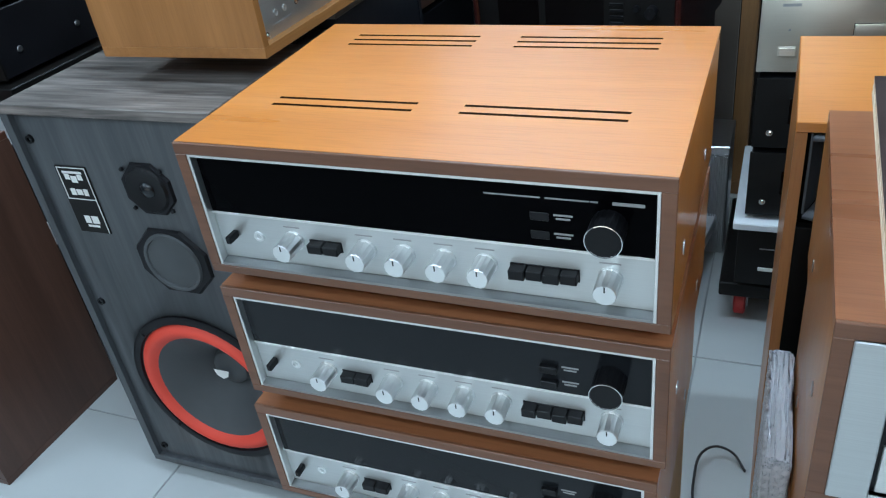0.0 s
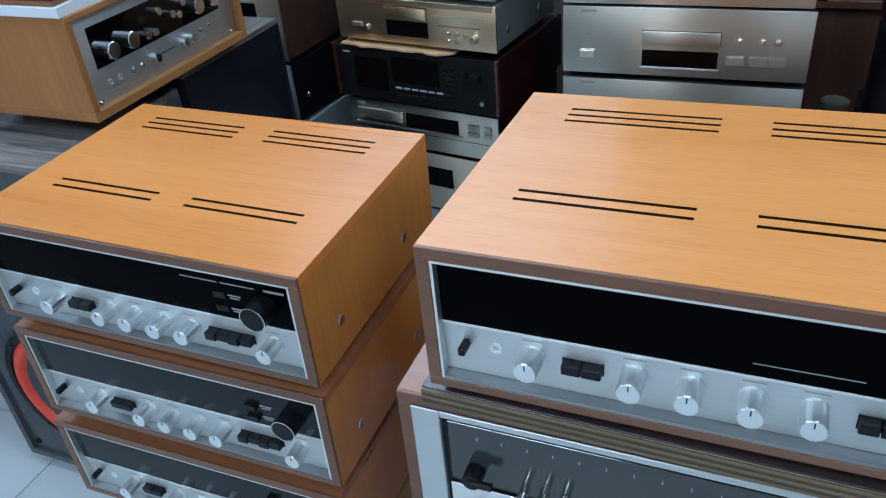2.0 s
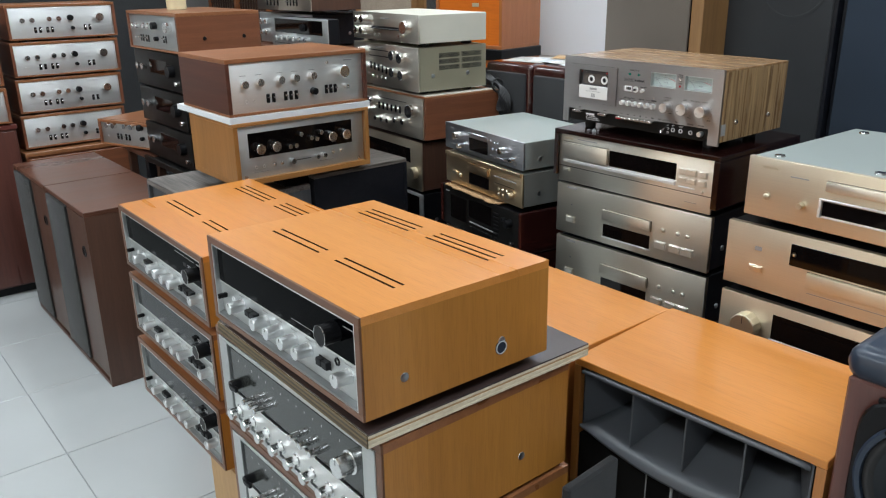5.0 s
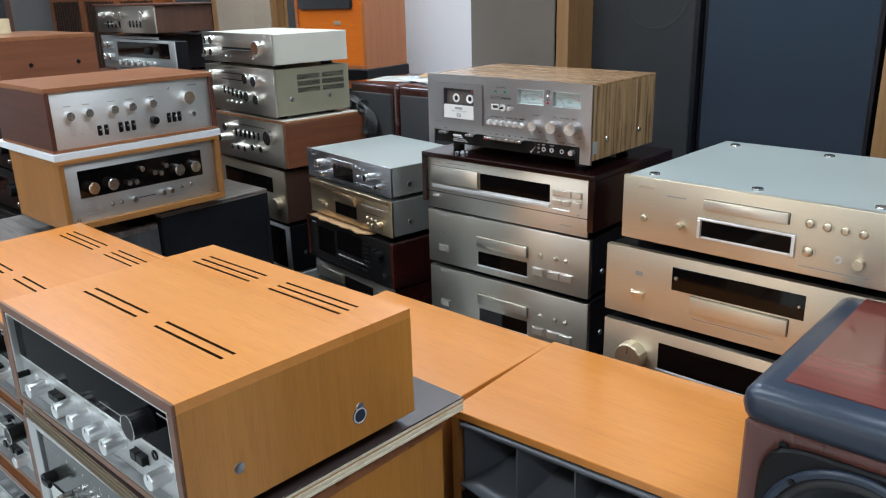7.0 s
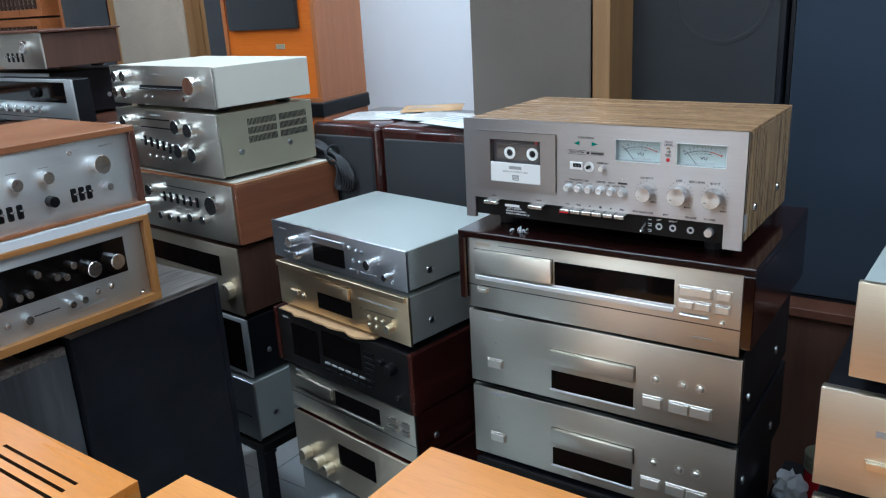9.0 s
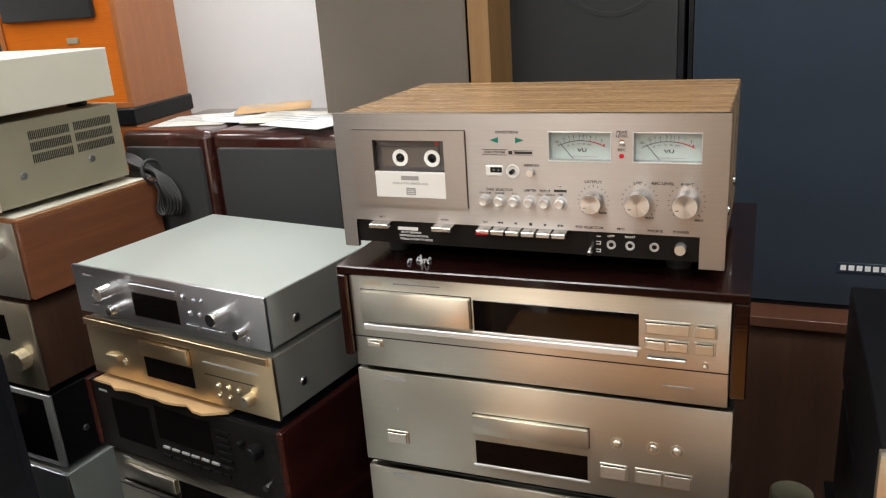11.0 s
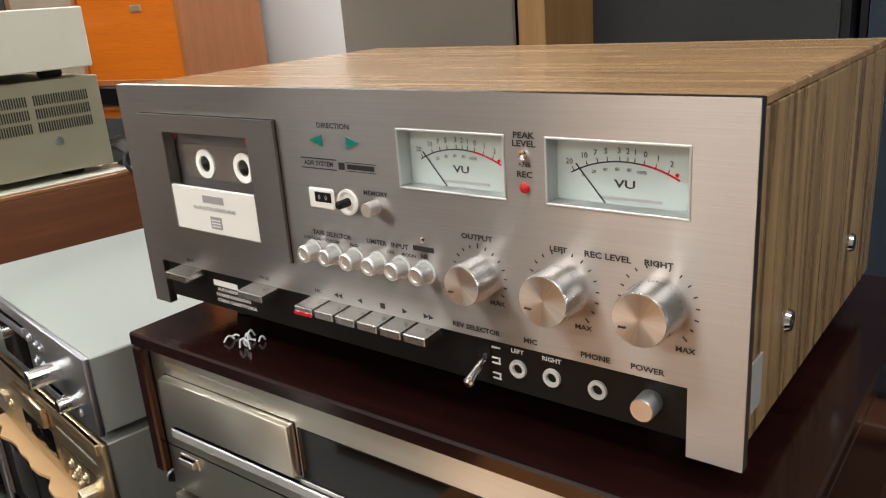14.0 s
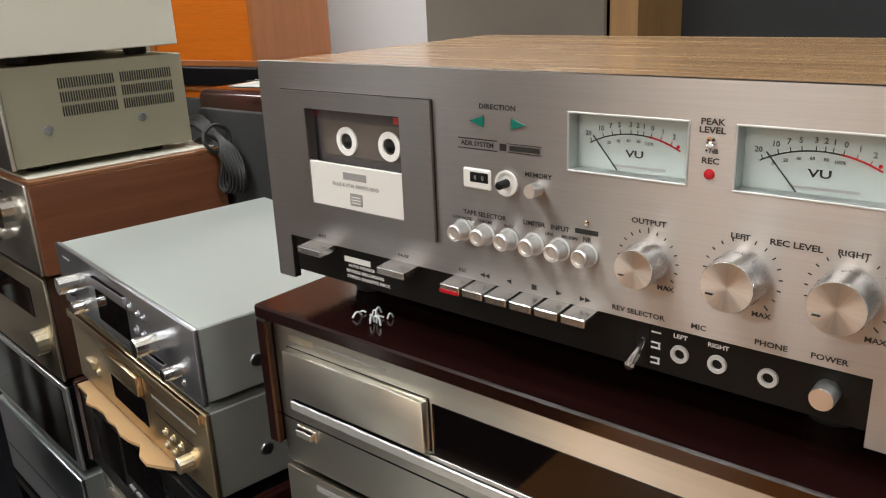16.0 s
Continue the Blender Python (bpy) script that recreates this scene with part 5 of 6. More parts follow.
unit("stereo_amplifier", pose(0.757, 1.489, 0.645), 0.472, 0.40, 0.145, M_GOLD, M_STEELB, "gold amplifier with one large knob and dark display", "amplifier", [
    ("knob", 0.064, 0.088, 0.027, 0.026, M_KNOB_G), ("win", 0.112, 0.074, 0.30, 0.124, M_SATIN), ("bar", 0.2, 0.04, 0.1, 0.002), ("knob", 0.42, 0.088, 0.027, 0.026, M_KNOB_G)], 0.014, 0.012, M_KNOB_G, "gold players")
gk = thing("equipment_rack", pose(0.75, 1.53, 0), "black rack holding the gold players", "rack")
for z in (0.06, 0.33, 0.607):
    block(gk, "shelf", M_BLACKP, (0, 0.47), (0, 0.38), (z, z + 0.026), 0.002)
for x in (0, 0.435):
    for y in (0, 0.345):
        block(gk, "post", M_STEELB, (x, x + 0.035), (y, y + 0.035), (0, 0.607), 0.002)

# ------------------------------------------------ preamplifiers by the black loudspeaker
P1 = unit("stereo_amplifier", pose(-0.452, 1.034, 1.0360, 0, 0, 89.5), 0.452, 0.30, 0.138, M_SATIN, M_CHASSIS, "silver-faced amplifier in a red walnut case", "amplifier", [
    ("knob", 0.043, 0.082, 0.011, 0.016), ("knob", 0.092, 0.084, 0.011, 0.016), ("knob", 0.160, 0.085, 0.011, 0.016), ("knob", 0.210, 0.086, 0.011, 0.016), ("knob", 0.268, 0.088, 0.011, 0.018), ("knob", 0.375, 0.092, 0.018, 0.022), ("knob", 0.270, 0.045, 0.010, 0.018, M_BLACK), ("knob", 0.388, 0.048, 0.007, 0.014),
    ("jack", 0.048, 0.034, 0.005), ("jack", 0.072, 0.036, 0.003), ("lever", 0.118, 0.038), ("lever", 0.136, 0.038), ("lever", 0.176, 0.039), ("lever", 0.194, 0.039), ("lever", 0.212, 0.039), ("lever", 0.318, 0.045), ("lever", 0.334, 0.045), ("lever", 0.350, 0.045), ("dome", 0.325, 0.120, 0.003), ("bar", 0.40, 0.122, 0.03, 0.003)] + [("bar", u, 0.104, 0.02, 0.0016) for u in (0.043, 0.092, 0.16, 0.21, 0.27)], foot=0.0005, side_screws=False)
P1.scale.x = 0.925
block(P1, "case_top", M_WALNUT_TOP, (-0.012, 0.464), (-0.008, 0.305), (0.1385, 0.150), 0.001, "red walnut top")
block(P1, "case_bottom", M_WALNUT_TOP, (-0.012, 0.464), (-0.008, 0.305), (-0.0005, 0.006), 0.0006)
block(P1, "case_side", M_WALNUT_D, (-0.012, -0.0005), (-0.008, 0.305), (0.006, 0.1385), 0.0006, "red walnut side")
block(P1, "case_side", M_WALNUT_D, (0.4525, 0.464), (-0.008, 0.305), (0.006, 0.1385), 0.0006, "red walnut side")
fs = thing("foam_sheet", pose(-0.440, 1.03, 1.0185, 0, 0, 89.5), "white packing foam sheet between two amplifiers", "foam sheet")
bm = add_box(bmesh.new(), (-0.012, 0.435), (-0.004, 0.36), (0, 0.0155))
bmesh.ops.subdivide_edges(bm, edges=bm.edges, cuts=10, use_grid_fill=True)
for v in bm.verts:
    v.co.z = v.co.z if v.co.z < 0.01 else v.co.z + 0.0008 * math.sin(v.co.x * 60)
    v.co.y += 0.002 * math.sin(v.co.x * 45) if v.co.y < 0.02 else 0
part("foam", bm, M_FOAM, fs)
P2 = unit("stereo_receiver", pose(-0.447, 1.036, 0.848, 0, 0, 89.5), 0.435, 0.275, 0.160, M_PLATE, M_CHASSIS, "silver and black faced receiver in a golden oak case", "receiver", [
    ("win", 0.035, 0.070, 0.392, 0.138), ("knob", 0.066, 0.094, 0.015, 0.020), ("knob", 0.118, 0.095, 0.015, 0.020), ("knob", 0.312, 0.098, 0.015, 0.020), ("knob", 0.362, 0.099, 0.015, 0.020), ("knob", 0.165, 0.088, 0.007, 0.014), ("knob", 0.185, 0.088, 0.007, 0.014), ("knob", 0.205, 0.118, 0.007, 0.014), ("knob", 0.24, 0.103, 0.007, 0.014), ("knob", 0.258, 0.098, 0.007, 0.014), ("knob", 0.275, 0.115, 0.007, 0.014),
    ("bar", 0.085, 0.122, 0.09, 0.007, M_WHITE), ("bar", 0.335, 0.122, 0.085, 0.007, M_WHITE), ("bar", 0.215, 0.044, 0.05, 0.002, M_INK), ("knob", 0.175, 0.044, 0.008, 0.012), ("knob", 0.26, 0.045, 0.007, 0.012), ("knob", 0.285, 0.046, 0.007, 0.012), ("dome", 0.32, 0.05, 0.004), ("dome", 0.35, 0.052, 0.004),
    ("jack", 0.055, 0.042, 0.005), ("jack", 0.08, 0.042, 0.005), ("dome", 0.115, 0.043, 0.004), ("dome", 0.14, 0.043, 0.004), ("dome", 0.02, 0.018, 0.004), ("dome", 0.415, 0.018, 0.004), ("bar", 0.07, 0.028, 0.05, 0.0015), ("bar", 0.3, 0.03, 0.06, 0.0015)], foot=0.010, side_screws=False)
P2.scale.x = 0.935
block(P2, "case_top", M_OAK_TOP, (-0.014, 0.449), (-0.014, 0.28), (0.1605, 0.170), 0.001, "golden oak top")
block(P2, "case_bottom", M_OAK_TOP, (-0.014, 0.449), (-0.014, 0.28), (-0.003, 0.012), 0.0006, "golden oak base")
block(P2, "case_side", M_OAK, (-0.014, -0.0005), (-0.014, 0.28), (0.012, 0.1605), 0.0006, "golden oak side")
block(P2, "case_side", M_OAK, (0.4355, 0.449), (-0.014, 0.28), (0.012, 0.1605), 0.0006, "golden oak side")
block(P2, "packing_block", M_CHASSIS, (0.17, 0.265), (0.05, 0.26), (-0.043, -0.003), 0.002)

# ------------------------------------------------ cream and silver stack
CK = dict(knob_mat=M_KNOB)
unit("stereo_tuner", pose(-0.946, 1.758, 1.176, 0, 0, -4.8), 0.428, 0.275, 0.090, M_CHAMP_L, M_CREAM, "slim champagne amplifier with a cream cover", "amplifier", [
    ("knob", 0.050, 0.066, 0.013, 0.02), ("knob", 0.090, 0.066, 0.013, 0.02), ("knob", 0.045, 0.028, 0.013, 0.02), ("knob", 0.085, 0.028, 0.013, 0.02), ("groove", 0.13, 0.040, 0.31, 0.046), ("ridge", 0.13, 0.036, 0.31, 0.0395, M_BLACK), ("knob", 0.368, 0.050, 0.021, 0.024), ("knob", 0.33, 0.02, 0.006, 0.014), ("dome", 0.15, 0.018, 0.003), ("dome", 0.18, 0.018, 0.003), ("bar", 0.22, 0.072, 0.06, 0.002)], side_screws=False, foot=0.012)
cr2 = unit("stereo_amplifier", pose(-0.952, 1.760, 1.021, 0, 0, -4.8), 0.425, 0.28, 0.142, M_CHAMP_L, M_BEIGE, "champagne amplifier with a beige vented steel cover", "amplifier", [
    ("knob", 0.060, 0.112, 0.014, 0.02), ("knob", 0.056, 0.060, 0.014, 0.02), ("knob", 0.025, 0.095, 0.012, 0.02), ("knob", 0.025, 0.045, 0.012, 0.02), ("knob", 0.290, 0.110, 0.017, 0.022), ("knob", 0.340, 0.105, 0.017, 0.022), ("knob", 0.290, 0.055, 0.017, 0.022), ("knob", 0.345, 0.050, 0.017, 0.022), ("groove", 0.11, 0.118, 0.24, 0.121), ("groove", 0.11, 0.098, 0.24, 0.101), ("bar", 0.18, 0.13, 0.05, 0.003)] + [("lever", 0.12 + 0.026 * k, 0.066 - 0.003 * k) for k in range(5)] + [("dome", 0.13 + 0.03 * k, 0.028, 0.004) for k in range(4)], side_screws=True, foot=0.012)
for r in range(3):
    for k in range(2):
        g = bmesh.new()
        for j in range(22):
            y0 = 0.085 + k * 0.092 + j * 0.0038
            add_box(g, (0.4215, 0.4228), (y0, y0 + 0.0018), (0.066 + r * 0.020, 0.081 + r * 0.020))
        part("vent", g, M_INK, cr2)
cl_ = thing("cream_felt_pad", pose(-0.91, 1.765, 1.0076, 0, 0, -4.8), "thin cream pad folded under the amplifier", "pad")
block(cl_, "pad", M_CREAM, (0.0, 0.40), (0.004, 0.30), (0, 0.0025), 0.0008)
cr3 = unit("stereo_amplifier", pose(-0.944, 1.764, 0.865, 0, 0, -4.8), 0.432, 0.29, 0.136, M_CHAMP_L, M_WALNUT, "champagne amplifier in a red walnut case", "amplifier", [
    ("knob", 0.110, 0.100, 0.014, 0.02), ("knob", 0.07, 0.06, 0.013, 0.02), ("knob", 0.380, 0.092, 0.023, 0.026), ("knob", 0.330, 0.050, 0.011, 0.02), ("knob", 0.28, 0.05, 0.011, 0.02), ("groove", 0.15, 0.112, 0.33, 0.114)] + [("lever", 0.15 + 0.028 * k, 0.084) for k in range(6)] + [("knob", 0.15 + 0.04 * k, 0.04, 0.009, 0.02) for k in range(3)], foot=0.010, side_screws=False)
block(cr3, "case_top", M_WALNUT_TOP, (0.0, 0.444), (0.004, 0.31), (0.1362, 0.1425), 0.001, "red walnut top")
block(cr3, "case_side", M_WALNUT, (0.4325, 0.444), (0.004, 0.31), (0.0, 0.136), 0.001, "red walnut side")
cr4 = unit("stereo_amplifier", pose(-0.962, 1.770, 0.683, 0, 0, -4.8), 0.43, 0.30, 0.168, M_GOLD, M_BROWN, "gold-faced amplifier in a dark brown case", "amplifier", [("win", 0.06, 0.09, 0.36, 0.14), ("knob", 0.39, 0.06, 0.02, 0.02, M_KNOB_G), ("dome", 0.1, 0.05, 0.005)], foot=0.010, side_screws=False)
cr5 = unit("disc_player", pose(-0.962, 1.770, 0.521, 0, 0, -4.8), 0.43, 0.30, 0.150, M_SATIN, M_STEELB, "black component with a bright silver front edge", "disc player", [("win", 0.01, 0.01, 0.41, 0.14)], foot=0.010)
cr6 = unit("disc_player", pose(-0.967, 1.762, 0.351, 0, 0, -4.8), 0.44, 0.30, 0.158, M_GREYSIL, M_STEELTOP, "plain silver-grey component low in a stack", "disc player", [("groove", 0.02, 0.06, 0.42, 0.063)], foot=0.010)
fb = thing("equipment_rack", pose(-0.977, 1.762, 0, 0, 0, -4.8), "black stand under a stack of amplifiers", "rack")
block(fb, "shelf", M_BLACKP, (0, 0.46), (0, 0.34), (0.315, 0.340), 0.002)
for x in (0, 0.425):
    for y in (0, 0.305):
        block(fb, "post", M_STEELB, (x, x + 0.035), (y, y + 0.035), (0, 0.315), 0.002)
# bundled mains lead hanging behind the beige amplifier
cb = thing("cable_bundle", pose(-0.468, 2.03, 1.022), "coiled black mains lead hanging behind an amplifier", "cable")
for k in range(7):
    s, w_ = 0.0042 * (k - 3), 0.046 + 0.003 * (k % 4)
    tube("cable_loop", [(-0.10 - 0.004 * (k % 3), 0.6 * s, 0.012 + s), (-0.075, s, 0.026 + 0.4 * s), (-0.03, 0.4 * s, 0.012 + 0.3 * s), (0.0, 0.3 * s, 0.0), (0.022 + 0.4 * s, s, -0.022), (0.035 + s, 0.5 * s, -0.07 - 0.006 * (k % 3)), (0.022 + s, s, -0.085), (0.004, 0.4 * s, -0.03), (-0.03, 0.4 * s, -0.012 + 0.3 * s), (-0.08, s, -0.014 + 0.5 * s)], 0.0030, M_CABLE, cb)
tube("cable_wrap", [(-0.012, -0.022, 0.014), (-0.006, -0.026, -0.004), (-0.004, 0.0, -0.022), (-0.008, 0.024, 0.0), (-0.012, 0.0, 0.022), (-0.016, -0.022, 0.008)], 0.0032, M_CABLE, cb)
tube("lead", [(-0.02, 0.0, 0.01), (-0.05, 0.012, 0.024), (-0.085, 0.02, 0.020), (-0.12, 0.02, 0.008)], 0.003, M_CABLE, cb)


# ---------------------------------------------------------------- loudspeakers
def cabinet(t, w, d, h, front, side, top, inset=0.012, rim=0.018, z0=0.0, rz=0.0):
    """Cabinet of four boards and a baffle set back behind the rim. Front at y = 0."""
    block(t, "top_panel", top, (0, w), (0, d), (h - rim, h), 0.0012)
    block(t, "bottom_panel", side, (0, w), (0, d), (z0, z0 + rim), 0.0012)
    block(t, "side_panel", side, (0, rim), (0, d), (z0 + rim, h - rim), 0)
    block(t, "side_panel", side, (w - rim, w), (0, d), (z0 + rim, h - rim), 0)
    block(t, "back_panel", side, (rim, w - rim), (d - 0.015, d), (z0 + rim, h - rim), 0)
    return block(t, "baffle", front, (rim, w - rim), (inset, inset + 0.02), (z0 + rim, h - rim), 0)


def octagon_plate(parent, name, x, z, w, h, y, mat, cut=0.3, th=0.005):
    bm = bmesh.new()
    c = min(w, h) * cut
    pts = [(-w / 2 + c, -h / 2), (w / 2 - c, -h / 2), (w / 2, -h / 2 + c), (w / 2, h / 2 - c), (w / 2 - c, h / 2), (-w / 2 + c, h / 2), (-w / 2, h / 2 - c), (-w / 2, -h / 2 + c)]
    a = [bm.verts.new((u * 1.0, 0, v)) for u, v in pts]
    b = [bm.verts.new((u * 0.95, -th, v * 0.95)) for u, v in pts]
    bm.faces.new(a), bm.faces.new(b[::-1])
    for k in range(8):
        bm.faces.new((a[k], a[(k + 1) % 8], b[(k + 1) % 8], b[k]))
    ob = part(name, bm, mat, parent)
    ob.location = (x, y, z)
    return ob


cv = thing("floor_loudspeaker", pose(-0.876, 0.925, 0.0), "black ash three-way loudspeaker with a red-edged woofer", "loudspeaker")
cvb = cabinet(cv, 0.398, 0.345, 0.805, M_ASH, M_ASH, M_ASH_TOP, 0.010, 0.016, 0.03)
drill(cvb, 0.213, 0.259, 0.146, 0.0, 0.05)
block(cv, "plinth", M_BLACK, (0.03, 0.368), (0.03, 0.31), (0, 0.03), 0.002)
speaker_driver(cv, 0.213, 0.259, 0.164, M_REDSUR, M_CONE, M_STEELB, 0.010, M_CONE, "woofer", 0, 0.34, 0.42, 0.20)
em = bmesh.new()
em.faces.new([em.verts.new(p) for p in ((-0.017, 0, 0.008), (0.017, 0, 0.008), (0.012, 0, -0.006), (0, 0, -0.013), (-0.012, 0, -0.006))])
o = part("emblem", em, M_LABEL, cv, "pale shield emblem")
o.location = (0.211, 0.046, 0.264)
md = octagon_plate(cv, "midrange", 0.236, 0.540, 0.140, 0.120, 0.010, M_STEELB, 0.32)
part("midrange_cone", turned([(0.055, 0.004), (0.053, 0.009), (0.048, 0.0085), (0.047, 0.0055), (0.02, 0.0065), (0.001, 0.007)], 36), M_CONE, md)
tw = octagon_plate(cv, "tweeter", 0.237, 0.672, 0.092, 0.088, 0.010, M_STEELB, 0.3)
part("tweeter_horn", turned([(0.040, 0.004), (0.036, 0.009), (0.022, 0.0062), (0.014, 0.0054)], 32, caps=False), M_BLACK, tw)
part("tweeter_dome", turned([(0.014, 0.0045), (0.012, 0.008), (0.007, 0.011), (0.0005, 0.0122)], 24), M_CONE_B, tw)
for u, v in ((-0.036, 0.036), (0.036, 0.036), (-0.036, -0.036), (0.036, -0.036)):
    part("screw", turned([(0.004, 0.004), (0.003, 0.0075)], 10), M_BLACK, tw).location = (u * 1.0, 0, v * 0.93)
bd = block(cv, "badge", M_BLACKP, (0.060, 0.124), (0.0075, 0.010), (0.580, 0.702), 0.0006, "black badge with white outline and marks")
for x, z, w, h in ((0.100, 0.688, 0.058, 0.0016), (0.129, 0.630, 0.0016, 0.118), (0.072, 0.660, 0.0016, 0.058), (0.100, 0.632, 0.058, 0.0016), (0.100, 0.680, 0.040, 0.004), (0.087, 0.672, 0.010, 0.010), (0.100, 0.668, 0.012, 0.012), (0.113, 0.672, 0.010, 0.010), (0.088, 0.645, 0.010, 0.012), (0.101, 0.645, 0.012, 0.010), (0.114, 0.645, 0.009, 0.012), (0.094, 0.594, 0.012, 0.014), (0.110, 0.594, 0.014, 0.014), (0.102, 0.582, 0.024, 0.004)):
    bar(bd, x - 0.008, z + 0.011, w, h, M_LABEL, 0.0074)
for x, z in ((0.032, 0.745), (0.366, 0.745), (0.032, 0.43), (0.366, 0.43), (0.032, 0.07), (0.366, 0.07)):
    p_ = part("grille_socket", turned([(0.0075, 0.0), (0.007, 0.004), (0.004, 0.004), (0.004, -0.004)], 16, caps=False), M_BLACK, cv)
    p_.location = (x, 0.010, z)

b2 = thing("floor_loudspeaker", pose(-0.462, 1.275, 0, 0, 0, 90), "plain black woodgrain loudspeaker cabinet turned sideways", "loudspeaker")
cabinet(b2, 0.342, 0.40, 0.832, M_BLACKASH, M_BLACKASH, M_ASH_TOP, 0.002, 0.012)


def horn_speaker(m, w, label):
    """Floor speaker with an orange veneered cabinet, a wide cellular horn and a level panel."""
    h, d = 0.745, 0.312
    t = thing("horn_loudspeaker", m, label, "loudspeaker", "horn loudspeakers")
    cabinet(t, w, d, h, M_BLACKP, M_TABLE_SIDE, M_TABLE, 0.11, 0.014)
    x0, x1 = 0.02, w - 0.02
    zb, zt = 0.618, 0.728
    # horn mouth: curved lips, back wall and dividing vanes
    for nm, za, zc_, sgn in (("horn_lip", zb, zb + 0.035, 1), ("horn_lip", zt, zt - 0.03, -1)):
        bm = bmesh.new()
        N, Mm = 20, 5
        g = []
        for i in range(N + 1):
            u = i / N
            bow = 0.030 * math.sin(math.pi * u)
            col = []
            for j in range(Mm + 1):
                s = j / Mm
                col.append(bm.verts.new((x0 + (x1 - x0) * (u * (1 - 0.25 * s) + 0.125 * s), -0.004 - bow * (0.0 if sgn < 0 else 1.0) * (1 - s) * 0.6 + 0.105 * s, za + (zc_ - za) * s ** 1.5 - (sgn > 0) * 0.018 * math.sin(math.pi * u) * (1 - s))))
            g.append(col)
        for i in range(N):
            for j in range(Mm):
                f = bm.faces.new((g[i][j], g[i + 1][j], g[i + 1][j + 1], g[i][j + 1]))
                f.smooth = True
        o = part(nm, bm, M_HORN, t, "curved grey horn lip")
        sol = o.modifiers.new("thick", "SOLIDIFY")
        sol.thickness = 0.006
    for k in range(5):
        u = k / 4
        xa, xb = x0 + (x1 - x0) * u, x0 + (x1 - x0) * (u * 0.75 + 0.125)
        bm = bmesh.new()
        ring = [((xa - 0.0015, 0.006, zb - 0.004), (xa - 0.0015, 0.006, zt)), ((xb - 0.003, 0.105, zb + 0.03), (xb - 0.003, 0.105, zt - 0.025)), ((xb + 0.003, 0.105, zb + 0.03), (xb + 0.003, 0.105, zt - 0.025)), ((xa + 0.0015, 0.006, zb - 0.004), (xa + 0.0015, 0.006, zt))]
        vv = [[bm.verts.new(p) for p in q] for q in ring]
        for i in range(4):
            a, b = vv[i], vv[(i + 1) % 4]
            bm.faces.new((a[0], b[0], b[1], a[1]))
        bm.faces.new([q[0] for q in vv]), bm.faces.new([q[1] for q in vv][::-1])
        part("horn_vane", bm, M_HORN, t)
    lb_ = block(t, "lower_baffle", M_BLACKP, (0.014, w - 0.014), (0.004, 0.02), (0.014, zb - 0.024), 0.001)
    fr = block(t, "port_frame", M_GREYP, (0.160, 0.212), (0.001, 0.006), (0.520, 0.588), 0.001)
    block(fr, "port", M_CHASSIS, (0.164, 0.208), (-0.0005, 0.004), (0.524, 0.584), 0.0)
    pl = block(t, "level_panel", M_BLACK, (0.225, 0.40), (0.001, 0.006), (0.47, 0.585), 0.001)
    for x in (0.262, 0.355):
        dl = part("level_dial", turned([(0.022, 0.0), (0.022, 0.002), (0.013, 0.003), (0.012, 0.014), (0.010, 0.015)], 28), M_BLACK, pl)
        dl.location = (x, 0.001, 0.522)
        part("dial_ring", turned([(0.0215, 0.002), (0.0215, 0.0028), (0.0195, 0.0028), (0.0195, 0.002)], 28, caps=False), M_ZINC, dl)
    for x, z, ww in ((0.262, 0.562, 0.05), (0.355, 0.562, 0.05), (0.31, 0.55, 0.02), (0.31, 0.538, 0.02), (0.31, 0.526, 0.016)):
        bar(pl, x, z, ww, 0.003, M_GREYP, 0.0009)
    drill(lb_, w / 2, 0.235, 0.15, -0.01, 0.05)
    speaker_driver(t, w / 2, 0.235, 0.17, M_RUBBER, M_CONE, M_STEELB, 0.004, M_CONE)
    return t


M_HORN = paint("grey_horn", (0.085, 0.09, 0.10), 0.45, 0, 0.08)
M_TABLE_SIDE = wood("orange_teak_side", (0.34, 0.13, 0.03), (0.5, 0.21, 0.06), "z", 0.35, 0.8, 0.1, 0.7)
horn_speaker(pose(0.250, 1.098, 0), 0.444, "orange teak horn loudspeaker standing against its twin")
horn_speaker(pose(0.708, 1.108, 0, 0, 0, 3.0), 0.445, "orange teak horn loudspeaker with grey cellular horn")

# grey panel leaning between amplifier stack and horn speaker
lp = thing("loose_grille", pose(0.842, 0.93, 0.0, 0, 0, 3), "black cloth speaker grille leaning on the stack", "grille")
block(lp, "grille_board", M_CLOTH_DARK, (0.0, 0.018), (0, 0.13), (0.0, 0.63), 0.004)

# bookshelf woofer cabinet with rounded blue-black edges
rs = thing("floor_loudspeaker", pose(1.155, 1.130, 0.0), "mahogany loudspeaker with rounded blue-black edges", "loudspeaker")
rsb = block(rs, "cabinet", M_MAHOG_V, (0.004, 0.272), (0.0, 0.40), (0.02, 0.884), 0.003)
bm = bmesh.new()
add_box(bm, (-0.004, 0.280), (-0.006, 0.41), (0.880, 0.930), 0.022, 4)
part("top_edge", bm, M_NAVY, rs, "rounded blue-black top edge")
block(rs, "top_inlay", M_MAHOG, (0.034, 0.242), (0.034, 0.376), (0.9285, 0.9325), 0.001, "glossy mahogany top inlay")
block(rs, "plinth", M_BLACK, (0.02, 0.256), (0.02, 0.38), (0, 0.02), 0.001)
pl = holed_plate(rs, "driver_plate", M_BLACK, 0.222, 0.218, 0.093, 0.007)
pl.location = (0.138, 0.0, 0.762)
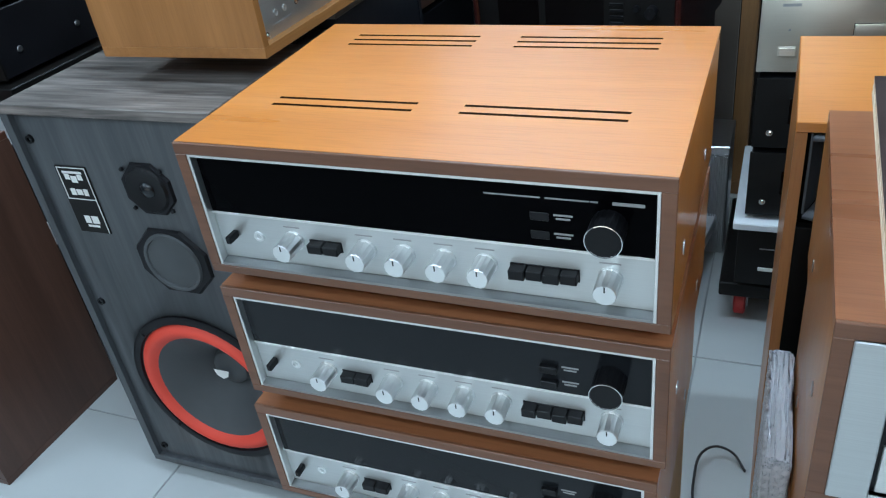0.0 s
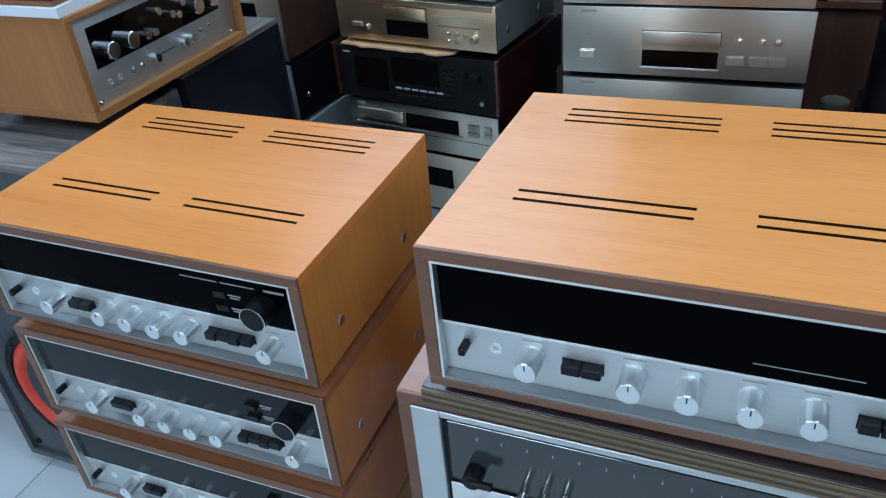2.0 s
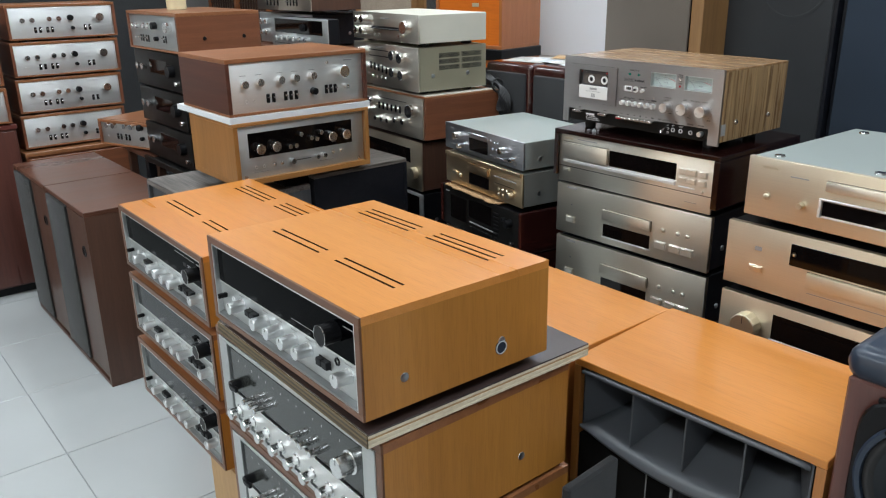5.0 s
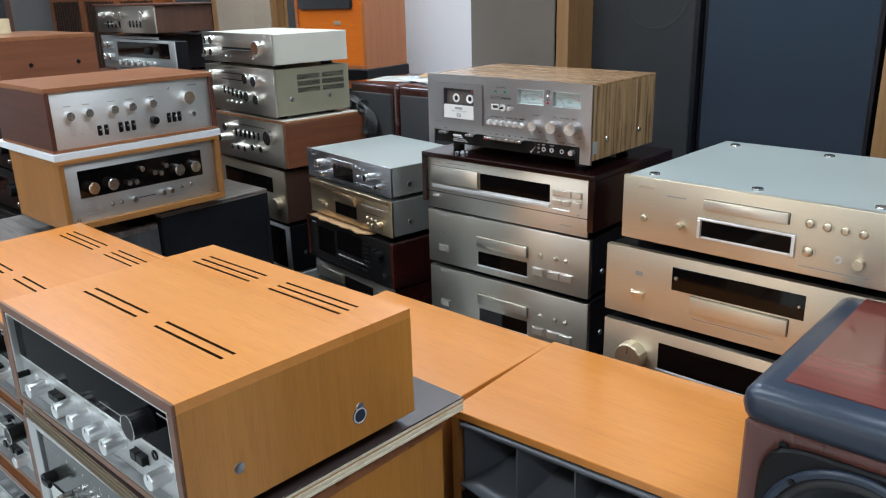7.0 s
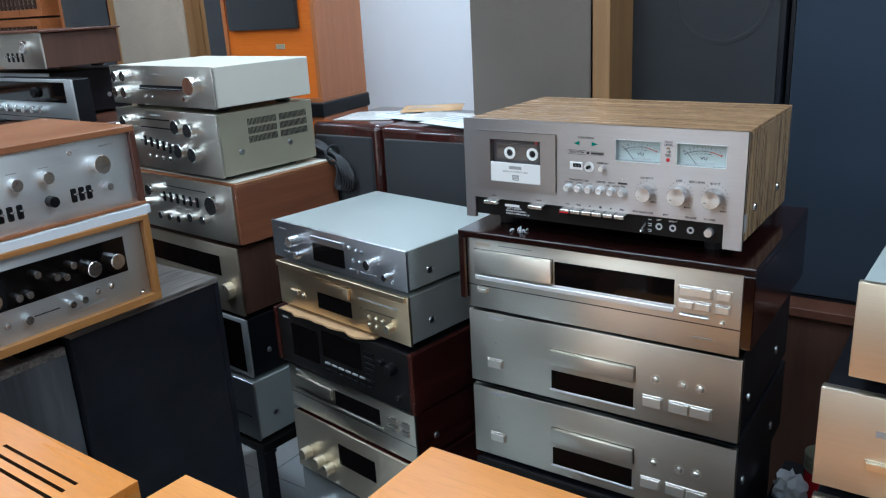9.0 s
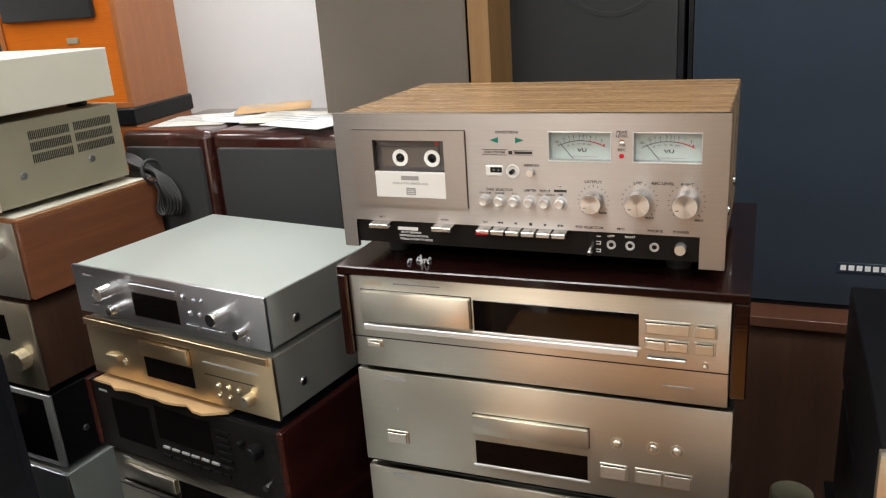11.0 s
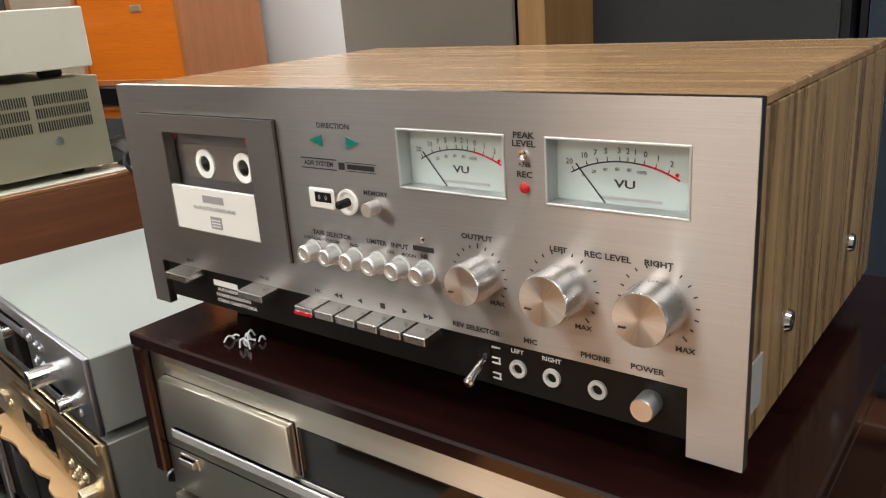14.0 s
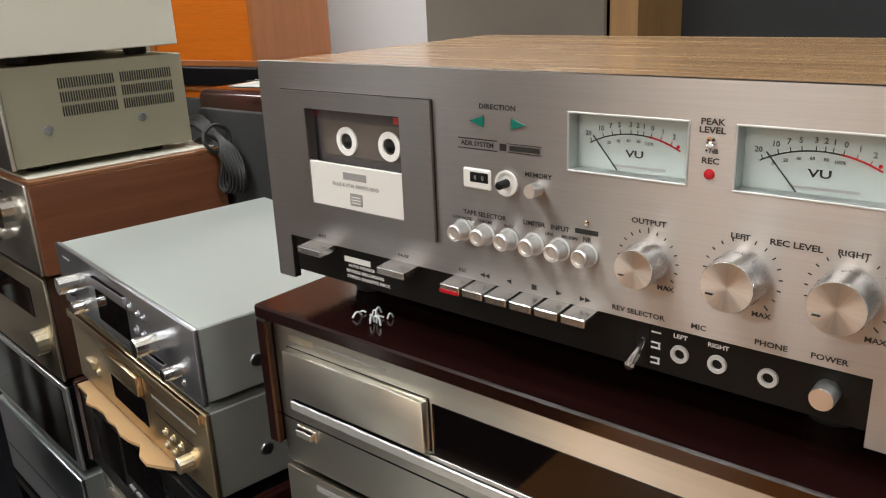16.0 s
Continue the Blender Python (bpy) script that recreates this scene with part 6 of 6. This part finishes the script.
drill(rsb, 0.138, 0.762, 0.092, -0.02, 0.06), drill(rsb, 0.138, 0.46, 0.092, -0.02, 0.06)
speaker_driver(rs, 0.138, 0.762, 0.104, M_RUBBER, M_CONE_B, M_NAVY, -0.007, M_BRASS, "woofer", 0, 0.22, 0.4, 0.14)
speaker_driver(rs, 0.138, 0.46, 0.104, M_RUBBER, M_CONE_B, M_NAVY, -0.001, M_BRASS, "woofer", 0, 0.22, 0.4, 0.14)
for x, z in ((0.052, 0.866), (0.224, 0.866), (0.051, 0.642), (0.225, 0.642)):
    o = part("grille_socket", turned([(0.006, 0.0), (0.0055, 0.002), (0.0035, 0.002), (0.003, -0.004)], 14), M_BLACK, rs)
    o.location = (x, -0.001, z)


# ---------------------------------------------------------------- the back row of loudspeakers
def cloth_speaker(m, w, d, h, cloth, rail, label, z0=0.0, edge=0.022, badge=False, top=None, full=False):
    """Tall cabinet whose front is one cloth grille between wooden edges."""
    t = thing("floor_loudspeaker", m, label, "loudspeaker")
    cabinet(t, w, d, h, M_BLACKP, rail, top or rail, 0.014, edge, z0)
    block(t, "grille", cloth, (0.002 if full else edge + 0.002, w - edge - 0.002), (-0.010 if full else -0.006, -0.001 if full else 0.013), (z0 + edge + 0.002, h - (0.004 if full else edge + 0.002)), 0.004, "", 2)
    if badge:
        bd_ = block(t, "badge", M_NAVY, (w - 0.16, w - 0.075), (-0.0085, -0.006), (z0 + 0.078, z0 + 0.097), 0.0005)
        for k in range(6):
            bar(bd_, w - 0.150 + 0.0135 * k, z0 + 0.0875, 0.0095, 0.010, M_WHITE, -0.0087, "badge_mark")
    return t


base1 = thing("sideboard_loudspeaker", pose(0.44, 2.33, 0), "dark brown loudspeaker lying under taller ones", "loudspeaker")
cabinet(base1, 0.70, 0.42, 0.695, M_BROWN, M_BROWN, M_BROWN_TOP, 0.010, 0.02)
dk = cloth_speaker(pose(0.150, 2.38, 0), 0.343, 0.34, 1.95, M_CLOTH_DARK, M_BLACKASH, "tall loudspeaker with charcoal cloth front", 0.0, 0.010)
part("driver_ring", turned([(0.105, 0.0), (0.106, 0.0012), (0.098, 0.0014), (0.097, 0.0)], 48, caps=False), M_CLOTH_DARK, dk, "ring of a driver pressing through the cloth").location = (0.215, -0.006, 1.36)
cloth_speaker(pose(0.499, 2.40, 0.695), 0.44, 0.34, 1.30, M_CLOTH_NAVY, M_BLACKASH, "tall loudspeaker with navy cloth front and small badge", 0.0, 0.008, True)
cloth_speaker(pose(0.955, 2.38, 0.0), 0.42, 0.36, 2.0, M_CLOTH_GREY, M_TEAK_RAIL, "tall teak loudspeaker with taupe cloth front", 0.0, 0.035)
cloth_speaker(pose(1.385, 2.38, 0.0), 0.42, 0.36, 1.9, M_CLOTH_DARK, M_BROWN, "tall brown loudspeaker with dark cloth front", 0.0, 0.02)
cloth_speaker(pose(-0.188, 2.245, 0.0), 0.354, 0.30, 1.405, M_CLOTH_GREY, M_TEAK_RAIL, "teak loudspeaker with taupe cloth front", 0.0, 0.040, False, None, True)

# two small rosewood speakers with papers on them
for x, w in ((-0.580, 0.225), (-0.352, 0.30)):
    t = thing("bookshelf_loudspeaker", pose(x, 2.065, 0.730, 0, 0, 1.0), "glossy rosewood bookshelf loudspeaker with black grille", "loudspeaker", "rosewood bookshelf loudspeakers")
    bm = add_box(bmesh.new(), (0, w), (0, 0.30), (0, 0.365), 0.018, 3)
    part("cabinet", bm, M_ROSE_SIDE, t)
    block(t, "grille", M_CLOTH_DARK, (0.02, w - 0.02), (-0.012, 0.003), (0.02, 0.335), 0.006, "", 2)
under = thing("floor_loudspeaker", pose(-0.66, 2.075, 0), "dark loudspeaker carrying two small ones", "loudspeaker")
cabinet(under, 0.60, 0.30, 0.730, M_CLOTH_DARK, M_BROWN, M_BROWN_TOP, 0.010, 0.02)
for k, (x, y, rz, m_p) in enumerate(((-0.58, 2.10, 12, M_PAPER), (-0.50, 2.16, -8, M_FOAM), (-0.37, 2.12, 5, M_PAPER), (-0.30, 2.09, -16, M_FOAM), (-0.44, 2.20, 30, M_CARD))):
    pp = thing("paper_sheet", pose(x + 0.05, y, 1.0965 + 0.0022 * k, 0, 0, rz), "loose printed sheet lying on a loudspeaker", "paper", "loose papers")
    bm = bmesh.new()
    g = [[bm.verts.new((u * 0.16, v * 0.13, 0.0006 + 0.004 * max(0, math.sin(2.3 * u + k)) * v)) for v in (0, 0.5, 1)] for u in (0, 0.33, 0.66, 1)]
    for a, b in zip(g, g[1:]):
        for j in range(2):
            bm.faces.new((a[j], b[j], b[j + 1], a[j + 1]))
    o = part("sheet", bm, m_p, pp)
    so = o.modifiers.new("thick", "SOLIDIFY")
    so.thickness = 0.0012
    for j in range(4):
        bar_o = part("print_line", add_box(bmesh.new(), (0.02, 0.11 - 0.012 * j), (0.025 + 0.02 * j, 0.031 + 0.02 * j), (0.0062, 0.0064)), M_GREYP, pp)

# orange loudspeaker pair on black bases
for z0, z1 in ((0.0, 1.045), (1.090, 1.80)):
    t = thing("floor_loudspeaker", pose(-1.215, 2.36, z0, 0, 0, 8), "bright orange veneered loudspeaker with black grille", "loudspeaker", "orange loudspeakers")
    cabinet(t, 0.36, 0.26, z1 - z0, M_ORANGE_BAF, M_ORANGE, M_ORANGE, 0.006, 0.014)
    block(t, "grille", M_CLOTH_DARK, (0.03, 0.30), (-0.014, 0.006), (0.225 if z0 else 0.2, z1 - z0 - 0.03), 0.006, "", 2)
    block(t, "badge", M_GOLD, (0.20, 0.235), (0.003, 0.006), (0.165, 0.18), 0.0005)
    if z0:
        block(t, "plinth", M_BLACK, (-0.005, 0.365), (-0.01, 0.27), (-0.0445, 0), 0.004)

# beige cloth panel with wooden rails, dark cabinet, and lattice-fronted speakers along the wall
bp_ = cloth_speaker(pose(-2.402, 2.74, 0), 0.56, 0.34, 2.0, M_CLOTH_BEIGE, M_TEAK_RAIL, "large loudspeaker with beige woven cloth", 0.0, 0.045)
cloth_speaker(pose(-1.838, 2.78, 0), 0.42, 0.32, 1.7, M_CLOTH_DARK, M_TEAK_RAIL, "teak loudspeaker with dark cloth front", 0.0, 0.03)
cloth_speaker(pose(-2.828, 2.76, 0), 0.42, 0.34, 1.9, M_CLOTH_DARK, M_ORANGE, "orange-edged loudspeaker with dark cloth front", 0.0, 0.03)


def lattice_speaker(m, w, h, label):
    t = thing("lattice_loudspeaker", m, label, "loudspeaker", "lattice-fronted loudspeakers")
    cabinet(t, w, 0.34, h, M_CLOTH_BEIGE, M_ORANGE, M_ORANGE, 0.02, 0.035)
    n = 5
    for s in (1, -1):
        for k in range(-n, n):
            bm = bmesh.new()
            x = 0.035 + (w - 0.07) * (k + n + (0.5 if s < 0 else 0)) / (2 * n)
            add_box(bm, (x - 0.004, x + 0.004), (0.004 + 0.003 * s, 0.010 + 0.003 * s), (0.035, h - 0.035))
            part("lattice_slat", bm, M_BROWN, t)
    for k in range(12):
        z = 0.05 + (h - 0.1) * k / 11
        part("lattice_slat", add_box(bmesh.new(), (0.035, w - 0.035), (0.001, 0.006), (z - 0.004, z + 0.004)), M_BROWN, t)
    return t


for k in range(3):
    lattice_speaker(pose(-4.36 + 0.475 * k, 2.74, 1.40), 0.465, 0.56, "orange loudspeaker with a dark lattice grille")
    lattice_speaker(pose(-4.36 + 0.475 * k, 2.72, 0.78), 0.465, 0.61, "orange loudspeaker with a dark lattice grille")
shelf = thing("low_cabinet", pose(-4.38, 2.66, 0), "dark wooden cabinet under lattice loudspeakers", "cabinet")
block(shelf, "carcass", M_BROWN, (0, 1.44), (0.02, 0.46), (0.05, 0.76), 0.003)
block(shelf, "top", M_BROWN_TOP, (-0.01, 1.45), (0, 0.47), (0.76, 0.78), 0.002)
for k in range(3):
    block(shelf, "door", M_BROWN, (0.01 + 0.477 * k, 0.475 + 0.477 * k), (0.0, 0.02), (0.06, 0.75), 0.002)

# ---------------------------------------------------------------- further stacks on the far side
KN = [("knob", 0.05, 0.075, 0.011, 0.016), ("knob", 0.09, 0.075, 0.011, 0.016), ("knob", 0.16, 0.078, 0.011, 0.016), ("knob", 0.20, 0.078, 0.011, 0.016), ("knob", 0.25, 0.08, 0.013, 0.018, M_BLACK), ("knob", 0.375, 0.078, 0.018, 0.02), ("knob", 0.255, 0.035, 0.008, 0.014, M_BLACK), ("lever", 0.10, 0.032), ("lever", 0.12, 0.032), ("lever", 0.15, 0.032), ("lever", 0.17, 0.032), ("lever", 0.31, 0.035), ("lever", 0.33, 0.035), ("jack", 0.04, 0.03)]


def cased_amp(m, label, face=None, wood_m=None, top_m=None, h=0.118, foot=0.010):
    t = unit("stereo_amplifier", m, 0.436, 0.30, h, face or M_SATIN, M_CHASSIS, label, "amplifier", KN, foot=foot, side_screws=False, group="wood-cased amplifiers")
    block(t, "case_top", top_m or M_WALNUT_TOP, (-0.012, 0.448), (-0.006, 0.305), (h + 0.0005, h + 0.012), 0.001)
    block(t, "case_bottom", top_m or M_WALNUT_TOP, (-0.012, 0.448), (-0.006, 0.305), (-0.008, -0.0015), 0.001)
    for x in (-0.012, 0.4365):
        block(t, "case_side", wood_m or M_WALNUT, (x, x + 0.0115), (-0.006, 0.305), (-0.0015, h + 0.0005), 0.0006)
    for y in (0.09, 0.24):
        s = part("side_screw", turned([(0.007, 0.0), (0.006, 0.0024), (0.003, 0.0028)], 14, "x"), M_BLACK, t)
        s.location = (0.448, y, h * 0.35)
    return t


wa = cased_amp(pose(-2.40, 0.925, 0.664, 0, 0, 91), "silver-faced amplifier in a walnut case, one of four stacked", h=0.129, foot=0.0175)
for k in range(1, 4):
    copy_thing(wa, pose(-2.40 - 0.004 * k, 0.925 + 0.006 * k, 0.664 + 0.1588 * k, 0, 0, 91 - k))
copy_thing(wa, pose(-2.36, 0.42, 0.80, 0, 0, 88)), copy_thing(wa, pose(-2.36, 0.42, 0.9588, 0, 0, 90)), copy_thing(wa, pose(-2.36, 0.42, 1.1176, 0, 0, 90))
for nm, y, z, mt, tp in (("low_cabinet", 0.90, 0.648, M_WALNUT, M_WALNUT_TOP), ("low_cabinet", 0.40, 0.784, M_MAHOG_V, M_MAHOG)):
    t = thing(nm, pose(-2.78, y, 0), "reddish wooden cabinet carrying a stack of amplifiers", "cabinet")
    block(t, "carcass", mt, (0, 0.42), (0, 0.48), (0.04, z - 0.021), 0.003)
    block(t, "top", tp, (-0.005, 0.43), (-0.005, 0.485), (z - 0.021, z - 0.0005 - 0.018 + 0.017), 0.002)
    block(t, "plinth", M_BLACK, (0.02, 0.40), (0.02, 0.46), (0, 0.04), 0.001)
    block(t, "door", mt, (0.42, 0.434), (0.01, 0.47), (0.05, z - 0.03), 0.002)

ta = cased_amp(pose(-1.625, 1.195, 1.146, 0, 0, 1), "silver amplifier in a tan walnut case on a dark stack", M_PLATE, M_WALNUT, M_WALNUT_TOP, 0.115)
for k, z in enumerate((1.0035, 0.8635, 0.7235)):
    unit("stereo_amplifier", pose(-1.640, 1.20 + 0.004 * k, z), 0.44, 0.31, 0.130, M_BLACKP, M_STEELB, "black amplifier with silver-tipped knobs", "amplifier", [("knob", 0.06, 0.07, 0.013, 0.018, M_KNOB), ("knob", 0.11, 0.07, 0.013, 0.018, M_KNOB), ("knob", 0.37, 0.07, 0.022, 0.022, M_BLACK), ("win", 0.15, 0.05, 0.32, 0.10), ("knob", 0.41, 0.03, 0.008, 0.014, M_KNOB)], foot=0.010, group="black amplifiers")
rk = thing("equipment_rack", pose(-1.66, 1.19, 0), "dark stand under a stack of black amplifiers", "rack")
for z in (0.08, 0.40, 0.6885):
    block(rk, "shelf", M_BLACKP, (0, 0.48), (0, 0.34), (z, z + 0.024), 0.002)
for x in (0, 0.445):
    for y in (0, 0.305):
        block(rk, "post", M_STEELB, (x, x + 0.035), (y, y + 0.035), (0, 0.6885), 0.002)
cup = thing("tape_roll", pose(-1.49, 1.33, 1.2735), "cream roll of tape standing on an amplifier", "tape roll")
part("roll", turned([(0.030, 0.0), (0.036, 0.001), (0.036, 0.047), (0.030, 0.048), (0.030, 0.0)], 28, "z", caps=False), M_CREAMPLASTIC, cup)

# a small chrome amplifier and stacks by the wall
sm = cased_amp(pose(-1.93, 1.12, 0.735, 0, 0, 20), "small silver receiver in a reddish case", M_PLATE, M_WALNUT, M_WALNUT_TOP, 0.085)
smt = thing("stool", pose(-1.98, 1.20, 0), "dark stool under a small receiver", "stool")
block(smt, "seat", M_BROWN_TOP, (0, 0.40), (0, 0.42), (0.69, 0.7145), 0.004)
for x in (0.02, 0.35):
    for y in (0.02, 0.37):
        block(smt, "leg", M_BROWN, (x, x + 0.03), (y, y + 0.03), (0, 0.69), 0.002)
a1 = unit("stereo_amplifier", pose(-1.690, 1.765, 1.255), 0.44, 0.235, 0.094, M_CHAMP_L, M_BROWN, "champagne amplifier in a dark brown case", "amplifier", [("knob", 0.04, 0.06, 0.010, 0.014), ("knob", 0.09, 0.062, 0.010, 0.014), ("knob", 0.17, 0.062, 0.010, 0.014), ("knob", 0.21, 0.062, 0.010, 0.014), ("knob", 0.375, 0.058, 0.018, 0.02)] + [("lever", 0.09 + 0.03 * k, 0.028) for k in range(4)] + [("lever", 0.26 + 0.025 * k, 0.03) for k in range(4)], foot=0.008, side_screws=False)
block(a1, "case_top", M_BROWN_TOP, (-0.01, 0.45), (-0.004, 0.24), (0.0942, 0.100), 0.001)
a0 = unit("stereo_amplifier", pose(-1.75, 1.80, 1.117), 0.44, 0.25, 0.122, M_PLATE, M_STEELB, "silver amplifier with four small knobs", "amplifier", [("knob", 0.04, 0.085, 0.012, 0.018), ("knob", 0.08, 0.085, 0.012, 0.018), ("knob", 0.04, 0.04, 0.012, 0.018), ("knob", 0.08, 0.04, 0.012, 0.018), ("lever", 0.12, 0.06)], foot=0.008)
a2 = unit("stereo_receiver", pose(-1.533, 1.74, 1.115), 0.435, 0.0555, 0.116, M_PLATE, M_STEELB, "receiver with black dial and a row of silver knobs", "receiver", [("win", 0.03, 0.055, 0.40, 0.108)] + [("knob", 0.06 + 0.045 * k, 0.034, 0.010, 0.014) for k in range(6)] + [("groove", 0.02, 0.012, 0.41, 0.014), ("knob", 0.26, 0.08, 0.014, 0.012, M_BLACK)], foot=0.006, side_screws=False)
ab = thing("low_cabinet", pose(-1.77, 1.74, 0), "dark cabinet carrying a row of amplifiers", "cabinet")
block(ab, "carcass", M_BROWN, (0, 0.67), (0.01, 0.38), (0.04, 1.0825), 0.003)
block(ab, "top", M_BROWN_TOP, (-0.01, 0.68), (-0.005, 0.39), (1.0825, 1.1085), 0.002)
block(ab, "plinth", M_BLACK, (0.02, 0.60), (0.03, 0.36), (0, 0.04), 0.001)

# brown loudspeakers near the first stack
for x, w in ((-1.655, 0.485), (-2.145, 0.485)):
    t = thing("floor_loudspeaker", pose(x, 0.80, 0), "dark brown veneered loudspeaker with a dark grille", "loudspeaker", "brown loudspeakers")
    cabinet(t, w, 0.335, 0.652, M_BLACKP, M_BROWN, M_BROWN_TOP, 0.010, 0.016)
    block(t, "grille", M_CLOTH_BLACK, (0.018, w * 0.55), (-0.006, 0.010), (0.03, 0.63), 0.004, "", 2)
    block(t, "grille_post", M_BROWN, (w * 0.555, w - 0.018), (0.002, 0.012), (0.03, 0.63), 0.001)
    part("port", turned([(0.020, 0.0), (0.019, 0.003), (0.014, 0.003), (0.013, -0.004)], 24), M_BLACK, t).location = (w - 0.07, 0.002, 0.50)
nv = thing("floor_loudspeaker", pose(-2.86, 0.22, 0), "blue-black loudspeaker with an orange badge", "loudspeaker")
cabinet(nv, 0.50, 0.36, 0.60, M_CLOTH_NAVY, M_NAVY, M_NAVY, 0.006, 0.016)
block(nv, "badge", M_ORANGE_BAF, (0.40, 0.44), (0.002, 0.006), (0.53, 0.55), 0.0005)

# two tall cabinets against the side, closing the view
for k, (x, y) in enumerate(((-3.35, 1.05), (-3.35, 1.60), (-3.35, 0.4))):
    t = cloth_speaker(pose(x, y, 0, 0, 0, 90), 0.48, 0.40, 1.75, M_CLOTH_DARK, M_BROWN, "tall brown loudspeaker with dark cloth front", 0.0, 0.03)

# bubble wrap, floor cable, small transformer between the trolleys
bw = thing("bubble_wrap_parcel", pose(0.250, 0.80, 0), "flat parcel wrapped in silvery bubble wrap", "parcel")
bm = bmesh.new()
add_box(bm, (0, 0.028), (0, 0.20), (0, 0.472), 0.008, 2)
bmesh.ops.subdivide_edges(bm, edges=bm.edges, cuts=6, use_grid_fill=True)
rnd_w = random.Random(31)
for v in bm.verts:
    v.co += Vector((rnd_w.uniform(-1, 1), rnd_w.uniform(-1, 1), rnd_w.uniform(-1, 1) if v.co.z > 0.05 else 0)) * 0.0022
part("wrap", bm, M_BUBBLE, bw)
bm = bmesh.new()
for i in range(13):
    for j in range(36):
        c = (0.0, 0.008 + 0.0155 * i, 0.012 + 0.0130 * j + 0.006 * (i % 2))
        bmesh.ops.create_icosphere(bm, subdivisions=1, radius=0.0055, matrix=Matrix.Translation(c) @ Matrix.Diagonal((0.5, 1, 1, 1)))
for i in range(3):
    for j in range(36):
        c = (0.005 + 0.009 * i, 0.0, 0.012 + 0.0128 * j + 0.006 * (i % 2))
        bmesh.ops.create_icosphere(bm, subdivisions=1, radius=0.0048, matrix=Matrix.Translation(c) @ Matrix.Diagonal((1, 0.5, 1, 1)))
o = part("bubbles", bm, M_BUBBLE, bw)
tagged(o, kind="stuff")
fc = thing("floor_cable", pose(0.19, 1.16, 0.004), "thin black cable looped on the floor tiles", "cable")
tube("cable", [(0.05, 0.05, 0), (0.02, 0.075, 0.02), (-0.02, 0.06, 0.03), (-0.035, 0.0, 0.012), (-0.02, -0.08, 0.0), (0.03, -0.16, 0.0), (0.045, -0.24, 0)], 0.0025, M_CABLE, fc)
tf = thing("power_supply", pose(0.085, 1.93, 0.0), "small grey finned power supply on the floor", "power supply")
block(tf, "case", M_ZINC, (0, 0.055), (0, 0.16), (0.0, 0.30), 0.003)
for k in range(9):
    block(tf, "fin", M_ZINC, (0.004 + 0.0055 * k, 0.0065 + 0.0055 * k), (-0.012, 0), (0.02, 0.28), 0.0004)

# coiled red and blue leads behind the receivers
ld = thing("coiled_lead", pose(0.415, 0.972, 0.8215), "small coil of red, white and blue leads standing on the board", "cable")
for k, mt in enumerate((M_CASTOR, M_FOAM, M_NAVY)):
    q_ = 0.004 * k
    tube("lead", [(-0.05 + q_, 0.02, 0.0), (-0.030 + q_, 0.004, 0.04), (-0.026 + q_, 0.0, 0.11), (0.0, q_ * 0.5, 0.138 - q_), (0.026 - q_, 0.0, 0.11), (0.028 - q_, 0.004, 0.04), (0.045 - q_, 0.02, 0.0)], 0.0028, mt, ld)

# jar and crumpled paper on a dark box beside the gold players
bx = thing("storage_box", pose(0.634, 1.81, 0), "tall black box wedged between two equipment stacks", "box")
block(bx, "body", M_STEELB, (0, 0.106), (0, 0.19), (0, 0.505), 0.002)
block(bx, "lid", M_STEELB, (-0.002, 0.108), (-0.002, 0.192), (0.505, 0.517), 0.002)
jr = thing("jar", pose(0.710, 1.905, 0.517), "small red jar with a ribbed khaki lid", "jar")
jb = part("jar_body", turned([(0.026, 0.0), (0.028, 0.003), (0.028, 0.055), (0.025, 0.060)], 32, "z"), M_RED, jr)
part("lid", turned([(0.0285, 0.060), (0.0295, 0.062), (0.0295, 0.067), (0.0275, 0.068), (0.0295, 0.070), (0.0295, 0.080), (0.0275, 0.081), (0.0295, 0.083), (0.0295, 0.089), (0.027, 0.091)], 32, "z"), M_KHAKI, jr, "ribbed khaki lid")
cp = thing("crumpled_paper", pose(0.667, 1.872, 0.517), "crumpled ball of white tissue paper", "paper")
bm = bmesh.new()
bmesh.ops.create_icosphere(bm, subdivisions=3, radius=0.028)
rnd_p = random.Random(8)
for v in bm.verts:
    v.co *= rnd_p.uniform(0.78, 1.18)
    v.co.z = max(v.co.z, -0.022) * 1.15
    v.co.z += 0.0253
part("paper", bm, M_FOAM, cp)

# ---------------------------------------------------------------- floor tiles
S, J = 0.48, 0.003
tile_me = {}
rest = bmesh.new()
nearby = []
for i in range(-10, 8):
    for j in range(-9, 7):
        x, y = 0.12 + S * i, 0.553 + S * j
        if x < X0 - 0.1 or x + S > X1 + 0.1 or y < Y0 - 0.1 or y + S > Y1 + 0.1:
            continue
        if -2.6 < x < 1.2 and -0.5 < y < 1.9:
            nearby.append((x, y))
        else:
            add_box(rest, (x + J / 2, x + S - J / 2), (y + J / 2, y + S - J / 2), (-0.010, 0.0))
o = part("tiles", rest, M_TILE, floor)
tagged(o, kind="stuff")
bm = add_box(bmesh.new(), (J / 2, S - J / 2), (J / 2, S - J / 2), (-0.010, 0.0), 0.0012)
me = bpy.data.meshes.new("tile")
bm.to_mesh(me)
bm.free()
me.materials.append(M_TILE)
for x, y in nearby:
    o = new("tile", me)
    o.parent = floor
    o.location = (x, y, 0)
